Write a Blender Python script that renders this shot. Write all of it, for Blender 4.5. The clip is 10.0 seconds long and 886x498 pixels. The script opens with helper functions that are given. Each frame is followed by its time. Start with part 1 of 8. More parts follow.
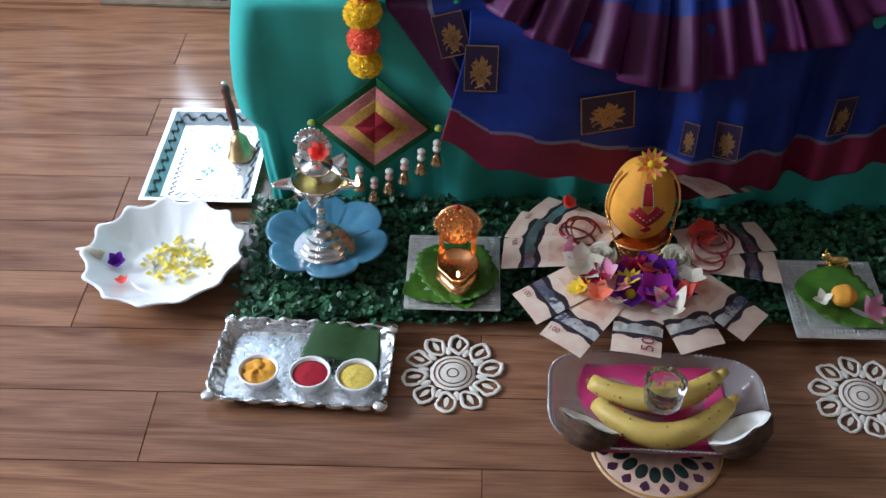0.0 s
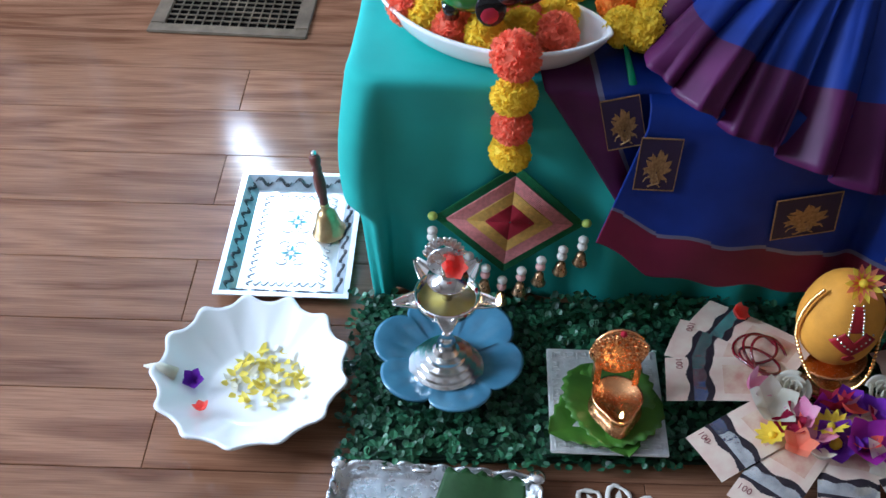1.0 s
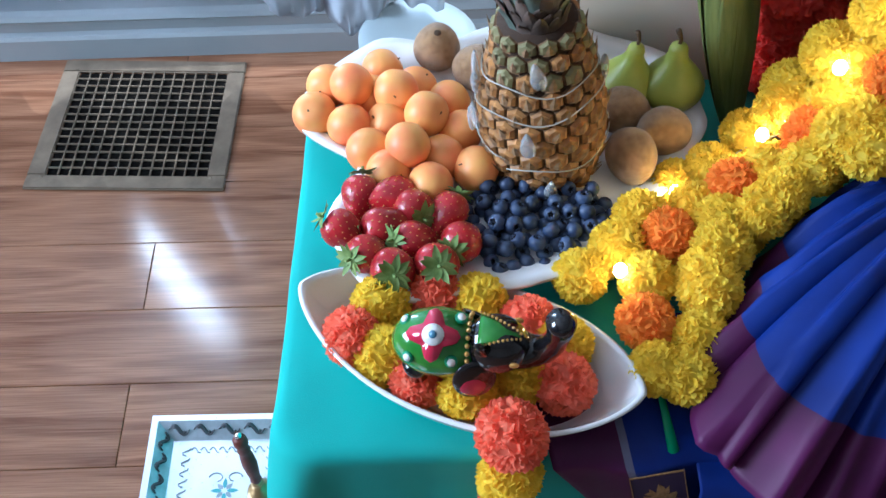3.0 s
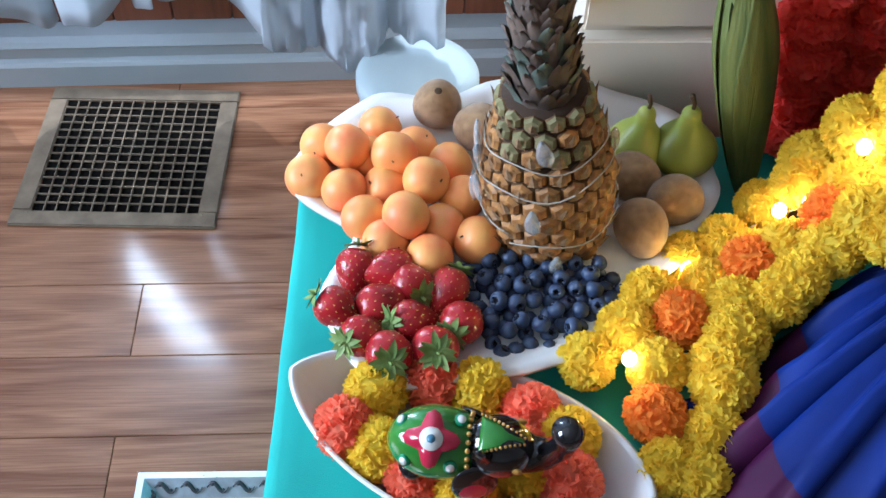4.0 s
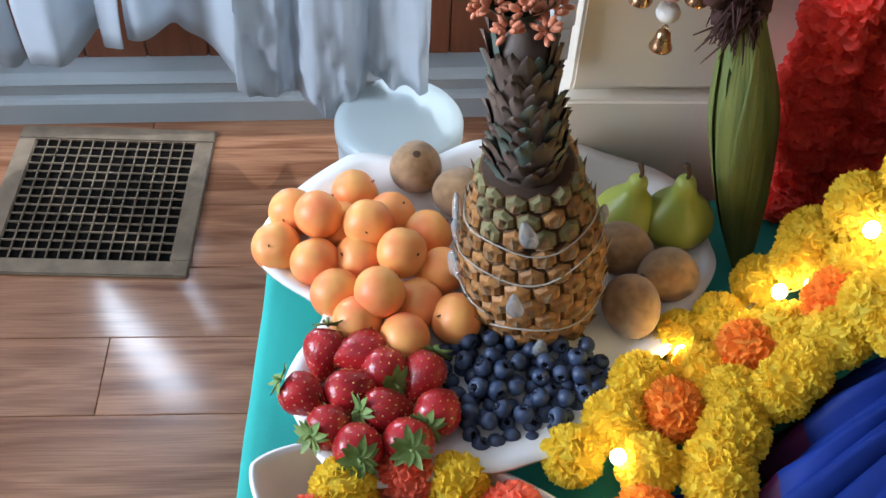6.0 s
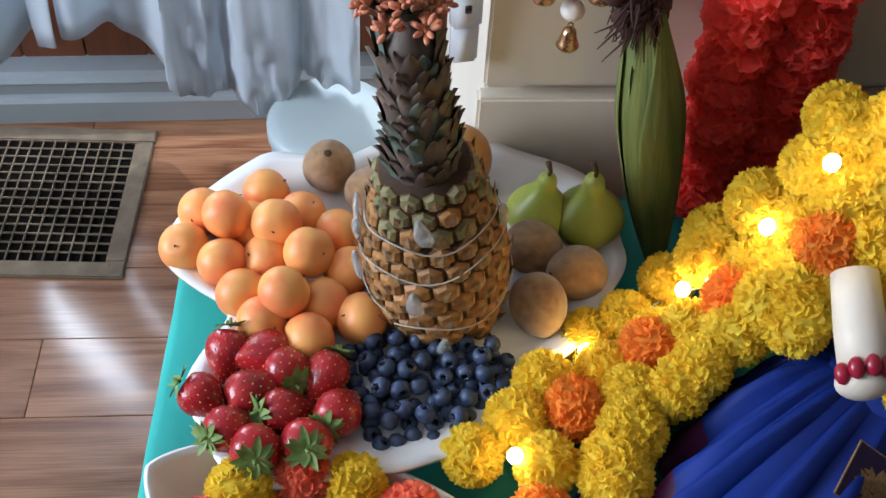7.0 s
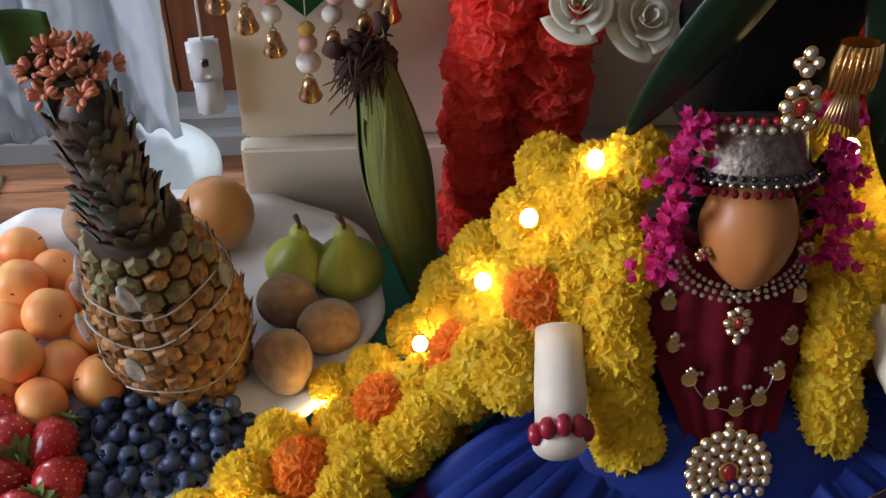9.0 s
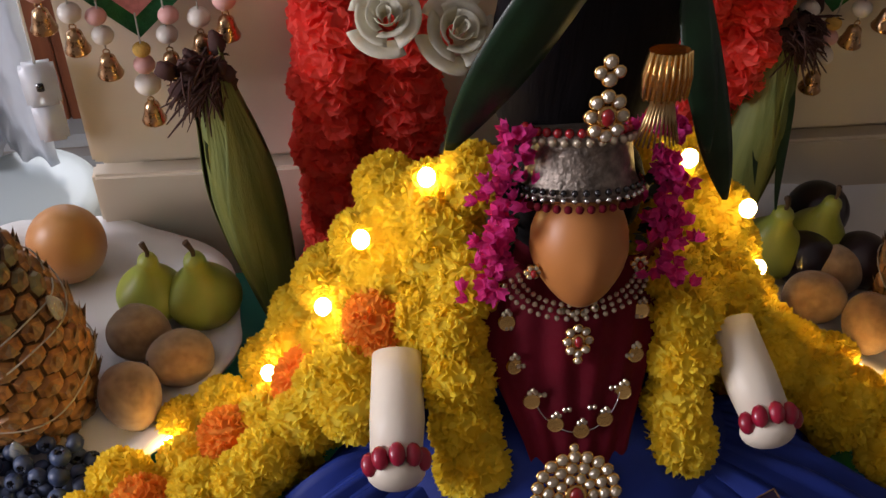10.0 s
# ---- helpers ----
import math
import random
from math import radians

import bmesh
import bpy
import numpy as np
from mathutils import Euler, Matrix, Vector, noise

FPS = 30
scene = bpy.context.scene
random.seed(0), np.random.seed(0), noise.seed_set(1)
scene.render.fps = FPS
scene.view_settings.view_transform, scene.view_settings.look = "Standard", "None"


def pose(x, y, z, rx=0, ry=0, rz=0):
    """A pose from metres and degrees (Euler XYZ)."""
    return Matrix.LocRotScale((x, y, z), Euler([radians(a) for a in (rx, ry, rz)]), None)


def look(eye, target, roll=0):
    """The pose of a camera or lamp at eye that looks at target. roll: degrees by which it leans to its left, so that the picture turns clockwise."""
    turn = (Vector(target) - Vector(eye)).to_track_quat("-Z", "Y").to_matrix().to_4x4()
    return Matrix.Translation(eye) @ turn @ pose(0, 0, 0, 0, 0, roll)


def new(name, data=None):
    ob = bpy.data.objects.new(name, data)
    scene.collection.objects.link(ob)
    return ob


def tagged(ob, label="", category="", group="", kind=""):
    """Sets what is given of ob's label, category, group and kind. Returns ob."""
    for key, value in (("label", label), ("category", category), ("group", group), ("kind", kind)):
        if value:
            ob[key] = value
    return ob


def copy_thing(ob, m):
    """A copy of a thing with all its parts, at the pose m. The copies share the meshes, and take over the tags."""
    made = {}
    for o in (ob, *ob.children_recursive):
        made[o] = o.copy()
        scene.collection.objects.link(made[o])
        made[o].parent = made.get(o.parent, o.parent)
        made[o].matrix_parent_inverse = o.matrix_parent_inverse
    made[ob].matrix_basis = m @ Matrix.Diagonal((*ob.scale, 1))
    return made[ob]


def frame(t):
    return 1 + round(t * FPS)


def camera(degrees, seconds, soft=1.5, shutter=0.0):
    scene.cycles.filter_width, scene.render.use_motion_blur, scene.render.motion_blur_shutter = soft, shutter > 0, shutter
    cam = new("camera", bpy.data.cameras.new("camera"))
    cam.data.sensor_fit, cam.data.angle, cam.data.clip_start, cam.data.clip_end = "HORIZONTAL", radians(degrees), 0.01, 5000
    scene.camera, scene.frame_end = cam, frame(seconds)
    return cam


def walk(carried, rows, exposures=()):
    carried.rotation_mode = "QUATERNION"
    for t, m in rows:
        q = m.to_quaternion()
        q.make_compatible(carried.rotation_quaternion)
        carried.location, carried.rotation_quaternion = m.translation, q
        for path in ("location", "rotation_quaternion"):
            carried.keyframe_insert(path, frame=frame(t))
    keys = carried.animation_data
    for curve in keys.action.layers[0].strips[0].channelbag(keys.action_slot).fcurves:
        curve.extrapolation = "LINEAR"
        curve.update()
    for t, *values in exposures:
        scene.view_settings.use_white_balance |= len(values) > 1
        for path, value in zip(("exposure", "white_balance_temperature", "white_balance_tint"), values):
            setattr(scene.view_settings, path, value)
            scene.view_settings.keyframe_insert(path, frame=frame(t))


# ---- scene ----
cam = camera(45.7, 10.0)
METRES, EYE, TILT, LEAN, TURN = 1.55, 1.156, -42.4, 0.0, 0.0
ROWS = [
    (0.0, 0.0, 0.0, 0.0, -0.0, 0.0, 0.0),
    (0.5, -0.091, 0.0751, 0.0312, -0.17, -0.4, 0.07),
    (1.0, -0.1292, 0.1914, 0.1323, -0.37, -2.16, -0.55),
    (1.5, -0.1523, 0.2951, 0.2315, -0.82, -4.94, 0.65),
    (2.0, -0.1525, 0.3667, 0.3292, -2.74, -6.45, 2.83),
    (2.5, -0.137, 0.4074, 0.3751, -3.23, -6.96, 2.42),
    (4.0, -0.1312, 0.4719, 0.4482, -3.55, -7.86, 1.43),
    (4.5, -0.1334, 0.4889, 0.462, -3.65, -7.66, 1.19),
    (5.0, -0.1322, 0.502, 0.4713, -3.73, -7.34, 0.98),
    (6.5, -0.1036, 0.5181, 0.4785, -4.38, -7.21, 1.04),
    (7.0, -0.0783, 0.5153, 0.4773, -4.93, -7.29, 1.14),
    (7.5, -0.0511, 0.5135, 0.4811, -5.33, -7.32, 1.12),
    (8.0, -0.0138, 0.515, 0.4873, -5.56, -7.19, 1.11),
    (8.5, 0.0183, 0.5164, 0.4904, -5.67, -6.87, 1.51),
    (9.0, 0.0501, 0.5154, 0.4917, -6.14, -6.37, 2.47),
    (9.5, 0.0754, 0.5189, 0.4894, -7.06, -5.79, 3.16),
    (10.0, 0.1049, 0.5254, 0.4876, -8.73, -5.37, 3.89),
]
walk(cam, [(t, pose(0, 0, EYE, TILT, LEAN, TURN) @ pose(METRES * x, METRES * y, METRES * z, 90 + pitch, roll, yaw)) for t, x, y, z, yaw, pitch, roll in ROWS],
     exposures=[(0.0, 0.02, 5650, 10), (1.5, 0.0, 4950, 7), (2.5, 0.04, 4900, 6), (4.5, -0.07, 5300, 8), (6.5, -0.28, 5600, 9), (8.0, -0.46, 5750, 11), (9.0, -0.60, 6000, 16), (10.0, -0.60, 6600, 22)])

# ---- world, sun, window light ----
world = bpy.data.worlds.new("world")
scene.world = world
world.use_nodes = True
wn = world.node_tree.nodes
sky = wn.new("ShaderNodeTexSky")
sky.sky_type, sky.sun_disc = "NISHITA", False
sky.sun_elevation, sky.sun_rotation = radians(74), radians(-11)
wn["Background"].inputs[1].default_value = 0.10
world.node_tree.links.new(sky.outputs[0], wn["Background"].inputs[0])

SUN_DIR = Vector((0.05, -0.25, -0.96))
sun = new("sun", bpy.data.lights.new("sun", "SUN"))
sun.data.energy, sun.data.angle, sun.data.color = 2.4, radians(0.6), (1.0, 0.94, 0.84)
sun.matrix_world = SUN_DIR.to_track_quat("-Z", "Y").to_matrix().to_4x4()

# sky light through the patio window; its small bright patch gives the floor glare
def area_lamp(name, m, sx, sz, watts, colour):
    lamp = new(name, bpy.data.lights.new(name, "AREA"))
    lamp.data.shape, lamp.data.size, lamp.data.size_y = "RECTANGLE", sx, sz
    lamp.data.energy, lamp.data.color = watts, colour
    lamp.matrix_world = m
    return lamp

area_lamp("window_light", look((-0.85, 2.52, 1.25), (-0.85, 0.0, 0.95)), 1.5, 1.6, 40, (0.86, 0.93, 1.0))
area_lamp("sunlit_window_light", look((-0.68, 2.505, 0.80), (-0.68, 0.0, 0.80)), 0.26, 0.44, 13, (0.93, 0.97, 1.0))
# added fill from the left to brighten the table; no window known there
area_lamp("side_window_light", look((-3.0, 1.25, 1.45), (0.0, 1.0, 0.5)), 1.4, 1.2, 146, (0.93, 0.96, 1.0))

# ---- materials ----
def mat(name, base, rough=0.5, metal=0.0, var=0.12, scale=40.0, bump=0.15, bscale=250.0, dist=0.001,
        tint=None, spec=0.5, trans=0.0, sub=0.0, coat=0.0, rand=0.0, sheen=0.0, stretch=(1, 1, 1), emit=None, ior=1.45):
    """A principled surface with colour drift at two scales, roughness drift and fine relief."""
    m = bpy.data.materials.new(name)
    m.use_nodes = True
    n, l = m.node_tree.nodes, m.node_tree.links
    p = n["Principled BSDF"]
    p.inputs["Roughness"].default_value, p.inputs["Metallic"].default_value = rough, metal
    p.inputs["Specular IOR Level"].default_value = spec
    p.inputs["Transmission Weight"].default_value = trans
    p.inputs["IOR"].default_value = ior
    p.inputs["Coat Weight"].default_value = coat
    p.inputs["Coat Roughness"].default_value = 0.08
    p.inputs["Sheen Weight"].default_value = sheen
    if sub:
        p.inputs["Subsurface Weight"].default_value = sub
        p.inputs["Subsurface Radius"].default_value = (0.006, 0.003, 0.0015)
        p.inputs["Subsurface Scale"].default_value = 1.0
    if emit:
        p.inputs["Emission Color"].default_value = (*emit[0], 1)
        p.inputs["Emission Strength"].default_value = emit[1]
    tc = n.new("ShaderNodeTexCoord")
    mp = n.new("ShaderNodeMapping")
    mp.inputs["Scale"].default_value = stretch
    l.new(tc.outputs["Object"], mp.inputs[0])
    big, fine = n.new("ShaderNodeTexNoise"), n.new("ShaderNodeTexNoise")
    big.inputs["Scale"].default_value, big.inputs["Detail"].default_value = scale, 4
    fine.inputs["Scale"].default_value, fine.inputs["Detail"].default_value = bscale, 3
    l.new(mp.outputs[0], big.inputs[0]), l.new(mp.outputs[0], fine.inputs[0])
    ramp = n.new("ShaderNodeValToRGB")
    lo = [max(0.0, c * (1 - var)) for c in base] if tint is None else tint
    hi = [min(1.0, c * (1 + var)) for c in base] if tint is None else base
    ramp.color_ramp.elements[0].position, ramp.color_ramp.elements[1].position = 0.32, 0.68
    ramp.color_ramp.elements[0].color, ramp.color_ramp.elements[1].color = (*lo, 1), (*hi, 1)
    l.new(big.outputs[0], ramp.inputs[0])
    out = ramp.outputs[0]
    if rand:
        info, hsv = n.new("ShaderNodeObjectInfo"), n.new("ShaderNodeHueSaturation")
        mr = n.new("ShaderNodeMapRange")
        mr.inputs[3].default_value, mr.inputs[4].default_value = 1 - rand, 1 + rand
        l.new(info.outputs["Random"], mr.inputs[0])
        l.new(mr.outputs[0], hsv.inputs["Value"]), l.new(out, hsv.inputs["Color"])
        out = hsv.outputs[0]
    l.new(out, p.inputs["Base Color"])
    rr = n.new("ShaderNodeMapRange")
    rr.inputs[3].default_value, rr.inputs[4].default_value = max(0.02, rough * 0.8), min(1, rough * 1.2)
    l.new(fine.outputs[0], rr.inputs[0]), l.new(rr.outputs[0], p.inputs["Roughness"])
    if bump:
        b = n.new("ShaderNodeBump")
        b.inputs["Strength"].default_value, b.inputs["Distance"].default_value = bump, dist
        l.new(fine.outputs[0], b.inputs["Height"]), l.new(b.outputs[0], p.inputs["Normal"])
    return m


def wood_floor():
    m = mat("floor_wood", (0.30, 0.135, 0.062), rough=0.16, var=0.0, bump=0.03, bscale=300, spec=0.36, coat=0.06)
    n, l = m.node_tree.nodes, m.node_tree.links
    p = n["Principled BSDF"]
    tc, info = n.new("ShaderNodeTexCoord"), n.new("ShaderNodeObjectInfo")
    off = n.new("ShaderNodeVectorMath")
    off.operation = "MULTIPLY_ADD"
    off.inputs[1].default_value = (1, 1, 1)
    comb = n.new("ShaderNodeCombineXYZ")
    mul = n.new("ShaderNodeMath")
    mul.operation = "MULTIPLY"
    mul.inputs[1].default_value = 37.0
    l.new(info.outputs["Random"], mul.inputs[0])
    l.new(mul.outputs[0], comb.inputs[0]), l.new(mul.outputs[0], comb.inputs[1])
    l.new(tc.outputs["Object"], off.inputs[0]), l.new(comb.outputs[0], off.inputs[2])
    mp = n.new("ShaderNodeMapping")
    mp.inputs["Scale"].default_value = (0.9, 9.0, 1.0)
    l.new(off.outputs[0], mp.inputs[0])
    ring = n.new("ShaderNodeTexNoise")
    ring.inputs["Scale"].default_value, ring.inputs["Detail"].default_value = 2.6, 2.0
    ring.inputs["Distortion"].default_value = 0.6
    l.new(mp.outputs[0], ring.inputs[0])
    saw = n.new("ShaderNodeMath")
    saw.operation = "MULTIPLY"
    saw.inputs[1].default_value = 6.0
    frac = n.new("ShaderNodeMath")
    frac.operation = "PINGPONG"
    frac.inputs[1].default_value = 1.0
    l.new(ring.outputs[0], saw.inputs[0]), l.new(saw.outputs[0], frac.inputs[0])
    r = n.new("ShaderNodeValToRGB")
    r.color_ramp.elements[0].position, r.color_ramp.elements[1].position = 0.0, 0.9
    r.color_ramp.elements[0].color, r.color_ramp.elements[1].color = (0.158, 0.069, 0.035, 1), (0.282, 0.143, 0.079, 1)
    l.new(frac.outputs[0], r.inputs[0])
    mp2 = n.new("ShaderNodeMapping")
    mp2.inputs["Scale"].default_value = (4.0, 160.0, 1.0)
    l.new(off.outputs[0], mp2.inputs[0])
    grain = n.new("ShaderNodeTexNoise")
    grain.inputs["Scale"].default_value, grain.inputs["Detail"].default_value = 3.0, 6
    l.new(mp2.outputs[0], grain.inputs[0])
    mix = n.new("ShaderNodeMix")
    mix.data_type, mix.blend_type = "RGBA", "MULTIPLY"
    mix.inputs["Factor"].default_value = 0.7
    g2 = n.new("ShaderNodeValToRGB")
    g2.color_ramp.elements[0].position, g2.color_ramp.elements[1].position = 0.34, 0.60
    g2.color_ramp.elements[0].color, g2.color_ramp.elements[1].color = (0.60, 0.54, 0.50, 1), (1, 1, 1, 1)
    l.new(grain.outputs[0], g2.inputs[0])
    l.new(r.outputs[0], mix.inputs["A"]), l.new(g2.outputs[0], mix.inputs["B"])
    hsv, mr = n.new("ShaderNodeHueSaturation"), n.new("ShaderNodeMapRange")
    mr.inputs[3].default_value, mr.inputs[4].default_value = 0.86, 1.14
    l.new(info.outputs["Random"], mr.inputs[0]), l.new(mr.outputs[0], hsv.inputs["Value"])
    l.new(mix.outputs["Result"], hsv.inputs["Color"])
    l.new(hsv.outputs[0], p.inputs["Base Color"])
    return m


def sheer_cloth(name, colour, through_part, clear):
    m = bpy.data.materials.new(name)
    m.use_nodes = True
    n, l = m.node_tree.nodes, m.node_tree.links
    n.remove(n["Principled BSDF"])
    d, t, c = n.new("ShaderNodeBsdfDiffuse"), n.new("ShaderNodeBsdfTranslucent"), n.new("ShaderNodeBsdfTransparent")
    tc, no = n.new("ShaderNodeTexCoord"), n.new("ShaderNodeTexNoise")
    no.inputs["Scale"].default_value = 30
    l.new(tc.outputs["Object"], no.inputs[0])
    ramp = n.new("ShaderNodeValToRGB")
    ramp.color_ramp.elements[0].color = (*[v * 0.92 for v in colour], 1)
    ramp.color_ramp.elements[1].color = (*colour, 1)
    l.new(no.outputs[0], ramp.inputs[0])
    l.new(ramp.outputs[0], d.inputs[0]), l.new(ramp.outputs[0], t.inputs[0])
    m1, m2 = n.new("ShaderNodeMixShader"), n.new("ShaderNodeMixShader")
    m1.inputs[0].default_value, m2.inputs[0].default_value = through_part, clear
    l.new(d.outputs[0], m1.inputs[1]), l.new(t.outputs[0], m1.inputs[2])
    l.new(m1.outputs[0], m2.inputs[1]), l.new(c.outputs[0], m2.inputs[2])
    l.new(m2.outputs[0], n["Material Output"].inputs[0])
    return m


M_FLOOR = wood_floor()
M_JOINT = mat("floor_joint", (0.05, 0.022, 0.012), rough=0.8)
M_WALL = mat("wall_paint", (0.46, 0.42, 0.37), rough=0.8, var=0.04, scale=3, bump=0.1)
M_CEIL = mat("ceiling_paint", (0.62, 0.61, 0.59), rough=0.9, var=0.03, scale=3)
M_TRIM = mat("trim_paint", (0.31, 0.33, 0.335), rough=0.38, var=0.04, scale=12, bump=0.05)
M_PANEL = mat("panel_wood", (0.22, 0.072, 0.032), rough=0.5, var=0.25, scale=8, stretch=(8, 8, 0.6), bump=0.1, rand=0.15)
M_VENT = mat("vent_metal", (0.150, 0.112, 0.074), rough=0.7, metal=0.2, var=0.25, scale=30, bump=0.2, bscale=300)
# near-black without gloss, so the register's openings read as unlit depth
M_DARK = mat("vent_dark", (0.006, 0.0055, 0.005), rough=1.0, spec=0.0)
M_CAN = mat("can_enamel", (0.42, 0.49, 0.51), rough=0.35, var=0.03, scale=6, bump=0.02, coat=0.0)
M_SHEER = sheer_cloth("sheer_voile", (0.64, 0.68, 0.72), 0.46, 0.04)
M_CAB = mat("cabinet_paint", (0.74, 0.66, 0.53), rough=0.42, var=0.04, scale=5, bump=0.04)
M_TEAL = mat("teal_cloth", (0.050, 0.390, 0.340), rough=0.9, var=0.10, scale=10, bump=0.5, bscale=900, dist=0.0006)
M_WHITE = mat("white_ceramic", (0.84, 0.84, 0.83), rough=0.16, var=0.02, scale=8, bump=0.015, bscale=60, coat=0.3)

# ---- mesh helpers ----
def part(name, bm, material, parent=None, label="", smooth=True, m=None):
    me = bpy.data.meshes.new(name)
    bmesh.ops.recalc_face_normals(bm, faces=bm.faces)
    if smooth:
        for f in bm.faces:
            f.smooth = True
    bm.to_mesh(me)
    bm.free()
    mats = material if isinstance(material, (list, tuple)) else [material]
    for k in mats:
        me.materials.append(k)
    ob = new(name, me)
    if parent is not None:
        ob.parent = parent
    if m is not None:
        ob.matrix_basis = m
    if label:
        tagged(ob, label)
    return ob


def share(name, me, parent, m, label=""):
    """One more object on the mesh me."""
    ob = new(name, me)
    ob.parent = parent
    ob.matrix_basis = m
    if label:
        tagged(ob, label)
    return ob


def thing(name, m, label, category, group="", kind=""):
    ob = new(name)
    ob.empty_display_size = 0.02
    ob.matrix_basis = m
    return tagged(ob, label, category, group, kind)


def block(bm, x0, y0, z0, x1, y1, z1, bevel=0.0, mi=0):
    r = bmesh.ops.create_cube(bm, size=1.0, matrix=Matrix.Translation(((x0 + x1) / 2, (y0 + y1) / 2, (z0 + z1) / 2)) @ Matrix.Diagonal((x1 - x0, y1 - y0, z1 - z0, 1)))
    vs = set(r["verts"])
    fs = [f for f in bm.faces if f.verts[0] in vs]
    for f in fs:
        f.material_index = mi
    if bevel:
        es = {e for f in fs for e in f.edges}
        bmesh.ops.bevel(bm, geom=list(es), offset=bevel, segments=2, affect="EDGES", material=-1)


def lathe(bm, prof, seg=40, m=None, wob=None, mi=0, close=True):
    """Turn (radius, height) pairs round z. wob(angle, i) scales the radius and lifts: returns (factor, dz)."""
    rings = []
    for i, (r, z) in enumerate(prof):
        ring = []
        for k in range(seg):
            a = 2 * math.pi * k / seg
            f, dz = wob(a, i) if wob else (1.0, 0.0)
            v = Vector((r * f * math.cos(a), r * f * math.sin(a), z + dz))
            ring.append(bm.verts.new(m @ v if m else v))
        rings.append(ring)
    for a, b in zip(rings, rings[1:]):
        for k in range(seg):
            f = bm.faces.new((a[k], a[(k + 1) % seg], b[(k + 1) % seg], b[k]))
            f.material_index = mi
    if close:
        for ring in (rings[0], rings[-1]):
            try:
                f = bm.faces.new(ring)
                f.material_index = mi
            except ValueError:
                pass
    return rings


def tube(bm, pts, rad, seg=8, mi=0, cap=True, flat=1.0):
    """A round bar along pts; rad a number or one per point."""
    pts = [Vector(p) for p in pts]
    rads = rad if isinstance(rad, (list, tuple)) else [rad] * len(pts)
    rings, up = [], Vector((0, 0, 1))
    for i, p in enumerate(pts):
        d = (pts[min(i + 1, len(pts) - 1)] - pts[max(i - 1, 0)]).normalized()
        if abs(d.dot(up)) > 0.97:
            up = Vector((0, 1, 0)) if abs(d.y) < 0.9 else Vector((1, 0, 0))
        a = d.cross(up).normalized()
        b = a.cross(d).normalized()
        up = b
        rings.append([bm.verts.new(p + rads[i] * (a * math.cos(2 * math.pi * k / seg) + b * flat * math.sin(2 * math.pi * k / seg))) for k in range(seg)])
    for r0, r1 in zip(rings, rings[1:]):
        for k in range(seg):
            f = bm.faces.new((r0[k], r0[(k + 1) % seg], r1[(k + 1) % seg], r1[k]))
            f.material_index = mi
    if cap:
        for r in (rings[0], rings[-1]):
            bm.faces.new(r).material_index = mi
    return rings


def ball(bm, m, seg=16, rings=10, mi=0, bump=None):
    r = bmesh.ops.create_uvsphere(bm, u_segments=seg, v_segments=rings, radius=1.0)
    for v in r["verts"]:
        if bump:
            v.co = bump(v.co)
        v.co = m @ v.co
    vs = set(r["verts"])
    for f in bm.faces:
        if f.verts[0] in vs:
            f.material_index = mi


def at(x, y, z, sx=1.0, sy=None, sz=None, rx=0, ry=0, rz=0):
    return pose(x, y, z, rx, ry, rz) @ Matrix.Diagonal((sx, sx if sy is None else sy, sx if sz is None else sz, 1))


def sheet(bm, fn, nu, nv, mi=None, thick=0.0, ring=False):
    """A surface fn(u, v) over the unit square; mi(u, v) gives a face's material; thick adds a second skin and an edge."""
    def skin(off):
        g = []
        for i in range(nu + (0 if ring else 1)):
            row = []
            for j in range(nv + 1):
                u, v = i / nu, j / nv
                p = Vector(fn(u, v))
                if off:
                    e = 1e-3
                    du = Vector(fn(min(1, u + e), v)) - Vector(fn(max(0, u - e), v))
                    dv = Vector(fn(u, min(1, v + e))) - Vector(fn(u, max(0, v - e)))
                    nn = du.cross(dv)
                    p = p - nn.normalized() * off if nn.length > 1e-12 else p
                row.append(bm.verts.new(p))
            g.append(row)
        return g
    g = skin(0)
    n = nu if ring else nu
    def fill(g, flip):
        for i in range(n):
            a, b = g[i], g[(i + 1) % len(g)]
            for j in range(nv):
                q = (a[j], b[j], b[j + 1], a[j + 1])
                f = bm.faces.new(q[::-1] if flip else q)
                if mi:
                    f.material_index = mi((i + 0.5) / nu, (j + 0.5) / nv)
    fill(g, False)
    if thick:
        h = skin(thick)
        fill(h, True)
        border = []
        if ring:
            border = [[(g[i][j], h[i][j]) for i in range(nu)] + [(g[0][j], h[0][j])] for j in (0, nv)]
        else:
            border = [[(g[i][0], h[i][0]) for i in range(nu + 1)], [(g[i][nv], h[i][nv]) for i in range(nu + 1)],
                      [(g[0][j], h[0][j]) for j in range(nv + 1)], [(g[nu][j], h[nu][j]) for j in range(nv + 1)]]
        for line in border:
            for (a, b), (c, d) in zip(line, line[1:]):
                try:
                    bm.faces.new((a, c, d, b))
                except ValueError:
                    pass
    return g


def smooth01(x):
    x = min(1.0, max(0.0, x))
    return x * x * (3 - 2 * x)


YAW = -1.5

# ---- the room ----
floor = new("floor")
tagged(floor, "glossy reddish-brown laminate plank floor with dark joints", "floor", kind="structure")
bm = bmesh.new()
block(bm, -3.2, -3.2, -0.06, 3.2, 2.56, -0.006)
part("underlay", bm, M_JOINT, floor, smooth=False)

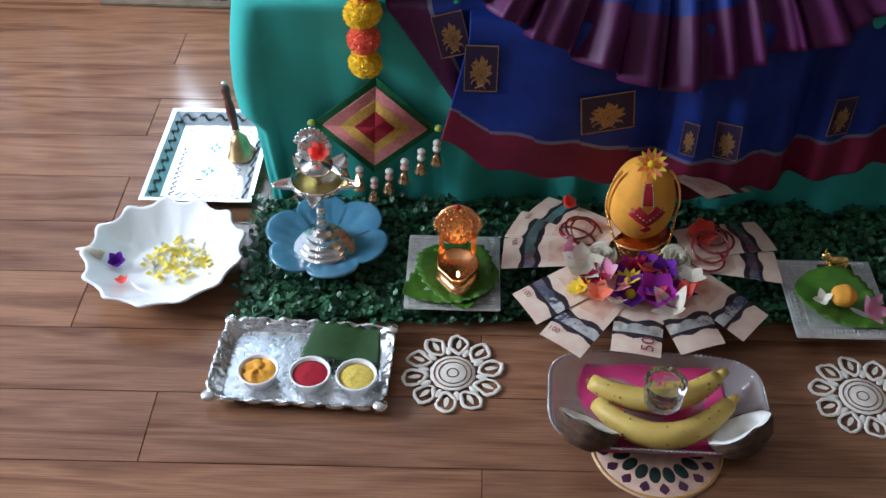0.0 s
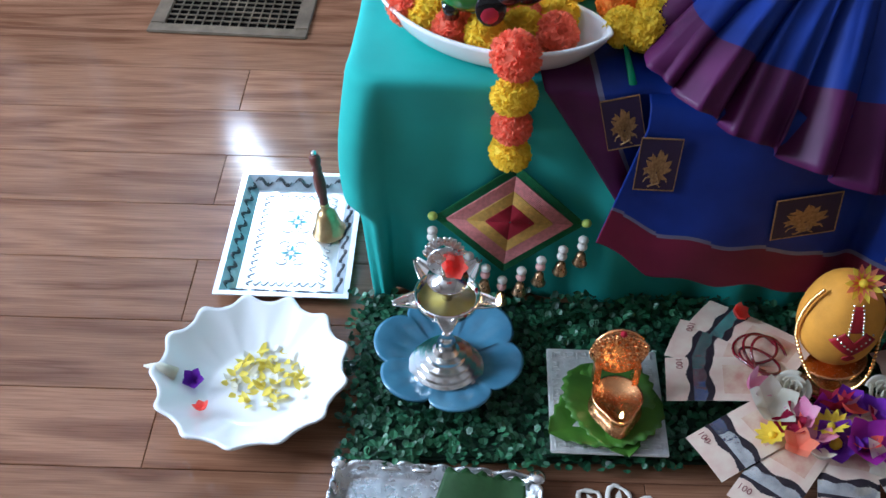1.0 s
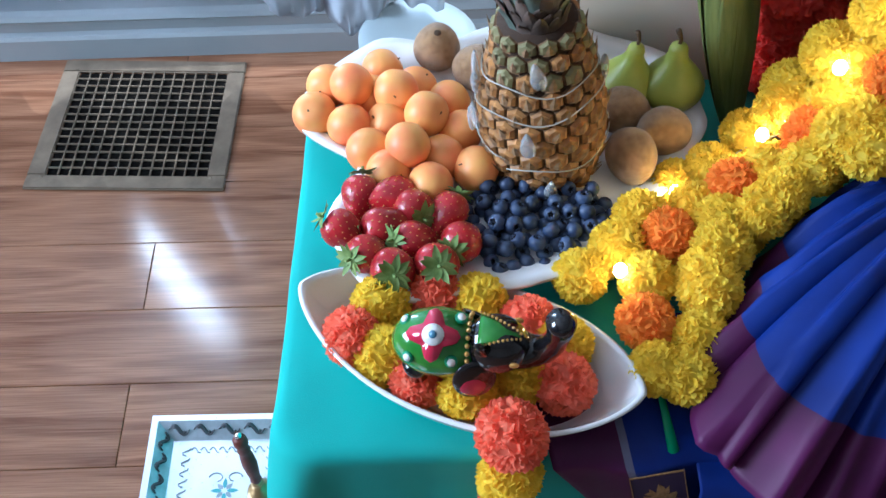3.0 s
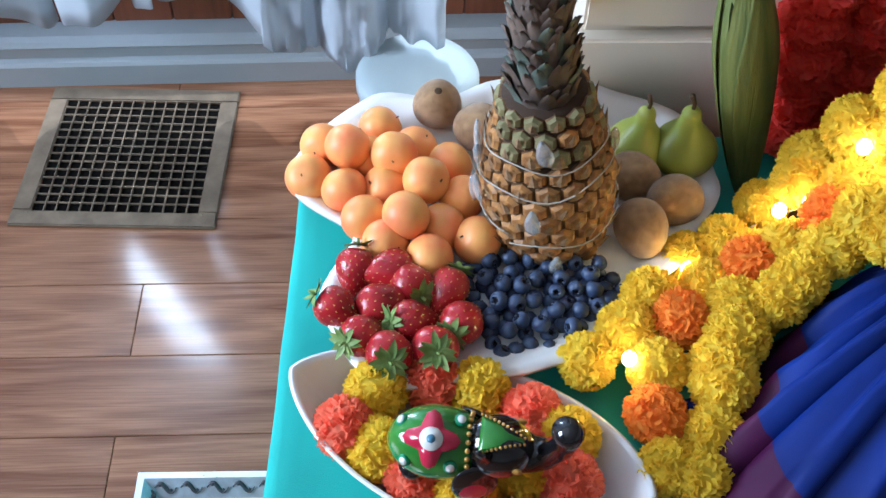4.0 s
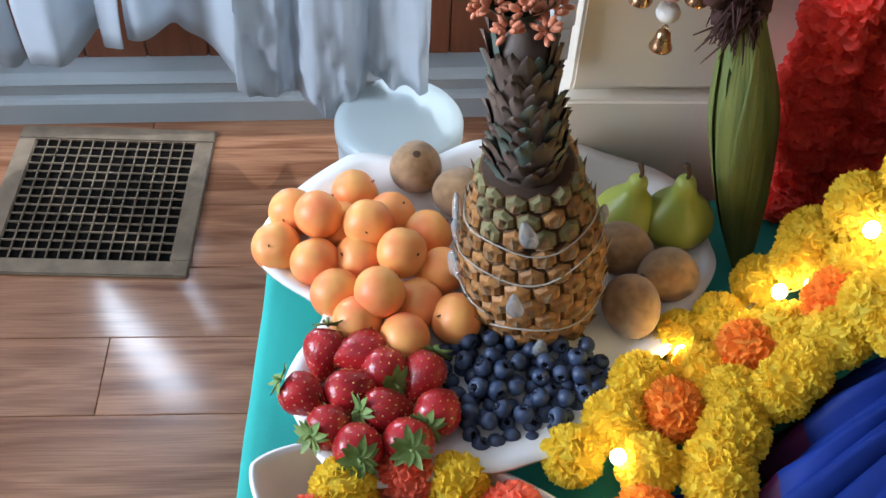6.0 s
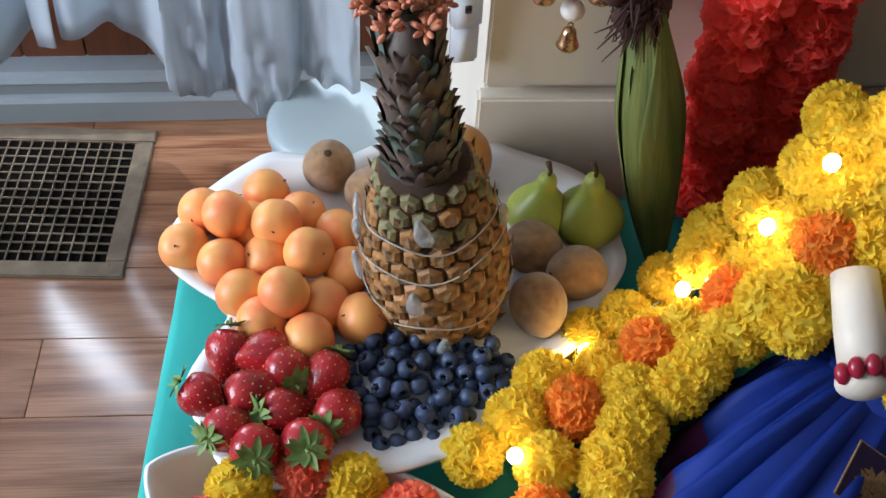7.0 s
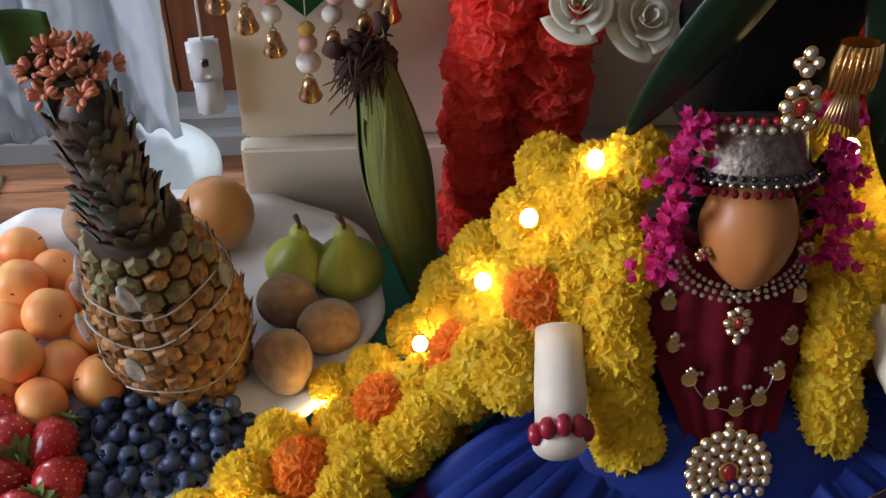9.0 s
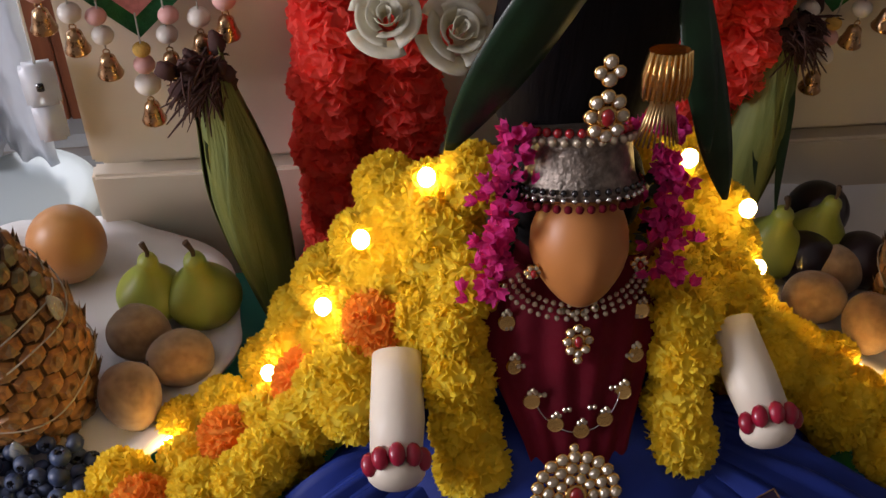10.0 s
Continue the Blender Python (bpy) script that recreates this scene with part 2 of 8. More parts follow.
wall_back = new("wall_back")
tagged(wall_back, "wall with a wide window over brown wood panelling", "wall", kind="structure")
bm = bmesh.new()
block(bm, -3.2, 2.44, 0, 3.2, 2.56, 0.36)
block(bm, -3.2, 2.44, 0.36, -1.62, 2.56, 2.5)
block(bm, -0.06, 2.44, 0.36, 3.2, 2.56, 2.5)
block(bm, -1.62, 2.44, 2.1, -0.06, 2.56, 2.5)
part("wall_body", bm, M_WALL, wall_back, smooth=False)
k = 0
x = -2.05
while x < 0.25:
    bm = bmesh.new()
    block(bm, x + 0.001, 2.418, 0.085, x + 0.094, 2.436, 0.36, 0.002)
    part("panel_board", bm, M_PANEL, wall_back, smooth=False)
    x += 0.095
walls = new("wall_room")
tagged(walls, "plain pale painted room walls", "wall", kind="structure")
bm = bmesh.new()
# opening in this unseen left wall is made up, to go with the fill
block(bm, -3.2, -3.2, 0, -3.1, 0.6, 2.5)
block(bm, -3.2, 2.1, 0, -3.1, 2.44, 2.5)
block(bm, -3.2, 0.6, 0, -3.1, 2.1, 0.85)
block(bm, -3.2, 0.6, 2.1, -3.1, 2.1, 2.5)
block(bm, 3.1, -3.2, 0, 3.2, 2.44, 2.5)
block(bm, -3.1, -3.3, 0, 3.1, -3.2, 2.5)
part("wall_body", bm, M_WALL, walls, smooth=False)
bm = bmesh.new()
block(bm, -3.2, -3.3, 2.5, 3.2, 2.56, 2.6)
ceiling = part("ceiling", bm, M_CEIL, smooth=False)
tagged(ceiling, "plain white ceiling", "ceiling", kind="structure")
bm = bmesh.new()
prof = [(2.362, 0.0), (2.362, 0.040), (2.366, 0.046), (2.374, 0.050), (2.374, 0.068), (2.370, 0.073), (2.376, 0.080), (2.384, 0.086), (2.416, 0.088), (2.436, 0.088), (2.436, 0.0)]
a = [bm.verts.new((-3.1, y, z)) for y, z in prof]
b = [bm.verts.new((3.1, y, z)) for y, z in prof]
for i in range(len(prof)):
    j = (i + 1) % len(prof)
    bm.faces.new((a[i], a[j], b[j], b[i]))
baseboard = part("baseboard", bm, M_TRIM, smooth=False)
tagged(baseboard, "white moulded baseboard along the wood panelling", "baseboard", kind="structure")
baseboard.matrix_basis = pose(0, 0, 0)

# floor register
def floor_vent():
    v = thing("floor_vent", pose(-0.5885, 2.1955, 0.0, 0, 0, -3.8), "worn beige metal floor register with square openings", "vent")
    bm = bmesh.new()
    w, d, b = 0.152, 0.150, 0.029
    block(bm, -w, -d, 0.0005, w, -d + b, 0.006, 0.002)
    block(bm, -w, d - b, 0.0005, w, d, 0.006, 0.002)
    block(bm, -w, -d + b, 0.0005, -w + b, d - b, 0.006, 0.002)
    block(bm, w - b, -d + b, 0.0005, w, d - b, 0.006, 0.002)
    part("frame", bm, M_VENT, v, smooth=False)
    # flat black sheet on the floor: the shade below the grille as colour
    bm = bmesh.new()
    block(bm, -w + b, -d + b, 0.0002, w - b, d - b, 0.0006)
    part("duct", bm, M_DARK, v, "black sheet standing in for the unlit depth under the grille", smooth=False)
    n = 14
    for i in range(1, n):
        x = -w + b + (2 * w - 2 * b) * i / n
        bm = bmesh.new()
        block(bm, x - 0.0012, -d + b, 0.0015, x + 0.0012, d - b, 0.0052, 0.0006)
        part("grille_bar", bm, M_VENT, v, smooth=False)
        y = -d + b + (2 * d - 2 * b) * i / n
        bm = bmesh.new()
        block(bm, -w + b, y - 0.0012, 0.0012, w - b, y + 0.0012, 0.0048, 0.0006)
        part("grille_bar", bm, M_VENT, v, smooth=False)
    for sx, sy in ((-1, -1), (1, -1), (-1, 1), (1, 1)):
        bm = bmesh.new()
        lathe(bm, [(0.0001, 0.0065), (0.0028, 0.0064), (0.0036, 0.0050)], 12, Matrix.Translation((sx * (w - b + 0.006), sy * (d - b + 0.005), 0)))
        part("screw", bm, M_VENT, v)
floor_vent()

# waste can with a domed lid
def waste_can():
    c = thing("waste_can", pose(-0.147, 2.108, 0), "white enamel pedal bin with a round lid", "bin")
    bm = bmesh.new()
    lathe(bm, [(0.078, 0.0), (0.080, 0.004), (0.081, 0.201), (0.079, 0.206)], 48)
    part("body", bm, M_CAN, c)
    bm = bmesh.new()
    lathe(bm, [(0.081, 0.207), (0.0845, 0.210), (0.0845, 0.226), (0.080, 0.233), (0.066, 0.2352), (0.04, 0.2365), (0.0005, 0.237)], 48)
    part("lid", bm, M_CAN, c)
    bm = bmesh.new()
    lathe(bm, [(0.0800, 0.2050), (0.0800, 0.2080)], 48)
    part("seal_ring", bm, M_DARK, c, "dark rubber ring under the lid")
waste_can()

# sheer curtains
# where the panels part: middle, half width, height and half height of the gap
GAPS = ((-0.63, 0.044, 0.60, 0.22), (-0.46, 0.010, 0.52, 0.14))


def curtain(name, x0, x1, yc, hem, amp, waves, seed, label, crumple=0.0):
    rnd = random.Random(seed)
    ph = [rnd.uniform(0, 6.28) for _ in range(4)]
    def fn(u, v):
        x = x0 + (x1 - x0) * u
        low = hem(u)
        z = low + (2.05 - low) * v
        fold = math.sin(u * waves * 6.283 + ph[0] + 0.5 * math.sin(v * 2 + ph[1])) + 0.4 * math.sin(u * waves * 2.1 * 6.283 + ph[2] + v * 1.5)
        k = amp * (1.0 - 0.45 * v)
        y = yc + k * fold + 0.012 * math.sin(9 * v + u * 11 + ph[3]) * (1 - v)
        x += 0.35 * k * math.cos(u * waves * 6.283 + ph[0])
        if crumple:
            low_part = max(0.0, 1.0 - v / 0.25)
            y += crumple * low_part * (abs(math.sin(17 * u + 61 * v + ph[1])) + 0.6 * abs(math.sin(31 * u - 83 * v + ph[2])) - 0.8)
        for cx, half, zc, hz in GAPS:
            open_by = half * math.exp(-((z - zc) / hz) ** 4)
            edge = 1 if abs(x0 - cx) < 0.001 else -1 if abs(x1 - cx) < 0.001 else 0
            x += (edge * open_by + 0.22 * (z - 0.56) * math.exp(-((z - zc) / 0.5) ** 2)) * math.exp(-abs(x - cx) / 0.14)
        return (x, y, z)
    bm = bmesh.new()
    sheet(bm, fn, 120, 60, thick=0.0008)
    c = part(name, bm, M_SHEER)
    tagged(c, label, "curtain")
    return c
LEFT_HEM = lambda x: 0.196 + 0.030 * math.sin(x * 17.0 + 3.0) + 0.012 * math.sin(x * 41)
for xa, xb, waves, seed, words in ((-1.75, -0.63, 6, 3, "white sheer voile curtain with an uneven hem before a window"), (-0.63, -0.46, 1.5, 4, "narrow white sheer voile curtain panel with an uneven hem"), (-0.46, -0.31, 1.3, 6, "narrow white sheer voile curtain panel beside a bunched one")):
    curtain("curtain", xa, xb, 2.30, lambda u, xa=xa, xb=xb: LEFT_HEM(xa + (xb - xa) * u), 0.026, waves, seed, words)
curtain("curtain", -0.325, -0.110, 2.155, lambda u: 0.246 - 0.030 * math.sin(math.pi * min(1.0, u * 1.25)) + 0.05 * max(0.0, u - 0.85), 0.018, 2.4, 5, "bunched white sheer curtain lifted over a bin", crumple=0.016)

# cabinet of drawers behind the table
def drawer_cabinet():
    c = thing("drawer_cabinet", pose(-0.004, 1.822, 0, 0, 0, YAW), "cream painted chest of drawers standing behind the table", "cabinet")
    bm = bmesh.new()
    block(bm, 0.008, 0.02, 0.0, 0.85, 0.46, 1.25, 0.003)
    part("body", bm, M_CAB, c, smooth=False)
    for z0, z1, dx in ((0.06, 0.512, 0.0), (0.527, 0.86, 0.004), (0.875, 1.22, 0.004)):
        bm = bmesh.new()
        block(bm, dx, 0.0, z0, 0.858, 0.020, z1, 0.003)
        part("drawer_front", bm, M_CAB, c, smooth=False)
drawer_cabinet()

# table box under a teal cloth
bm = bmesh.new()
block(bm, -0.24, 1.44, 0.0, 0.92, 1.80, 0.396, 0.004)
tab = part("low_table", bm, M_PANEL, smooth=False)
tagged(tab, "low box table hidden under a teal cloth", "table")

def table_cloth():
    x0, x1, y0, y1, zt = -0.298, 0.975, 1.362, 1.822, 0.402
    path = []
    R = 0.035
    path += [(x0, y1 - (y1 - y0 - R) * t / 30, -1, 0) for t in range(30)]
    path += [(x0 + R - R * math.cos(a), y0 + R - R * math.sin(a), -math.cos(a), -math.sin(a)) for a in [math.pi / 2 * i / 12 for i in range(12)]]
    path += [(x0 + R + (x1 - x0 - 2 * R) * t / 90, y0, 0, -1) for t in range(90)]
    path += [(x1 - R + R * math.sin(a), y0 + R - R * math.cos(a), math.sin(a), -math.cos(a)) for a in [math.pi / 2 * i / 12 for i in range(12)]]
    path += [(x1, y0 + R + (y1 - y0 - R) * t / 30, 1, 0) for t in range(31)]
    n = len(path) - 1
    def skew(x, y, z):
        return (x + 0.062 * (y - 1.36), y - 0.05 * (x + 0.36) * smooth01((1.80 - y) / 0.25), z)
    def fn(u, v):
        f = u * n
        i = min(int(f), n - 1)
        t = f - i
        px, py, nx, ny = [path[i][k] + (path[i + 1][k] - path[i][k]) * t for k in range(4)]
        s = u * 3.0
        if v < 0.22:
            k = v / 0.22
            inner = Vector((min(max(px, x0 + 0.2), x1 - 0.2), (y1 - 0.03), 0))
            q = Vector((px, py, 0)).lerp(inner, (1 - k))
            wr = 0.0012 * math.sin(q.x * 40 + q.y * 23) * math.sin(q.y * 31 + 1)
            return skew(q.x, q.y, zt + wr)
        k = (v - 0.22) / 0.78
        ed = min(1.0, k / 0.05)
        r = 0.010
        z = zt - r * (1 - math.cos(ed * 1.57)) - max(0, k - 0.05) / 0.95 * (zt - r - 0.004)
        out = r * math.sin(ed * 1.57)
        corner = math.exp(-((u - 42 / n * 0.86) / 0.035) ** 2)
        fold = 0.010 * math.sin(s * 24) + 0.006 * math.sin(s * 57 + 1)
        out += k * (-0.045 + fold) + corner * (0.040 * math.sin(min(1, k / 0.55) * 3.14 * 0.62) - 0.02 * smooth01((k - 0.5) / 0.12)) 
        return skew(px + nx * out, py + ny * out, z)
    bm = bmesh.new()
    sheet(bm, fn, 260, 64, thick=0.0016)
    t = part("tablecloth", bm, M_TEAL)
    tagged(t, "teal cotton cloth draped over a low table", "tablecloth")
table_cloth()

# ---- more materials ----
def petal_mat(name, colour, dark, soft=0.35):
    m = mat(name, colour, rough=0.75, tint=dark, scale=60, bump=0.2, bscale=400, spec=0.25, rand=0.08)
    n, l = m.node_tree.nodes, m.node_tree.links
    p, out = n["Principled BSDF"], n["Material Output"]
    t, mx = n.new("ShaderNodeBsdfTranslucent"), n.new("ShaderNodeMixShader")
    t.inputs[0].default_value = (*colour, 1)
    mx.inputs[0].default_value = soft
    l.new(p.outputs[0], mx.inputs[1]), l.new(t.outputs[0], mx.inputs[2]), l.new(mx.outputs[0], out.inputs[0])
    return m


M_YEL = petal_mat("petal_yellow", (0.98, 0.81, 0.09), (0.96, 0.71, 0.04), 0.50)
M_ORA = petal_mat("petal_orange", (0.96, 0.44, 0.07), (0.93, 0.33, 0.04), 0.5)
M_COR = petal_mat("petal_coral", (0.98, 0.34, 0.21), (0.94, 0.23, 0.12), 0.52)
M_RED = petal_mat("petal_red", (0.97, 0.17, 0.13), (0.94, 0.12, 0.09), 0.60)
M_PINKF = petal_mat("petal_pink", (0.80, 0.07, 0.33), (0.62, 0.03, 0.22))
M_WHITEF = petal_mat("petal_white", (0.82, 0.80, 0.70), (0.70, 0.66, 0.50))
M_PURPF = petal_mat("petal_violet", (0.19, 0.03, 0.42), (0.10, 0.015, 0.26))
M_CORALB = mat("bud_coral", (0.72, 0.30, 0.17), rough=0.5, tint=(0.60, 0.20, 0.10), scale=200, rand=0.1)
M_CALYX = mat("calyx_green", (0.27, 0.36, 0.11), rough=0.6, tint=(0.13, 0.22, 0.05), scale=120)
M_LEAFD = mat("leaf_dull_green", (0.030, 0.085, 0.022), rough=0.4, tint=(0.018, 0.055, 0.014), scale=40, bump=0.3, bscale=150)
M_LEAF = mat("leaf_green", (0.055, 0.15, 0.025), rough=0.42, tint=(0.03, 0.09, 0.015), scale=40, bump=0.3, bscale=150, rand=0.15)
M_BETEL = mat("betel_leaf", (0.075, 0.19, 0.02), rough=0.35, tint=(0.045, 0.12, 0.015), scale=30, bump=0.35, bscale=120)
M_DKLEAF = mat("dark_leaf", (0.012, 0.045, 0.018), rough=0.35, tint=(0.006, 0.022, 0.010), scale=30, bump=0.2)
M_BOX = mat("boxwood_green", (0.026, 0.105, 0.042), rough=0.5, tint=(0.009, 0.045, 0.021), scale=25, bump=0.1, rand=0.0)
M_MATBASE = mat("mat_base", (0.008, 0.030, 0.016), rough=0.9)
M_APR = mat("apricot_skin", (0.92, 0.26, 0.095), rough=0.42, tint=(0.94, 0.50, 0.13), scale=24, bump=0.12, bscale=900, sub=0.08, rand=0.10)
M_STRAW = mat("strawberry_skin", (0.52, 0.018, 0.024), rough=0.30, tint=(0.27, 0.006, 0.012), scale=45, bump=0.55, bscale=330, coat=0.25, rand=0.12)
M_SEED = mat("strawberry_seed", (0.66, 0.38, 0.10), rough=0.5)
M_BLUE = mat("blueberry_skin", (0.020, 0.035, 0.085), rough=0.45, tint=(0.08, 0.11, 0.19), scale=90, bump=0.1, rand=0.25)
M_BLUED = mat("blueberry_crown", (0.012, 0.014, 0.028), rough=0.8)
M_KIWI = mat("kiwi_skin", (0.42, 0.255, 0.115), rough=0.9, tint=(0.25, 0.14, 0.058), scale=110, bump=0.8, bscale=1500, dist=0.0012, sheen=0.4)
M_PEAR = mat("pear_skin", (0.36, 0.38, 0.075), rough=0.40, tint=(0.27, 0.32, 0.05), scale=25, bump=0.08, bscale=600, sub=0.1)
M_STEM = mat("stem_brown", (0.07, 0.04, 0.018), rough=0.8)
M_MANGO = mat("mango_skin", (0.54, 0.27, 0.085), rough=0.4, tint=(0.42, 0.16, 0.05), scale=14, bump=0.05)
M_PINE = mat("pineapple_eye", (0.50, 0.245, 0.070), rough=0.5, tint=(0.21, 0.095, 0.032), scale=130, bump=0.6, bscale=300, rand=0.22)
M_PINEG = mat("pineapple_eye_green", (0.15, 0.16, 0.06), rough=0.6, tint=(0.26, 0.22, 0.10), scale=60, bump=0.6, bscale=300, rand=0.2)
M_PINEE = mat("pineapple_eye_edge", (0.14, 0.075, 0.030), rough=0.7, var=0.35, scale=120, bump=0.5)
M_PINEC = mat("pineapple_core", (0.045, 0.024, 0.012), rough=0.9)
M_PINED = mat("pineapple_bract", (0.27, 0.17, 0.085), rough=0.75, var=0.3, scale=200)
M_CROWN = mat("pineapple_leaf", (0.18, 0.135, 0.105), rough=0.6, tint=(0.085, 0.064, 0.052), scale=50, bump=0.4, bscale=200, rand=0.2)
M_CROWNG = mat("pineapple_leaf_green", (0.16, 0.20, 0.16), rough=0.5, tint=(0.09, 0.12, 0.10), scale=50, bump=0.4, bscale=200)
M_SILV = mat("silver_metal", (0.80, 0.79, 0.77), rough=0.20, metal=1.0, var=0.08, scale=30, bump=0.05, bscale=120)
M_BANDS = mat("crown_silver", (0.24, 0.20, 0.165), rough=0.5, metal=0.9, var=0.35, scale=160, bump=0.8, bscale=260, dist=0.002)
M_SILVE = mat("silver_embossed", (0.74, 0.75, 0.76), rough=0.28, metal=1.0, var=0.15, scale=60, bump=0.6, bscale=130, dist=0.002)
M_PLATE = mat("plate_silver", (0.80, 0.80, 0.78), rough=0.5, metal=0.8, var=0.12, scale=60, bump=0.5, bscale=160, dist=0.0015)
M_SILVD = mat("silver_tarnish", (0.075, 0.078, 0.085), rough=0.5, metal=0.6)
M_GOLD = mat("gold_metal", (0.85, 0.55, 0.20), rough=0.24, metal=1.0, var=0.1, scale=40, bump=0.25, bscale=500)
M_COPPER = mat("copper_gold", (0.90, 0.46, 0.20), rough=0.26, metal=1.0, var=0.1, scale=60, bump=0.3, bscale=400)
M_BRASS = mat("brass_aged", (0.52, 0.36, 0.17), rough=0.34, metal=1.0, var=0.2, scale=50, bump=0.2)
M_DWOOD = mat("handle_wood", (0.12, 0.028, 0.018), rough=0.45, var=0.3, scale=30)
M_BLUEG = mat("blue_glaze", (0.055, 0.165, 0.26), rough=0.2, tint=(0.10, 0.245, 0.35), scale=22, bump=0.1, bscale=40, coat=0.5)
M_BLUEL = mat("blue_glaze_line", (0.36, 0.50, 0.60), rough=0.2, coat=0.5)
M_SBLUE = mat("saree_blue", (0.012, 0.036, 0.255), rough=0.58, tint=(0.007, 0.022, 0.17), scale=14, bump=0.35, bscale=1400, dist=0.0005, spec=0.3)
M_SPURP = mat("saree_purple", (0.090, 0.009, 0.072), rough=0.5, tint=(0.058, 0.006, 0.050), scale=14, bump=0.35, bscale=1400, dist=0.0005, spec=0.35)
M_SMAR = mat("saree_maroon", (0.17, 0.010, 0.040), rough=0.55, tint=(0.12, 0.008, 0.03), scale=14, bump=0.35, bscale=1400, dist=0.0005, spec=0.35)
M_SSILV = mat("saree_silver_thread", (0.17, 0.17, 0.26), rough=0.5, metal=0.4, bump=0.3, bscale=1500)
M_ZARI = mat("gold_thread", (0.40, 0.24, 0.10), rough=0.5, metal=0.6, var=0.3, scale=300, bump=0.5, bscale=1500)
M_REDCL = mat("red_velvet", (0.13, 0.005, 0.014), rough=0.8, var=0.2, scale=30, bump=0.3, spec=0.2)
M_SKIN = mat("doll_face_paint", (0.52, 0.20, 0.055), rough=0.42, var=0.06, scale=20, bump=0.05)
M_ARM = mat("doll_arm_plaster", (0.74, 0.66, 0.54), rough=0.45, var=0.05, scale=20)
M_HAIR = mat("black_hair", (0.005, 0.004, 0.005), rough=0.85, spec=0.15, bump=0.5, bscale=300, stretch=(1, 1, 0.1))
M_JEWEL = mat("cut_stone", (0.52, 0.44, 0.31), rough=0.10, metal=0.5, var=0.15, scale=300, coat=1.0)
M_RUBY = mat("red_stone", (0.28, 0.008, 0.012), rough=0.1, coat=1.0)
M_BLACKP = mat("black_lacquer", (0.008, 0.008, 0.010), rough=0.12, coat=0.8)
M_GREENP = mat("green_lacquer", (0.05, 0.24, 0.03), rough=0.15, tint=(0.03, 0.17, 0.02), scale=60, coat=0.8)
M_REDP = mat("red_lacquer", (0.50, 0.02, 0.06), rough=0.15, coat=0.8)
M_WHITEP = mat("white_lacquer", (0.80, 0.80, 0.76), rough=0.2, coat=0.6)
M_GOLDP = mat("gold_lacquer", (0.62, 0.36, 0.08), rough=0.3, metal=0.4, coat=0.5)
M_ORANGEP = mat("turmeric_paste", (0.72, 0.33, 0.02), rough=0.6, bump=0.5, bscale=200, var=0.2)
M_KUMKUM = mat("red_powder", (0.36, 0.006, 0.022), rough=0.9, bump=0.5, bscale=500)
M_YELP = mat("yellow_rice", (0.72, 0.55, 0.10), rough=0.8, var=0.2, scale=300, bump=0.9, bscale=600)
M_COCO = mat("turmeric_coated", (0.66, 0.30, 0.03), rough=0.8, var=0.12, scale=30, bump=0.4, bscale=300)
M_NOTE = mat("bank_note", (0.68, 0.57, 0.45), rough=0.42, tint=(0.62, 0.42, 0.34), scale=45, bump=0.05)
M_NOTEP = mat("note_print", (0.50, 0.25, 0.19), rough=0.5, tint=(0.64, 0.50, 0.36), scale=55)
M_NOTEW = mat("note_window", (0.74, 0.78, 0.82), rough=0.10, metal=0.9, var=0.35, scale=45, bump=0.4, bscale=60, dist=0.004)
M_NOTED = mat("note_dark", (0.022, 0.016, 0.022), rough=0.45, var=0.4, scale=200)
M_BANGLE = mat("red_bangle", (0.16, 0.006, 0.014), rough=0.15, coat=0.8)
M_BANANA = mat("banana_skin", (0.60, 0.44, 0.11), rough=0.5, tint=(0.48, 0.33, 0.07), scale=35, bump=0.1)
M_BROWN = mat("banana_spot", (0.10, 0.05, 0.02), rough=0.7)
M_PINKT = mat("pink_satin", (0.62, 0.035, 0.19), rough=0.4, var=0.15, scale=12, bump=0.2, bscale=60, sheen=0.3)
M_SHELL = mat("coconut_husk", (0.085, 0.045, 0.026), rough=0.9, var=0.4, scale=60, bump=0.8, bscale=300, dist=0.002, stretch=(1, 1, 4))
M_COCOW = mat("coconut_flesh", (0.78, 0.78, 0.74), rough=0.4, bump=0.1)
M_GLASS = mat("clear_glass", (0.97, 0.99, 0.98), rough=0.02, var=0.0, bump=0.0, trans=1.0, ior=1.45)
M_PLASTIC = mat("clear_plastic", (0.88, 0.92, 0.93), rough=0.12, var=0.0, bump=0.0, trans=0.75, ior=1.3)
M_RANG = mat("rangoli_white", (0.74, 0.70, 0.62), rough=0.9, var=0.1, scale=120, bump=0.8, bscale=500)
M_GROOVE = mat("rangoli_groove", (0.16, 0.085, 0.05), rough=0.9)
M_MAT2 = mat("painted_mat", (0.62, 0.42, 0.32), rough=0.7, var=0.15, scale=60)
M_CORN = mat("corn_husk", (0.20, 0.225, 0.060), rough=0.55, tint=(0.090, 0.125, 0.030), scale=14, stretch=(6, 6, 0.5), bump=0.5, bscale=260)
M_SILK = mat("corn_silk", (0.055, 0.022, 0.018), rough=0.9)
M_YARNP = mat("yarn_pink", (0.66, 0.25, 0.24), rough=0.9, bump=0.8, bscale=900, var=0.15, scale=200)
M_YARNY = mat("yarn_yellow", (0.66, 0.40, 0.09), rough=0.9, bump=0.8, bscale=900, var=0.15, scale=200)
M_YARNR = mat("yarn_red", (0.36, 0.012, 0.03), rough=0.9, bump=0.8, bscale=900)
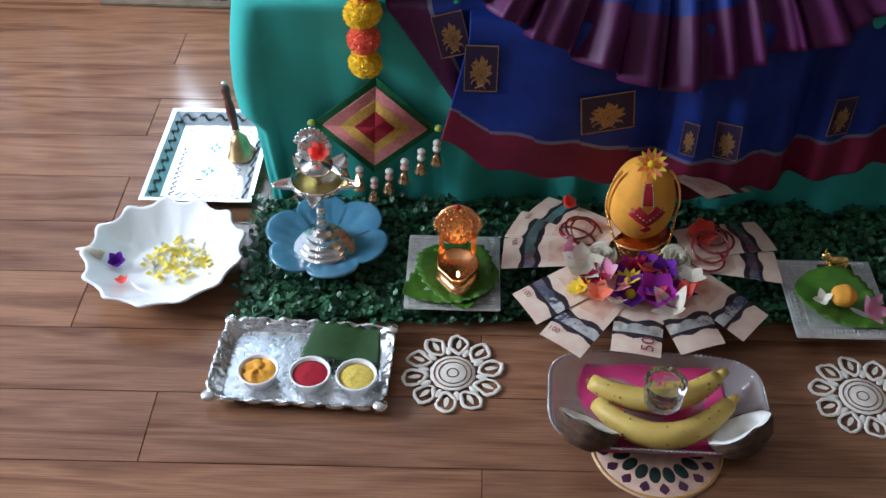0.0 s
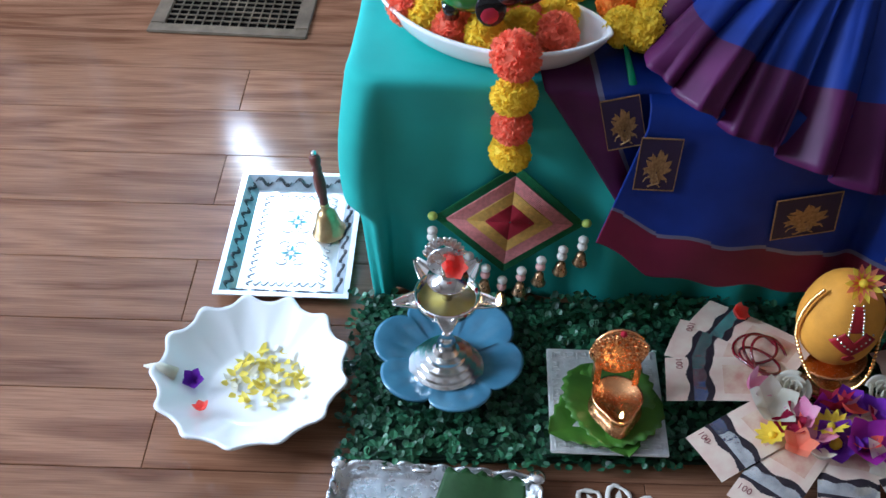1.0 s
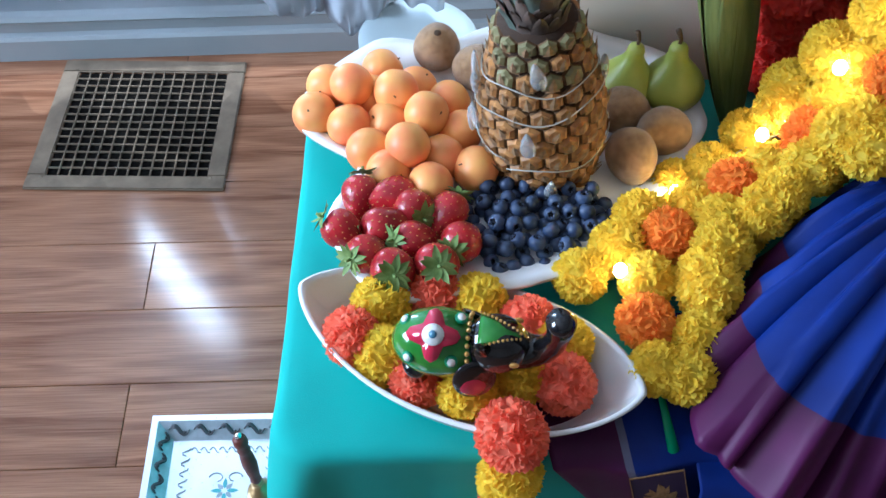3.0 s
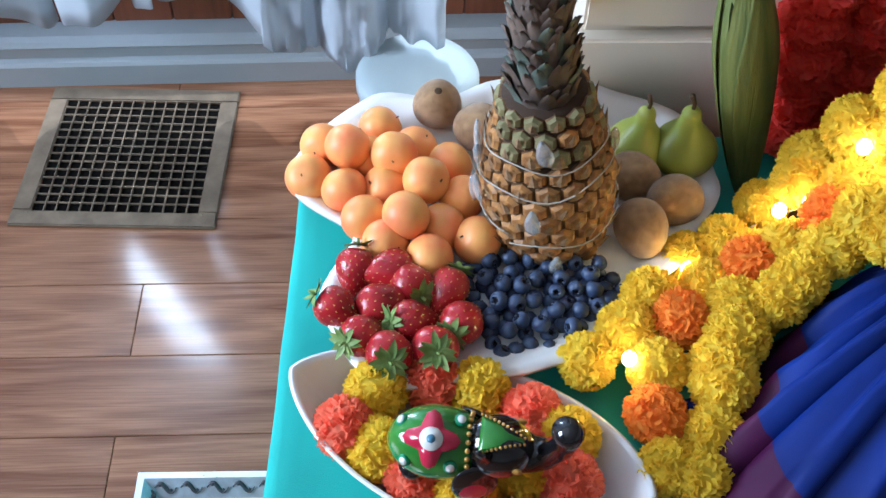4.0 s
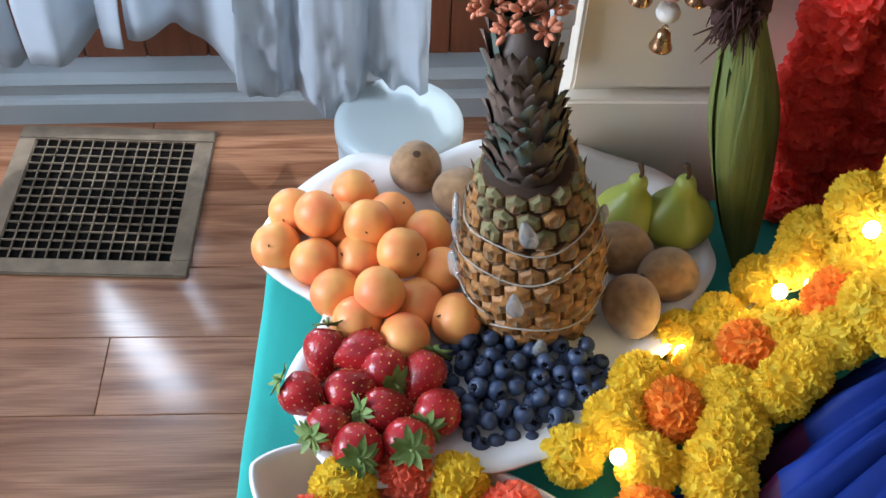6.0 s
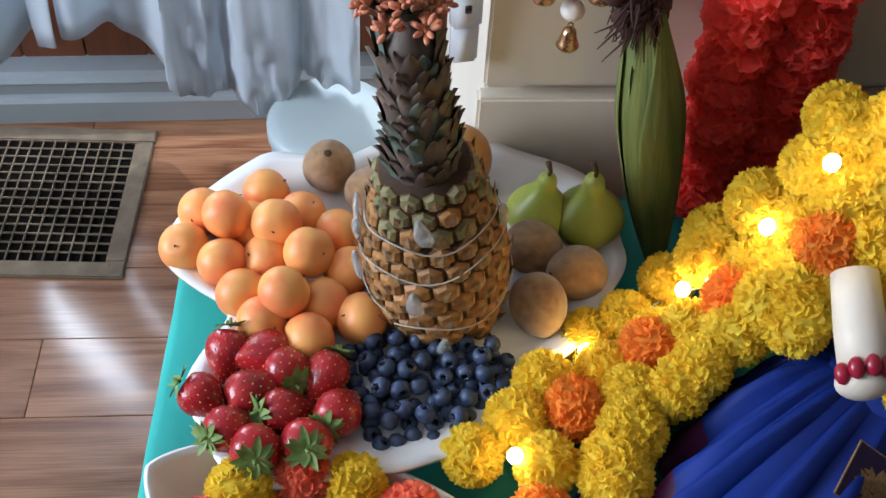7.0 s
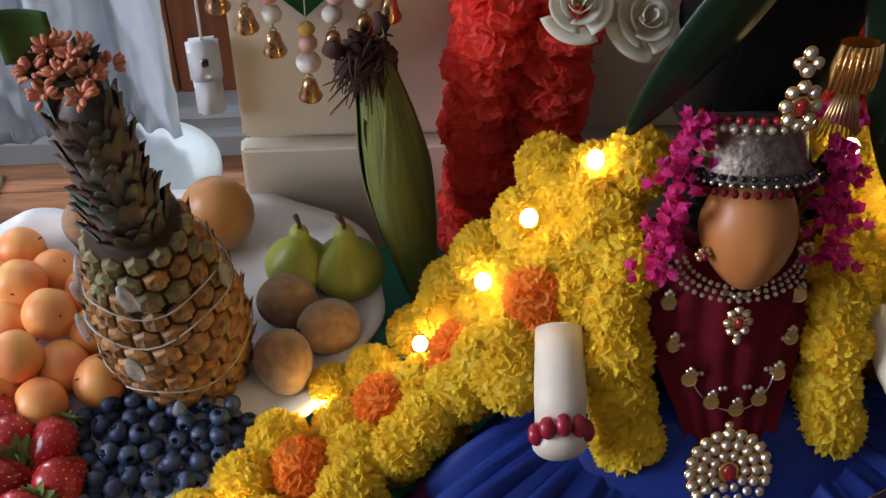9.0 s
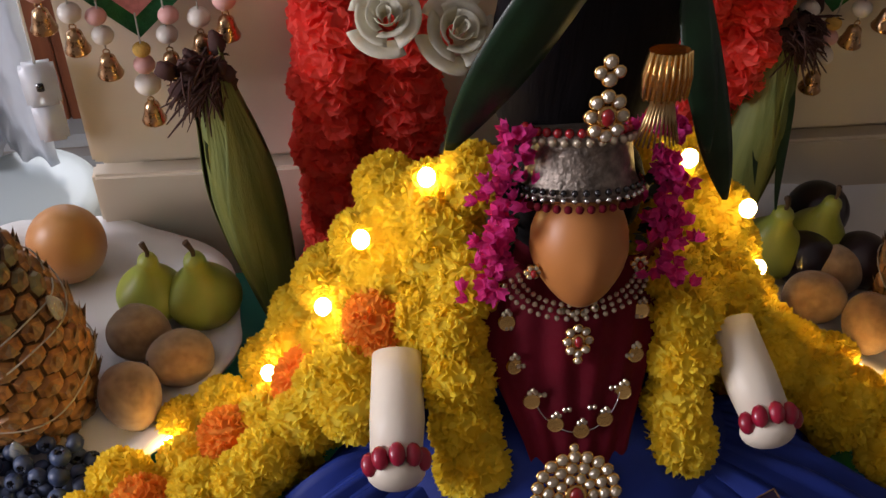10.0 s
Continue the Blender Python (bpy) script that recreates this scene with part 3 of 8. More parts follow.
M_YARNG = mat("yarn_green", (0.012, 0.13, 0.04), rough=0.9, bump=0.8, bscale=900, var=0.2, scale=200)
M_BEADW = mat("bead_white", (0.74, 0.70, 0.62), rough=0.4)
M_BEADP = mat("bead_pink", (0.72, 0.40, 0.36), rough=0.5)
M_CARD = mat("cardboard", (0.27, 0.16, 0.08), rough=0.8)
M_FLAME = mat("flame_glow", (1.0, 0.75, 0.35), rough=0.5, bump=0, emit=((1.0, 0.62, 0.22), 14.0))
M_LED = mat("led_glow", (1.0, 0.85, 0.45), rough=0.4, bump=0, emit=((1.0, 0.74, 0.28), 48.0))
M_WIRE = mat("wire_plastic", (0.42, 0.40, 0.34), rough=0.4)
M_GREENT = mat("green_stick", (0.015, 0.24, 0.10), rough=0.5)

# ---- marigolds ----
def pompon(R, petals, seed, mi=0, flat=1.0, core=0.91, wide=0.50):
    """A full flower of broad frilled petals that overlap round a core."""
    rnd = random.Random(seed)
    bm = bmesh.new()
    bmesh.ops.create_icosphere(bm, subdivisions=2, radius=R * core)
    for k in range(petals):
        h = 1 - 2 * (k + 0.5) / petals
        a = k * 2.399963 + rnd.uniform(-0.2, 0.2)
        d = Vector((math.sqrt(max(0, 1 - h * h)) * math.cos(a), math.sqrt(max(0, 1 - h * h)) * math.sin(a), h))
        d = (d + Vector([rnd.uniform(-0.18, 0.18) for _ in range(3)])).normalized()
        s = d.cross(Vector((rnd.uniform(-1, 1), rnd.uniform(-1, 1), rnd.uniform(-1, 1)))).normalized()
        c = d.cross(s)
        L = R * rnd.uniform(0.95, 1.01)
        w = R * wide * rnd.uniform(0.8, 1.2)
        b = [bm.verts.new(d * R * 0.70 + s * w * 0.2 * q) for q in (-1, 1)]
        md = [bm.verts.new(d * L * 0.84 + s * w * 0.42 * q + c * w * (0.16 - 0.22 * abs(q))) for q in (-1, 0, 1)]
        tp = [bm.verts.new(d * (L + R * ((0.085 if i % 2 else -0.02) + rnd.uniform(-0.02, 0.02))) + s * w * 0.55 * q + c * w * (0.46 - 0.30 * abs(q))) for i, q in enumerate((-1, -0.5, 0, 0.5, 1))]
        bm.faces.new((b[0], b[1], md[2], md[1], md[0]))
        bm.faces.new((md[0], md[1], tp[2], tp[1], tp[0]))
        bm.faces.new((md[1], md[2], tp[4], tp[3], tp[2]))
    for f in bm.faces:
        f.material_index = mi
        f.smooth = False
    for v in bm.verts:
        v.co.z *= flat
    return bm


def flower_mesh(name, R, petals, seed, material, flat=1.0, wide=0.62):
    bm = pompon(R, petals, seed, 0, flat, wide=wide)
    me = bpy.data.meshes.new(name)
    bm.to_mesh(me)
    bm.free()
    me.materials.append(material)
    return me


YELLOWS = [flower_mesh("marigold", 0.0275, 260, s, M_YEL, 0.96, 0.40) for s in (1, 2, 3)]
ORANGES = [flower_mesh("marigold", 0.0262, 240, s, M_ORA, 0.92, 0.40) for s in (4, 5)]
CORALS = [flower_mesh("marigold", 0.0270, 250, s, M_COR, 0.95, 0.40) for s in (6, 7)]
REDS = [flower_mesh("marigold", 0.032, 120, s, M_RED, 0.75, 0.72) for s in (8, 9)]
frnd = random.Random(77)


def bloom(meshes, parent, p, s=1.0, label=""):
    me = frnd.choice(meshes)
    return share("marigold", me, parent, Matrix.Translation(p) @ Euler([frnd.uniform(-3.1, 3.1) for _ in range(3)]).to_matrix().to_4x4() @ Matrix.Diagonal((s, s, s, 1)), label)


def led(parent, p, r=0.0060):
    bm = bmesh.new()
    ball(bm, at(*p, r, r, r * 1.2), 12, 8)
    part("bulb", bm, M_LED, parent, "glowing warm white fairy light")


CX = 0.345


# flower centres of the thick garland, strand by strand from the table up to the shoulder
TABLE_END = [(0.048, 1.408, 0.459), (0.061, 1.447, 0.472), (0.008, 1.386, 0.451), (0.031, 1.376, 0.453), (-0.037, 1.486, 0.450)]
LOW_ROW = [(0.000, 1.510, 0.456), (0.018, 1.468, 0.463), (0.024, 1.544, 0.458), (0.073, 1.549, 0.462), (0.064, 1.460, 0.474), (0.082, 1.480, 0.484), (0.090, 1.512, 0.483)]
MID_ROW = [(0.070, 1.596, 0.446), (0.103, 1.602, 0.461), (0.140, 1.628, 0.478), (0.118, 1.508, 0.500), (0.142, 1.560, 0.496), (0.137, 1.518, 0.511), (0.172, 1.630, 0.530), (0.118, 1.575, 0.466)]
UP_ROW = [(0.162, 1.618, 0.518), (0.167, 1.537, 0.525), (0.193, 1.619, 0.581), (0.214, 1.612, 0.628), (0.229, 1.585, 0.616), (0.200, 1.548, 0.568), (0.182, 1.545, 0.553), (0.196, 1.525, 0.556)]
SHOULDER = [(0.245, 1.618, 0.653), (0.262, 1.610, 0.667), (0.270, 1.590, 0.654), (0.290, 1.606, 0.685), (0.236, 1.640, 0.651), (0.254, 1.580, 0.636), (0.246, 1.556, 0.610), (0.276, 1.556, 0.640)]
HANGING = [(0.265, 1.533, 0.618), (0.269, 1.512, 0.593), (0.270, 1.491, 0.567), (0.271, 1.474, 0.546)]
ORANGE_ROW = [(0.008, 1.428, 0.458), (0.044, 1.512, 0.469), (0.110, 1.555, 0.484), (0.168, 1.566, 0.534), (0.219, 1.562, 0.600)]
BULBS = [(-0.008, 1.472, 0.474), (0.063, 1.571, 0.462), (0.141, 1.599, 0.503), (0.158, 1.588, 0.524), (0.184, 1.589, 0.588), (0.211, 1.588, 0.655), (0.256, 1.606, 0.690)]


def big_garland(side):
    """The thick garland from the shoulder of the doll to the table; side 1 mirrors it."""
    g = thing("marigold_garland", Matrix(), "thick yellow marigold garland with glowing fairy lights" if side else "thick yellow and orange marigold garland with glowing fairy lights", "garland", "garlands beside the doll")
    def P(x, y, z):
        return (2 * CX - x, y, z) if side else (x, y, z)
    for strand in (TABLE_END, LOW_ROW, MID_ROW, UP_ROW, SHOULDER, HANGING):
        for x, y, z in strand:
            bloom(YELLOWS, g, P(x + frnd.uniform(-0.003, 0.003), y, z), frnd.uniform(0.86, 1.0))
    for p in ORANGE_ROW:
        bloom(YELLOWS if side else ORANGES, g, P(*p), 0.98, "" if side else "orange marigold")
    # hidden flowers that fill the inside of the garland
    for x, y, z in ((0.190, 1.585, 0.545), (0.215, 1.590, 0.590), (0.150, 1.545, 0.470), (0.185, 1.560, 0.500), (0.228, 1.548, 0.572), (0.115, 1.530, 0.455), (0.150, 1.590, 0.455), (0.250, 1.600, 0.625)):
        bloom(YELLOWS, g, P(x, y, z), 0.98)
    for p in BULBS:
        led(g, P(p[0] - 0.001, p[1] - 0.004, p[2] + 0.004))
    bm = bmesh.new()
    tube(bm, [P(x, y + 0.012, z - 0.022) for x, y, z in BULBS], 0.0008, 6)
    part("wire", bm, M_WIRE, g)
    if not side:
        bm = bmesh.new()
        tube(bm, [(0.012, 1.372, 0.440), (0.020, 1.332, 0.412), (0.028, 1.316, 0.372)], [0.0025, 0.0050, 0.0065], 8, flat=0.5)
        part("tassel_stick", bm, M_GREENT, g, "green end stick")
        bm = bmesh.new()
        tube(bm, [(0.036, 1.375, 0.445), (0.040, 1.360, 0.425)], 0.002, 8)
        part("tassel_stick", bm, M_GREENT, g, "green end stick")


big_garland(0)
big_garland(1)

# strand over the table edge
strand = thing("marigold_strand", Matrix(), "coral and yellow marigold strand hanging over the table edge", "garland")
for i, (y, z, s) in enumerate(((1.334, 0.446, 1.08), (1.322, 0.401, 1.02), (1.322, 0.358, 0.98), (1.322, 0.318, 0.96))):
    me = (CORALS, YELLOWS)[i % 2]
    ob = bloom(me, strand, (-0.114, y, z), s, "coral marigold" if i % 2 == 0 else "")
    if i:
        ob.matrix_basis = Matrix.Translation((-0.114, y, z)) @ pose(0, 0, 0, 0, 0, 40 * i) @ Matrix.Diagonal((s, s * 0.9, s * 0.80, 1))

# ---- fruit platter ----
def ring_radius(table, a):
    """Smooth radius round a closed outline from (degrees, radius) pairs."""
    d = math.degrees(a) % 360
    n = len(table)
    for i in range(n):
        a0, r0 = table[i]
        a1, r1 = table[(i + 1) % n]
        if i == n - 1:
            a1 += 360
        dd = d if d >= table[0][0] else d + 360
        if a0 <= dd <= a1:
            return r0 + (r1 - r0) * smooth01((dd - a0) / (a1 - a0))
    return table[0][1]


LOBES = [(8, 0.205), (30, 0.222), (55, 0.200), (85, 0.180), (108, 0.160), (128, 0.202), (165, 0.212), (190, 0.146), (214, 0.206), (234, 0.222), (262, 0.182), (280, 0.172), (319, 0.150), (345, 0.170)]


def lobed_platter(cx, cy, mirror=False):
    p = thing("fruit_platter", pose(cx, cy, 0.402), "white glazed lobed serving platter holding fruit", "platter", "fruit platters")
    def fn(u, v):
        a = u * 2 * math.pi
        r = ring_radius(LOBES, math.pi - a if mirror else a)
        w = math.sin(min(1, v) * math.pi / 2)
        z = 0.034 + 0.016 * smooth01((v - 0.72) / 0.28)
        return (r * v * math.cos(a), r * v * math.sin(a), z)
    bm = bmesh.new()
    sheet(bm, fn, 144, 16, thick=0.0045, ring=True)
    part("dish", bm, M_WHITE, p)
    bm = bmesh.new()
    lathe(bm, [(0.085, 0.0), (0.090, 0.0), (0.094, 0.031), (0.088, 0.031)], 48)
    part("foot", bm, M_WHITE, p)
    return p


lobed_platter(-0.085, 1.652)
lobed_platter(2 * CX + 0.085, 1.652, True)
ZP = 0.438


def fruit_mesh(name, build, materials):
    bm = bmesh.new()
    build(bm)
    for f in bm.faces:
        f.smooth = True
    me = bpy.data.meshes.new(name)
    bmesh.ops.recalc_face_normals(bm, faces=bm.faces)
    bm.to_mesh(me)
    bm.free()
    for k in materials:
        me.materials.append(k)
    return me


def apricot_body(bm):
    def dent(c):
        a = math.atan2(c.y, c.x)
        groove = 0.05 * math.exp(-(a / 0.25) ** 2)
        k = 1 - groove - 0.16 * math.exp(-((1 - c.z) / 0.06))
        return Vector((c.x * k, c.y * k, c.z * (1 - 0.10 * math.exp(-((1 - c.z) / 0.05)))))
    ball(bm, Matrix.Diagonal((0.0222, 0.0222, 0.0212, 1)), 28, 18, bump=dent)


APRICOT = fruit_mesh("flesh", apricot_body, [M_APR])
STALK = fruit_mesh("stalk", lambda bm: tube(bm, [(0, 0, 0.0165), (0.0005, 0, 0.0195), (0.002, 0.001, 0.0215)], 0.0007, 6), [M_STEM])
grnd = random.Random(5)


def single(name, m, parts, label, category, group):
    t = thing(name, m, label, category, group)
    for nm, me in parts:
        share(nm, me, t, Matrix())
    return t


APR = [(-0.270, 1.697, 0), (-0.257, 1.738, 0), (-0.232, 1.716, 1), (-0.201, 1.760, 0), (-0.168, 1.731, 0), (-0.189, 1.704, 1), (-0.214, 1.720, 0), (-0.236, 1.679, 0), (-0.198, 1.681, 0),
       (-0.161, 1.670, 1), (-0.136, 1.708, 0), (-0.128, 1.664, 0), (-0.218, 1.643, 0), (-0.181, 1.628, 1), (-0.149, 1.630, 0), (-0.200, 1.613, 0), (-0.162, 1.594, 0), (-0.118, 1.613, 0)]
for mirror in (0, 1):
    for x, y, up in APR:
        m = Matrix.Translation((2 * CX - x if mirror else x, y, ZP + 0.0212 + 0.020 * up)) @ Euler((grnd.uniform(-1.2, 1.2), grnd.uniform(-1.2, 1.2), grnd.uniform(0, 6))).to_matrix().to_4x4()
        if not mirror:
            single("apricot", m, (("flesh", APRICOT), ("stalk", STALK)), "ripe orange apricot with a soft blush", "apricot", "apricots on the platter")


def strawberry_radius(t):
    """Heart shape: broad shoulders near the cap, a blunt point below."""
    return 0.0205 * math.sin(math.pi * min(1, t * 0.985 + 0.015)) ** 0.52 * (1 - 0.62 * t ** 1.25)


def strawberry_body(bm):
    lathe(bm, [(max(strawberry_radius(i / 16), 0.0004), 0.019 - 0.044 * i / 16 - (0.002 if i == 0 else 0)) for i in range(17)], 28, wob=lambda a, i: (1 + 0.03 * math.sin(3 * a + 0.2 * i), 0))


def strawberry_seeds(bm):
    for k in range(110):
        t = 0.08 + 0.84 * (k + 0.5) / 110
        a = k * 2.39996
        r = strawberry_radius(t) - 0.0001
        ball(bm, at(r * math.cos(a), r * math.sin(a), 0.019 - 0.044 * t, 0.00055, 0.00055, 0.0009), 6, 4)


def strawberry_calyx(bm):
    rnd = random.Random(3)
    for k in range(11):
        a = 2 * math.pi * k / 11 + rnd.uniform(-0.2, 0.2)
        L, lift = rnd.uniform(0.010, 0.0155), rnd.uniform(-0.006, 0.007)
        leaf_blade(bm, Matrix.Translation((0, 0, 0.0200)) @ Matrix.Rotation(a, 4, "Z"), L, 0.0062, lift, 0.3)
    tube(bm, [(0, 0, 0.019), (0.001, 0, 0.026)], 0.0012, 6)


def leaf_blade(bm, m, L, W, lift, fold, n=5, mi=0):
    """A pointed leaf along x."""
    rows = []
    for i in range(n + 1):
        t = i / n
        w = W * 0.5 * math.sin(math.pi * min(1.0, t ** 0.75)) ** 0.8 if 0 < t < 1 else 0.0001
        z = lift * t * t
        rows.append([bm.verts.new(m @ Vector((L * t, -w, z + fold * w))), bm.verts.new(m @ Vector((L * t, 0, z))), bm.verts.new(m @ Vector((L * t, w, z + fold * w)))])
    for a, b in zip(rows, rows[1:]):
        for q in (0, 1):
            bm.faces.new((a[q], a[q + 1], b[q + 1], b[q])).material_index = mi


SB, SS, SC = fruit_mesh("flesh", strawberry_body, [M_STRAW]), fruit_mesh("seed", strawberry_seeds, [M_SEED]), fruit_mesh("calyx", strawberry_calyx, [M_CALYX])
STRAWS = [(-0.243, 1.543, 62, -125), (-0.227, 1.584, 60, 170), (-0.197, 1.581, 100, 100), (-0.180, 1.566, 68, 15), (-0.206, 1.545, 95, -70), (-0.148, 1.558, 75, 150),
          (-0.222, 1.514, 62, -55), (-0.179, 1.526, 66, -75), (-0.201, 1.495, 48, -10), (-0.163, 1.498, 42, 5), (-0.138, 1.524, 66, -35)]
for x, y, rx, rz in STRAWS:
    s = grnd.uniform(1.08, 1.24)
    single("strawberry", Matrix.Translation((x, y, ZP + 0.021)) @ Euler((radians(rx), radians(grnd.uniform(-20, 20)), radians(rz))).to_matrix().to_4x4() @ Matrix.Diagonal((s, s, s, 1)),
           (("flesh", SB), ("seed", SS), ("calyx", SC)), "glossy red strawberry with a green leafy cap", "strawberry", "strawberries on the platter")


def berry_body(bm):
    prof = [(0.0001, -0.0066), (0.0032, -0.0062), (0.0060, -0.0040), (0.0078, 0.0), (0.0070, 0.0034), (0.0048, 0.0056), (0.0034, 0.0062), (0.0026, 0.0056), (0.0020, 0.0044), (0.0001, 0.0042)]
    lathe(bm, prof, 16)


def berry_crown(bm):
    lathe(bm, [(0.0001, 0.0044), (0.0022, 0.0046)], 10)
    for k in range(5):
        a = k * 1.2566
        tube(bm, [(0.0026 * math.cos(a), 0.0026 * math.sin(a), 0.0056), (0.0034 * math.cos(a), 0.0034 * math.sin(a), 0.0068)], [0.0010, 0.0003], 5)


BB, BC = fruit_mesh("flesh", berry_body, [M_BLUE]), fruit_mesh("crown", berry_crown, [M_BLUED])


def blueberries():
    rnd = random.Random(21)
    poly = [(-0.129, 1.596), (-0.093, 1.606), (-0.040, 1.592), (0.006, 1.580), (0.008, 1.556), (-0.022, 1.526), (-0.058, 1.500), (-0.104, 1.496), (-0.124, 1.518), (-0.134, 1.556)]
    def inside(x, y):
        c = False
        for (x1, y1), (x2, y2) in zip(poly, poly[1:] + poly[:1]):
            if (y1 > y) != (y2 > y) and x < (x2 - x1) * (y - y1) / (y2 - y1) + x1:
                c = not c
        return c
    spots = []
    tries = 0
    while len(spots) < 92 and tries < 20000:
        tries += 1
        x, y = rnd.uniform(-0.14, 0.01), rnd.uniform(1.49, 1.61)
        if inside(x, y) and all((x - a) ** 2 + (y - b) ** 2 > 0.0124 ** 2 for a, b, c in spots):
            spots.append((x, y, 0))
    low = list(spots)
    top = 0
    tries = 0
    while top < 36 and tries < 8000:
        tries += 1
        x, y = rnd.uniform(-0.115, -0.01), rnd.uniform(1.515, 1.595)
        if inside(x, y) and all((x - a) ** 2 + (y - b) ** 2 > 0.0150 ** 2 for a, b, c in spots if c):
            spots.append((x, y, 1))
            top += 1
    for x, y, c in spots:
        s = rnd.uniform(0.92, 1.12)
        single("blueberry", Matrix.Translation((x, y, ZP + 0.0072 * s + 0.0105 * c)) @ Euler((rnd.uniform(-1.3, 1.3), rnd.uniform(-1.3, 1.3), rnd.uniform(0, 6))).to_matrix().to_4x4() @ Matrix.Diagonal((s, s, s, 1)),
               (("flesh", BB), ("crown", BC)), "dark blue bloomy blueberry", "blueberry", "blueberries on the platter")
blueberries()

KB = fruit_mesh("flesh", lambda bm: ball(bm, Matrix.Diagonal((0.0245, 0.0240, 0.0280, 1)), 28, 18, bump=lambda c: c * (1 + 0.03 * math.sin(3 * c.x + 2 * c.z))), [M_KIWI])
KT = fruit_mesh("tip", lambda bm: lathe(bm, [(0.0001, 0.0292), (0.0016, 0.0296), (0.0036, 0.0286), (0.0044, 0.0276)], 10, wob=lambda a, i: (1 + 0.2 * math.sin(5 * a), 0)), [M_STEM])
KIWI = [(-0.144, 1.785, 0.028, 20, 0), (-0.104, 1.752, 0.026, 80, 40), (0.034, 1.682, 0.024, 85, 60), (0.069, 1.651, 0.026, 75, -70), (0.030, 1.617, 0.027, 130, 20)]
for mirror in (0, 1):
    for x, y, z, rx, rz in KIWI:
        single("kiwi", pose(2 * CX - x if mirror else x, y, ZP + z, rx, 0, -rz if mirror else rz), (("flesh", KB), ("tip", KT)), "fuzzy brown kiwi fruit on a white platter", "kiwi", "kiwis on the platters")


def pear_body(bm):
    prof = []
    for i in range(23):
        t = i / 22
        r = 0.0275 * math.sin(math.pi * min(1, 0.5 * (t / 0.36))) ** 0.75 if t < 0.36 else 0.0275 * (0.30 + 0.70 * (0.5 + 0.5 * math.cos(math.pi * min(1.0, (t - 0.36) / 0.52)))) * (1.0 if t < 0.9 else math.sqrt(max(0.0, 1 - ((t - 0.9) / 0.1) ** 2)))
        prof.append((max(r, 0.0003), 0.076 * t))
    lathe(bm, prof, 32, wob=lambda a, i: (1 + 0.02 * math.sin(2 * a + i * 0.2), 0))


PB = fruit_mesh("flesh", pear_body, [M_PEAR])
PS = fruit_mesh("stalk", lambda bm: tube(bm, [(0, 0, 0.073), (0.0005, 0, 0.080), (-0.003, 0.001, 0.089)], [0.0016, 0.0017, 0.0026], 8), [M_STEM])
for mirror in (0, 1):
    for x, y, s, ry in ((0.042, 1.722, 1.06, 4), (0.090, 1.712, 1.16, -3)):
        single("pear", pose(2 * CX - x if mirror else x, y, ZP - 0.001, 3, ry, 30 * mirror) @ Matrix.Diagonal((s, s, s, 1)), (("flesh", PB), ("stalk", PS)), "green pear standing upright on a platter", "pear", "pears on the platters")
bm = bmesh.new()
ball(bm, at(-0.028, 1.775, ZP + 0.040, 0.034, 0.032, 0.044, 15, 10, 0), 28, 18)
tagged(part("mango", bm, M_MANGO), "ripe yellow-orange mango on a platter", "mango")


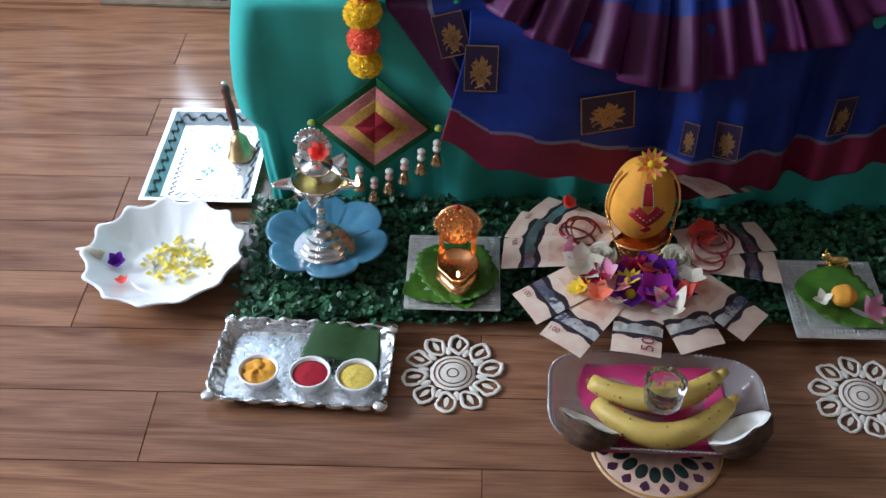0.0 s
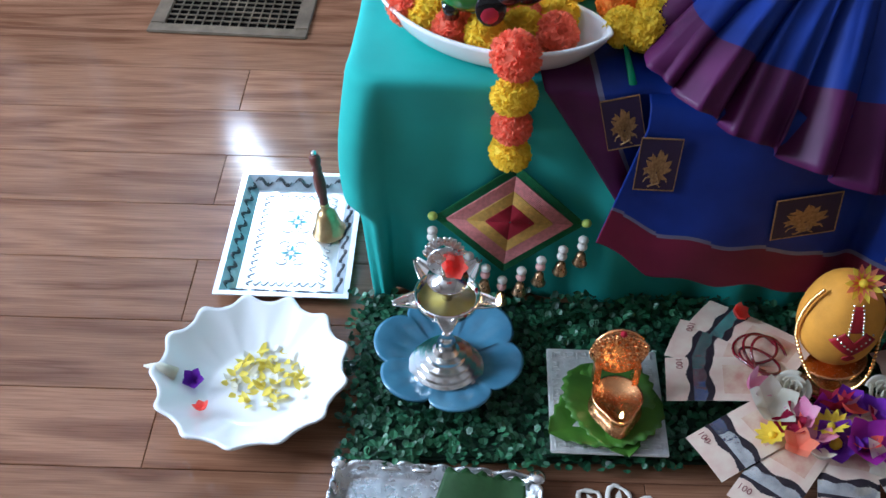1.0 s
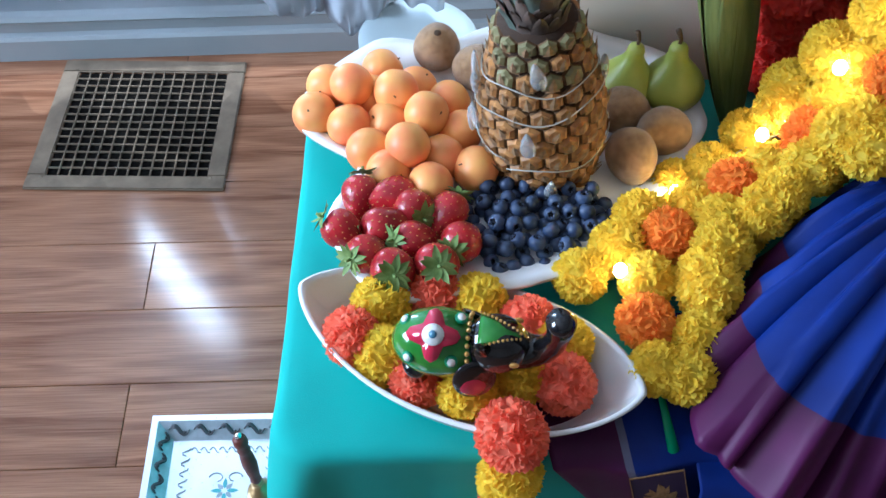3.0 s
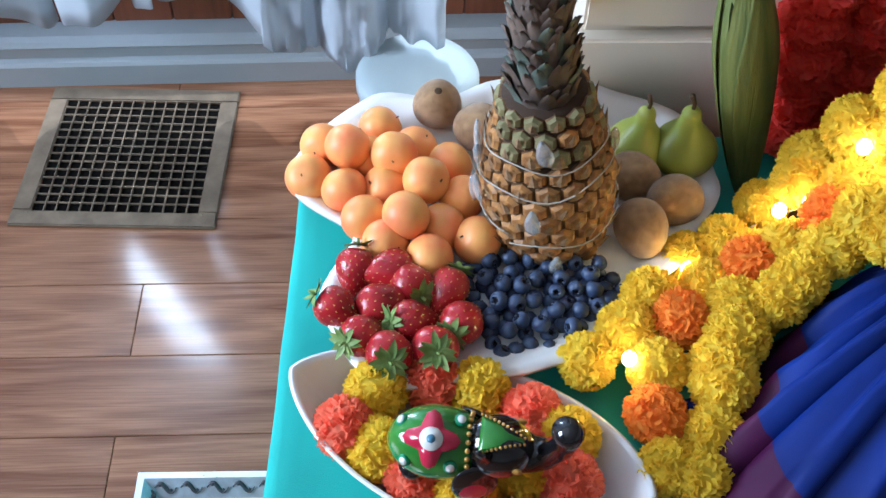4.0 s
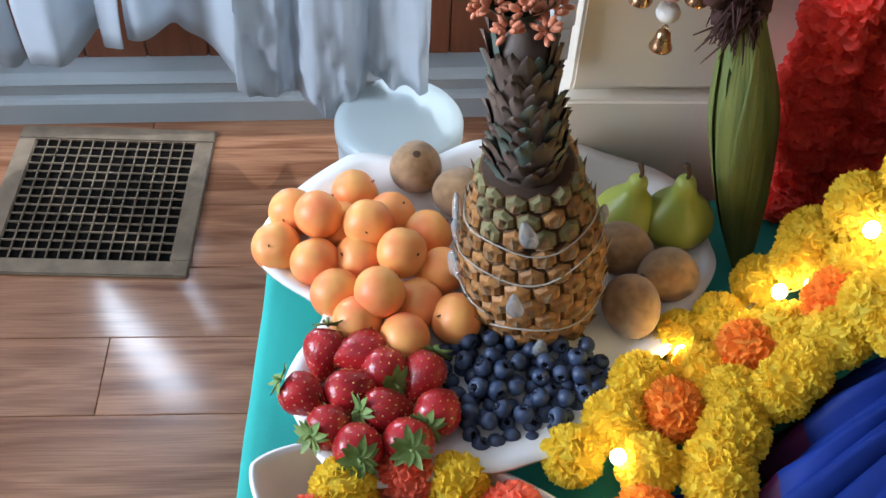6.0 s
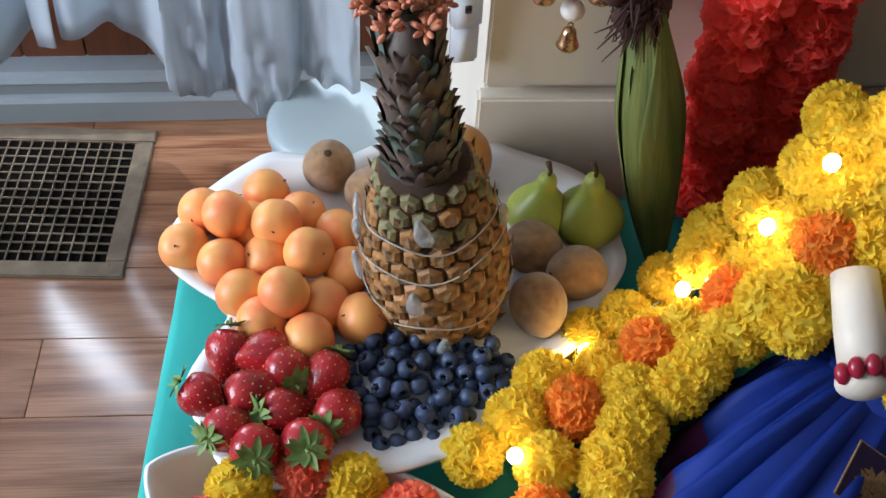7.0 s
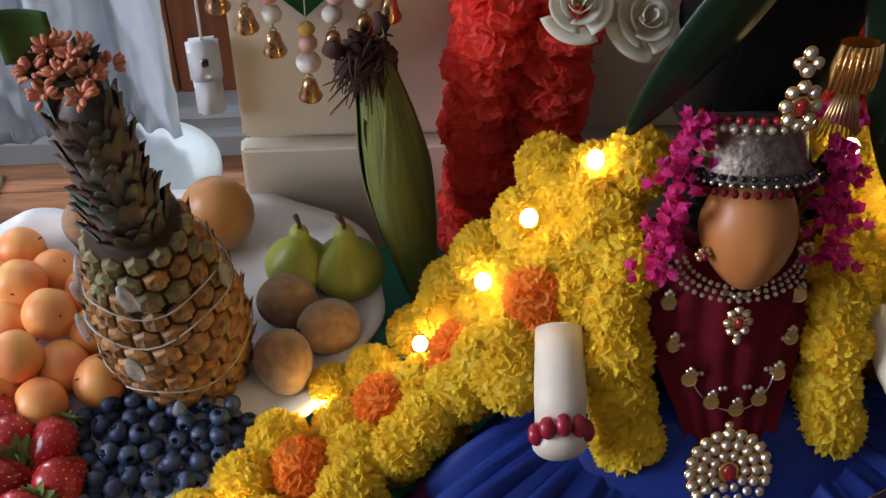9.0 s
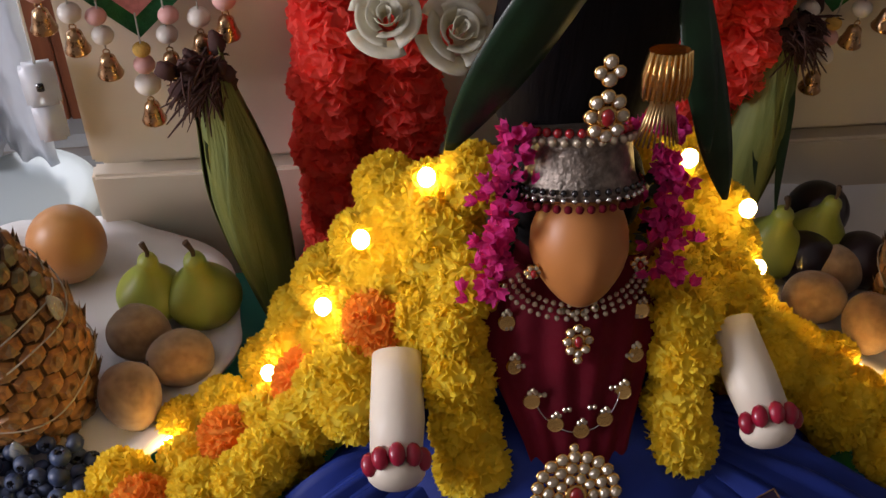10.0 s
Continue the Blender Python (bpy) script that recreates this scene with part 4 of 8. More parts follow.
# ---- pineapple ----
def pineapple(x, y, dark=False):
    p = thing("pineapple", pose(x, y, ZP - 0.002, -2, -7, 0), "whole pineapple wound with fairy light wire, coral buds in its crown", "pineapple", "pineapples on the platters")
    H = 0.176
    def rad(t):
        return 0.0575 * (0.80 + 0.20 * math.sin(math.pi * min(1, t / 0.35) / 2)) * (1 - 0.36 * smooth01((t - 0.45) / 0.60))
    bm = bmesh.new()
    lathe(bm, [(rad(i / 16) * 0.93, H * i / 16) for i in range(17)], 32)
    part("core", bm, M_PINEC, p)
    # one eye: a low six-sided pillow with a dry bract
    def eye_mesh(bm):
        rings = []
        for r, z in ((1.0, -0.30), (0.90, 0.06), (0.64, 0.36), (0.24, 0.42)):
            rings.append([bm.verts.new((r * 0.0100 * math.cos(math.pi / 3 * k + math.pi / 6) * 0.98, r * 0.0088 * math.sin(math.pi / 3 * k + math.pi / 6), z * 0.0095)) for k in range(6)])
        for a, b in zip(rings, rings[1:]):
            for k in range(6):
                bm.faces.new((a[k], a[(k + 1) % 6], b[(k + 1) % 6], b[k])).material_index = 1 if a is rings[0] or (a is rings[1] and k in (3, 4)) else 0
        bm.faces.new(rings[-1]).material_index = 2
    def bract_mesh(bm):
        v = [bm.verts.new(q) for q in ((-0.0058, -0.0062, 0.0012), (0.0058, -0.0062, 0.0012), (0.0026, 0.0002, 0.0046), (0.0, 0.0050, 0.0052), (-0.0026, 0.0002, 0.0046), (0, -0.005, 0.0044))]
        v[3].co = (0.0, 0.0072, 0.0078)
        bm.faces.new((v[0], v[5], v[4])), bm.faces.new((v[5], v[1], v[2])), bm.faces.new((v[5], v[2], v[3], v[4]))
    E1, E2, BR = fruit_mesh("eye", eye_mesh, [M_PINE, M_PINEE, M_PINED]), fruit_mesh("eye", eye_mesh, [M_PINEG, M_PINEE, M_PINED]), fruit_mesh("bract", bract_mesh, [M_PINED])
    for me in (E1, E2, BR):
        for f in me.polygons:
            f.use_smooth = False
    rnd = random.Random(9)
    rows = 11
    for j in range(rows):
        t = (j + 0.5) / rows
        n = 15 if j < 8 else 13
        for k in range(n):
            a = 2 * math.pi * (k + 0.5 * (j % 2)) / n
            r = rad(t)
            slope = math.atan2(rad(t + 0.03) - rad(t - 0.03), 0.06 * H)
            s = r * 2 * math.pi / n / 0.0182
            m = Matrix.Rotation(a, 4, "Z") @ Matrix.Translation((r * 0.965, 0, H * t)) @ Matrix.Rotation(math.pi / 2 - slope * -1, 4, "Y") @ Matrix.Rotation(math.pi / 2, 4, "Z") @ Matrix.Diagonal((s, s * 0.98, rnd.uniform(1.0, 1.4), 1))
            green = t > 0.76 and rnd.random() < 0.2 + 2.6 * (t - 0.76)
            e = share("eye", E2 if green else E1, p, m)
            share("bract", BR, e, Matrix.Rotation(rnd.uniform(-0.3, 0.3), 4, "Z"))
    # crown of stiff leaves
    for j in range(13):
        t = j / 12
        n = 12
        for k in range(n):
            a = 2 * math.pi * (k + 0.5 * (j % 2)) / n + rnd.uniform(-0.15, 0.15)
            L = 0.029 * rnd.uniform(0.75, 1.2) * (1.0 if j < 10 else 1.2)
            r0 = 0.0265 * (1 - 0.22 * t)
            bm = bmesh.new()
            rows2 = []
            tilt = radians(82 + 4 * t + rnd.uniform(-8, 6))
            for i in range(6):
                q = i / 5
                w = 0.0098 * (1 - q) ** 0.62 + 0.0002
                lean = tilt - 0.5 * q * (1 - 0.6 * t)
                xr = r0 + L * q * math.cos(tilt) + 0.004 * q * q * (1 - 0.5 * t)
                zr = H - 0.006 + 0.094 * t + L * q * math.sin(tilt) - 0.004 * q * q
                rows2.append([bm.verts.new((xr - 0.003, -w, zr)), bm.verts.new((xr, 0, zr)), bm.verts.new((xr - 0.003, w, zr))])
            for a0, b0 in zip(rows2, rows2[1:]):
                for q in (0, 1):
                    bm.faces.new((a0[q], a0[q + 1], b0[q + 1], b0[q]))
            part("crown_leaf", bm, M_CROWNG if (rnd.random() < 0.16) else M_CROWN, p, m=Matrix.Rotation(a, 4, "Z"))
    bm = bmesh.new()
    lathe(bm, [(0.026, H - 0.01), (0.024, H + 0.04), (0.016, H + 0.11), (0.004, H + 0.125)], 16)
    part("crown_core", bm, M_CROWN, p)
    # coral bud clusters and a cut leaf in the crown
    def bud(bm):
        ball(bm, Matrix.Diagonal((0.0021, 0.0021, 0.0044, 1)), 10, 8)
    BUD = fruit_mesh("bud", bud, [M_CORALB])
    top = H + 0.132
    for c in range(11):
        a = c * 2.4
        rr = 0.030 * math.sqrt((c + 0.4) / 11)
        cx, cy, cz = rr * math.cos(a), rr * math.sin(a), top + 0.020 - 0.6 * rr + rnd.uniform(-0.006, 0.006)
        for b in range(15):
            d = Vector((rnd.uniform(-1, 1), rnd.uniform(-1, 1), rnd.uniform(-0.3, 1))).normalized()
            q = Vector((cx, cy, cz)) + d * 0.0078
            share("bud", BUD, p, Matrix.Translation(q) @ d.to_track_quat("Z", "Y").to_matrix().to_4x4())
    for c in range(14):
        bm = bmesh.new()
        leaf_blade(bm, Matrix.Translation((0, 0, top - 0.006)) @ Matrix.Rotation(c * 2.4, 4, "Z") @ Matrix.Rotation(-0.5, 4, "Y"), 0.034, 0.020, 0.008, 0.3)
        part("sprig_leaf", bm, M_DKLEAF, p)
    bm = bmesh.new()
    sheet(bm, lambda u, v: (-0.040 + 0.034 * u + 0.004 * v, 0.012 + 0.004 * math.sin(u * 3), top + 0.008 + 0.040 * v - 0.006 * u), 6, 6, thick=0.0006)
    part("cut_leaf", bm, M_LEAF, p, "square-cut green leaf")
    # fairy light wire with leaf-shaped plastic covers
    bm = bmesh.new()
    for turns, z0, z1, ph in ((1.0, 0.135, 0.128, 0.3), (1.0, 0.095, 0.118, 1.8), (1.0, 0.045, 0.062, 4.0)):
        tube(bm, [((rad((z0 + (z1 - z0) * i / 40) / H) + 0.0045) * math.cos(ph + 6.283 * i / 40), (rad((z0 + (z1 - z0) * i / 40) / H) + 0.0045) * math.sin(ph + 6.283 * i / 40),
                   z0 + (z1 - z0) * i / 40 + 0.004 * math.sin(i * 0.6)) for i in range(41)], 0.0007, 6)
    part("wire", bm, M_WIRE, p)
    for deg, z, rl in ((-98, 0.150, 10), (-108, 0.085, 0), (-92, 0.022, -8), (-14, 0.125, 12), (185, 0.118, -20), (196, 0.090, 10), (172, 0.125, 30), (178, 0.070, 0)):
        a = radians(deg)
        r = rad(z / H) + 0.0085
        m = Matrix.Translation((r * math.cos(a), r * math.sin(a), z)) @ Matrix.Rotation(a, 4, "Z") @ Matrix.Rotation(radians(rl), 4, "X") @ Matrix.Diagonal((0.0038, 0.0068, 0.0145, 1))
        bm = bmesh.new()
        ball(bm, m, 10, 8, bump=lambda c: Vector((c.x, c.y * (1 - 0.45 * c.z), c.z)))
        part("light_cover", bm, M_PLASTIC, p, "clear leaf-shaped light cover")
    return p


PINE = pineapple(-0.047, 1.638)
copy_thing(PINE, pose(2 * CX + 0.047, 1.638, ZP - 0.002, -2, 2, 70))

# ---- doll, its dress and ornaments ----
M_NAIL = mat("red_lacquer_tips", (0.30, 0.008, 0.03), rough=0.35, coat=0.4)


def doll():
    """One plain figure: head, neck, body, two arms."""
    bm = bmesh.new()
    def face(c):
        k = 1.0
        if c.z < 0:
            k = 1 - 0.30 * (-c.z) ** 1.5
        nose = 0.10 * math.exp(-((c.x) / 0.16) ** 2 - ((c.z + 0.12) / 0.22) ** 2) if c.y < 0 else 0
        return Vector((c.x * k, c.y * (1 + nose), c.z))
    ball(bm, at(CX - 0.004, 1.535, 0.692, 0.031, 0.032, 0.042, -22, 0, 0), 32, 24, 0, face)
    tube(bm, [(CX, 1.54, 0.62), (CX, 1.54, 0.665)], 0.016, 16, 0)
    ball(bm, at(CX, 1.580, 0.585, 0.062, 0.040, 0.085), 24, 16, 3)
    ball(bm, at(CX, 1.50, 0.49, 0.15, 0.09, 0.07), 24, 16, 2)
    for s in (-1, 1):
        pts = [(CX + s * 0.117, 1.530, 0.602), (CX + s * 0.119, 1.512, 0.596), (CX + s * 0.122, 1.487, 0.588), (CX + s * 0.126, 1.462, 0.580)]
        tube(bm, pts, [0.0165, 0.0172, 0.0180, 0.0165], 20, 1)
        ball(bm, at(CX + s * 0.126, 1.458, 0.574, 0.0190, 0.0125, 0.0165, 25, 0, 0), 20, 12, 1)
        for k in range(5):
            b = radians(-72 + 36 * k)
            ball(bm, at(CX + s * 0.126 + 0.0180 * math.sin(b), 1.4600 - 0.002 * math.cos(b), 0.579 + 0.0165 * math.cos(b), 0.0056, 0.0078, 0.0050, 30, 0, 0), 12, 8, 4)
    d = part("doll", bm, [M_SKIN, M_ARM, M_SBLUE, M_REDCL, M_NAIL])
    tagged(d, "seated festival doll with a painted face and cream arms", "doll")
doll()

# velvet blouse cloth down the front
def chest(x, z):
    """Depth of the chest's front at x from the middle and height z."""
    v = min(1.0, max(0.0, (0.672 - z) / 0.138))
    return 1.530 - 0.085 * v ** 1.5 + 7.0 * x * x


bm = bmesh.new()
def blouse(u, v):
    w = 0.062 - 0.032 * smooth01((v - 0.35) / 0.65)
    a = (u - 0.5) * 2
    z = 0.672 - 0.138 * v
    y = chest(a * w, z) + 0.0018 * math.sin(a * 16 + v * 3)
    return (CX + a * w, y, z)
sheet(bm, blouse, 40, 24, thick=0.0012)
tagged(part("velvet_cloth", bm, M_REDCL), "dark red velvet cloth on the chest of the doll", "cloth")

def hair():
    bm = bmesh.new()
    def lock(c):
        return c * (1 + 0.03 * math.sin(c.x * 14) * math.sin(c.z * 9))
    ball(bm, at(CX, 1.575, 0.700, 0.047, 0.036, 0.050), 28, 18, 0, lock)
    ball(bm, at(CX + 0.002, 1.605, 0.80, 0.058, 0.034, 0.105), 32, 22, 0, lock)
    tagged(part("hair", bm, M_HAIR), "tall black hair piece behind the head of the doll", "hair")
hair()

def headband():
    t = thing("head_ornament", pose(CX - 0.004, 1.552, 0.722, -32, 0, 0), "silver and red bead crown band on the doll", "crown")
    bm = bmesh.new()
    lathe(bm, [(0.0345, 0.0), (0.037, 0.004), (0.0335, 0.012), (0.032, 0.030), (0.034, 0.036), (0.030, 0.040), (0.0005, 0.041)], 40, close=False)
    sheetless = bm
    part("band", sheetless, M_BANDS, t, "embossed silver band")
    for row, (r, z, n, k, mt, nm) in enumerate(((0.0365, -0.004, 34, 0.0026, M_REDCL, "red_bead"), (0.0380, 0.006, 36, 0.0022, M_BLACKP, "black_bead"), (0.0350, 0.0350, 30, 0.0028, M_JEWEL, "stone"), (0.0320, 0.0400, 28, 0.0030, M_RUBY, "red_bead"), (0.0382, 0.0015, 36, 0.0018, M_SILV, "silver_bead"))):
        bm = bmesh.new()
        ball(bm, Matrix.Diagonal((k, k, k, 1)), 8, 6)
        for f in bm.faces:
            f.smooth = True
        me = bpy.data.meshes.new(nm)
        bm.to_mesh(me)
        bm.free()
        me.materials.append(mt)
        for i in range(n):
            a = 2 * math.pi * i / n
            if math.sin(a) < 0.5:
                share(nm, me, t, Matrix.Translation((r * math.cos(a), r * math.sin(a), z)))
headband()

def stone_mesh():
    bm = bmesh.new()
    rings = lathe(bm, [(1.0, 0.0), (1.0, 0.3), (0.62, 0.75), (0.3, 0.85)], 8)
    me = bpy.data.meshes.new("stone")
    bm.to_mesh(me)
    bm.free()
    me.materials.append(M_JEWEL)
    return me
STONE = stone_mesh()

def jewel(name, m, spots, centre, back, label, category):
    """A brooch: stones on a gold back, a red stone in the middle. spots: (x, z, size)."""
    t = thing(name, m, label, category)
    bm = bmesh.new()
    for x, z, s in spots + [(0, 0, centre)]:
        lathe(bm, [(s * 1.25, -0.0012), (s * 1.25, 0.0004), (s * 1.0, 0.0010)], 10, Matrix.Translation((x, 0, z)) @ Matrix.Rotation(math.pi / 2, 4, "X"))
    part("setting", bm, M_GOLD, t, "gold setting")
    for x, z, s in spots:
        share("stone", STONE, t, Matrix.Translation((x, -0.0004, z)) @ Matrix.Rotation(math.pi / 2, 4, "X") @ Matrix.Diagonal((s, s, s, 1)))
    bm = bmesh.new()
    ball(bm, at(0, -0.002, 0, centre * 0.75, 0.003, centre), 14, 10)
    part("red_stone", bm, M_RUBY, t, "dark red centre stone")
    return t

spots = []
for r, n, s in ((0.0120, 10, 0.0034), (0.0195, 15, 0.0038), (0.0272, 20, 0.0038)):
    spots += [(r * math.cos(6.2832 * i / n), r * math.sin(6.2832 * i / n), s) for i in range(n)]
spots += [(0, 0.0335, 0.0028)]
jewel("brooch", pose(0.338, 1.442, 0.545, -38, 0, 0), spots, 0.0065, 0.03, "large round gold brooch with white stones and a red centre", "brooch")
fl = [(0.0085 * math.cos(6.2832 * i / 8), 0.0110 * math.sin(6.2832 * i / 8), 0.0034) for i in range(8)]
jewel("hair_jewel", pose(0.333, 1.515, 0.812, -18, 0, 0), fl + [(0, 0.0205, 0.0036), (-0.005, 0.0245, 0.0030), (0.005, 0.0245, 0.0030), (0, 0.0300, 0.0034)], 0.0050, 0.01, "white stone hair jewel with a red centre", "jewel")
jewel("pendant", pose(0.344, 1.509, 0.626, -28, 0, 0), [(0.0072 * math.cos(6.2832 * i / 8), 0.0090 * math.sin(6.2832 * i / 8), 0.0028) for i in range(8)] + [(0.0045 * (i - 1.5) * 1.6, 0.018 + 0.003 * abs(i - 1.5), 0.0026) for i in range(4)] + [(0, -0.014, 0.0026)], 0.0040, 0.01, "white stone pendant with a red centre", "pendant")
for s in (-1, 1):
    jewel("earring", pose(CX - 0.002 + s * 0.034, 1.520, 0.686, -10, 0, 0), [(0.0038 * math.cos(6.2832 * i / 6), 0.0038 * math.sin(6.2832 * i / 6), 0.0017) for i in range(6)], 0.0028, 0.005, "small round stone earring", "earring")

def necklaces():
    t = thing("coin_necklace", Matrix(), "gold coin necklace with small white beads", "necklace")
    bm = bmesh.new()
    lathe(bm, [(0.0001, 0.0010), (0.0050, 0.0010), (0.0056, 0.0013), (0.0058, 0.0), (0.0001, -0.0002)], 20)
    me = bpy.data.meshes.new("coin")
    bmesh.ops.recalc_face_normals(bm, faces=bm.faces)
    bm.to_mesh(me)
    bm.free()
    me.materials.append(M_GOLD)
    bmb = bmesh.new()
    ball(bmb, Matrix.Diagonal((0.0019, 0.0019, 0.0019, 1)), 8, 6)
    mb = bpy.data.meshes.new("bead")
    bmb.to_mesh(mb)
    bmb.free()
    mb.materials.append(M_JEWEL)
    for i in range(9):
        a = math.pi * (0.02 + 0.96 * i / 8)
        x, z = CX - 0.046 * math.cos(a), 0.638 - 0.064 * math.sin(a) ** 0.8
        y = chest(x - CX, z) - 0.005
        share("coin", me, t, Matrix.Translation((x, y, z)) @ Euler((radians(62), 0, frnd.uniform(-0.3, 0.3))).to_matrix().to_4x4())
        for q in ((-0.002, 0.0072), (0.002, 0.0072), (0, 0.0100)):
            share("bead", mb, t, Matrix.Translation((x + q[0], y + 0.001, z + q[1])))
        if i < 8:
            a2 = math.pi * (0.02 + 0.96 * (i + 0.5) / 8)
            for dx in (-0.0016, 0.0016):
                share("bead", mb, t, Matrix.Translation((CX - 0.046 * math.cos(a2) + dx, chest(0.046 * math.cos(a2), 0.648 - 0.064 * math.sin(a2) ** 0.8) - 0.004, 0.648 - 0.064 * math.sin(a2) ** 0.8)))
    t2 = thing("choker", Matrix(), "wide silver choker of small beads round the neck of the doll", "necklace")
    for r in range(3):
        for i in range(22):
            a = math.pi * (0.04 + 0.92 * i / 21)
            bm = None
            share("bead", mb, t2, Matrix.Translation((CX - (0.040 + 0.004 * r) * math.cos(a), 1.538 - (0.020 + 0.002 * r) * math.sin(a), 0.668 - 0.0045 * r - 0.016 * math.sin(a))))
    t3 = thing("thread_chain", Matrix(), "thin silver chain hanging below the coin necklace", "chain")
    bm = bmesh.new()
    tube(bm, [(CX - 0.03 * math.cos(math.pi * i / 20), chest(0.03 * math.cos(math.pi * i / 20), 0.592 - 0.020 * math.sin(math.pi * i / 20)) - 0.004, 0.592 - 0.020 * math.sin(math.pi * i / 20)) for i in range(21)], 0.0005, 6)
    part("chain", bm, M_SILV, t3)
necklaces()

def gold_comb():
    t = thing("gold_comb", pose(0.376, 1.548, 0.812, -10, 0, 0), "gold filigree hair comb beside the hair", "comb")
    bm = bmesh.new()
    lathe(bm, [(0.013, -0.014), (0.0145, 0.0), (0.012, 0.014)], 24, Matrix.Diagonal((1, 0.6, 1, 1)), close=False)
    part("cup", bm, M_GOLD, t)
    for k in range(9):
        bm = bmesh.new()
        a = radians(-150 + 120 * k / 8)
        tube(bm, [(0.0145 * math.cos(a), 0.0095 * math.sin(a), -0.014), (0.0150 * math.cos(a), 0.0105 * math.sin(a), 0.0), (0.0128 * math.cos(a), 0.0085 * math.sin(a), 0.015)], 0.0008, 6)
        part("rib", bm, M_GOLD, t)
    for k in range(11):
        bm = bmesh.new()
        a = radians(-160 + 140 * k / 10)
        tube(bm, [(0.006 * math.cos(a), 0.004 * math.sin(a), -0.016), (0.014 * math.cos(a), 0.008 * math.sin(a), -0.044)], [0.0012, 0.0006], 6)
        part("fringe", bm, M_BRASS, t)
gold_comb()

def pink_sprays():
    def bit(bm):
        for k in range(5):
            a = k * 1.2566
            leaf_blade(bm, Matrix.Rotation(a, 4, "Z") @ Matrix.Rotation(-0.8, 4, "Y"), 0.0090, 0.0058, 0.002, 0.3, 3)
    FL = fruit_mesh("floret", bit, [M_PINKF])
    rnd = random.Random(31)
    for s in (-1, 1):
        t = thing("pink_flower_spray", Matrix(), "bright pink blossom spray beside the head of the doll", "flowers", "flower sprays of the doll")
        for k in range(110):
            v = rnd.random()
            x = CX - 0.002 + s * (0.060 - 0.015 * v) + rnd.gauss(0, 0.0062)
            z = 0.662 + 0.108 * v
            y = 1.524 + 0.034 * v + rnd.gauss(0, 0.006)
            share("floret", FL, t, Matrix.Translation((x, y, z)) @ Euler((rnd.uniform(0.3, 2.2), rnd.uniform(-0.6, 0.6), rnd.uniform(0, 6))).to_matrix().to_4x4())
        bm = bmesh.new()
        for k in range(16):
            leaf_blade(bm, Matrix.Translation((CX + s * 0.040, 1.550, 0.675 + 0.004 * k)) @ Euler((rnd.uniform(-1, 1), rnd.uniform(-1, 1), 1.57 - s * 1.2 + rnd.uniform(-1, 1))).to_matrix().to_4x4(), 0.022, 0.010, 0.004, 0.2)
        part("leaf", bm, M_DKLEAF, t, "dark green leaves")
pink_sprays()

def rose(x, y, z, R, rx, ry):
    r = thing("white_rose", pose(x, y, z, rx, ry, 0), "cream white artificial rose above the doll", "rose", "roses above the doll")
    for k in range(11):
        a, q0 = k * 2.3, R * (0.14 + 0.078 * k)
        bm = bmesh.new()
        def fn(u, v, a=a, q0=q0, k=k):
            b = a + (u - 0.5) * (2.7 - 0.10 * k)
            q = q0 * (0.60 + 0.50 * v) + R * 0.10 * v ** 4 * (k / 10)
            return (q * math.cos(b), q * math.sin(b), R * (0.75 - 0.035 * k) * v - R * 0.16 * v ** 4 * (k / 10) + R * 0.05 * math.sin(u * 3.14))
        sheet(bm, fn, 10, 6, thick=0.0005)
        part("petal", bm, M_WHITEF, r)
rose(0.229, 1.612, 0.810, 0.022, 35, -10)
rose(0.269, 1.610, 0.800, 0.024, 38, 8)
rose(0.248, 1.640, 0.838, 0.024, 30, 0)
rose(0.298, 1.630, 0.836, 0.022, 25, 15)

def strap_leaf(pts, w, label):
    bm = bmesh.new()
    P = [Vector(p) for p in pts]
    def fn(u, v):
        f = u * (len(P) - 1)
        i = min(int(f), len(P) - 2)
        c = P[i].lerp(P[i + 1], f - i)
        ww = w * math.sin(math.pi * (0.12 + 0.86 * u)) ** 0.7
        return (c.x + (v - 0.5) * ww, c.y + 0.15 * ww * abs(v - 0.5), c.z - 0.08 * ww * (v - 0.5))
    sheet(bm, fn, 20, 6, thick=0.0006)
    tagged(part("long_leaf", bm, M_DKLEAF), label, "leaf", "long leaves beside the doll")
strap_leaf([(0.345, 1.575, 0.910), (0.314, 1.566, 0.857), (0.285, 1.564, 0.800), (0.262, 1.570, 0.745)], 0.041, "long dark green strap leaf behind the doll")
strap_leaf([(0.395, 1.60, 0.86), (0.410, 1.575, 0.80), (0.428, 1.560, 0.74), (0.442, 1.555, 0.700)], 0.026, "long dark green strap leaf beside the gold comb")
strap_leaf([(0.40, 1.60, 0.85), (0.405, 1.565, 0.80), (0.418, 1.552, 0.745)], 0.022, "long dark green strap leaf beside the gold comb")

# ---- saree ----
def along(points, u):
    """A smooth way through points, u from 0 to 1."""
    f = u * (len(points) - 1)
    i = min(int(f), len(points) - 2)
    t = f - i
    p0, p1, p2, p3 = (Vector(points[min(max(j, 0), len(points) - 1)]) for j in (i - 1, i, i + 1, i + 2))
    return 0.5 * (2 * p1 + (p2 - p0) * t + (2 * p0 - 5 * p1 + 4 * p2 - p3) * t * t + (3 * p1 - p0 - 3 * p2 + p3) * t * t * t)


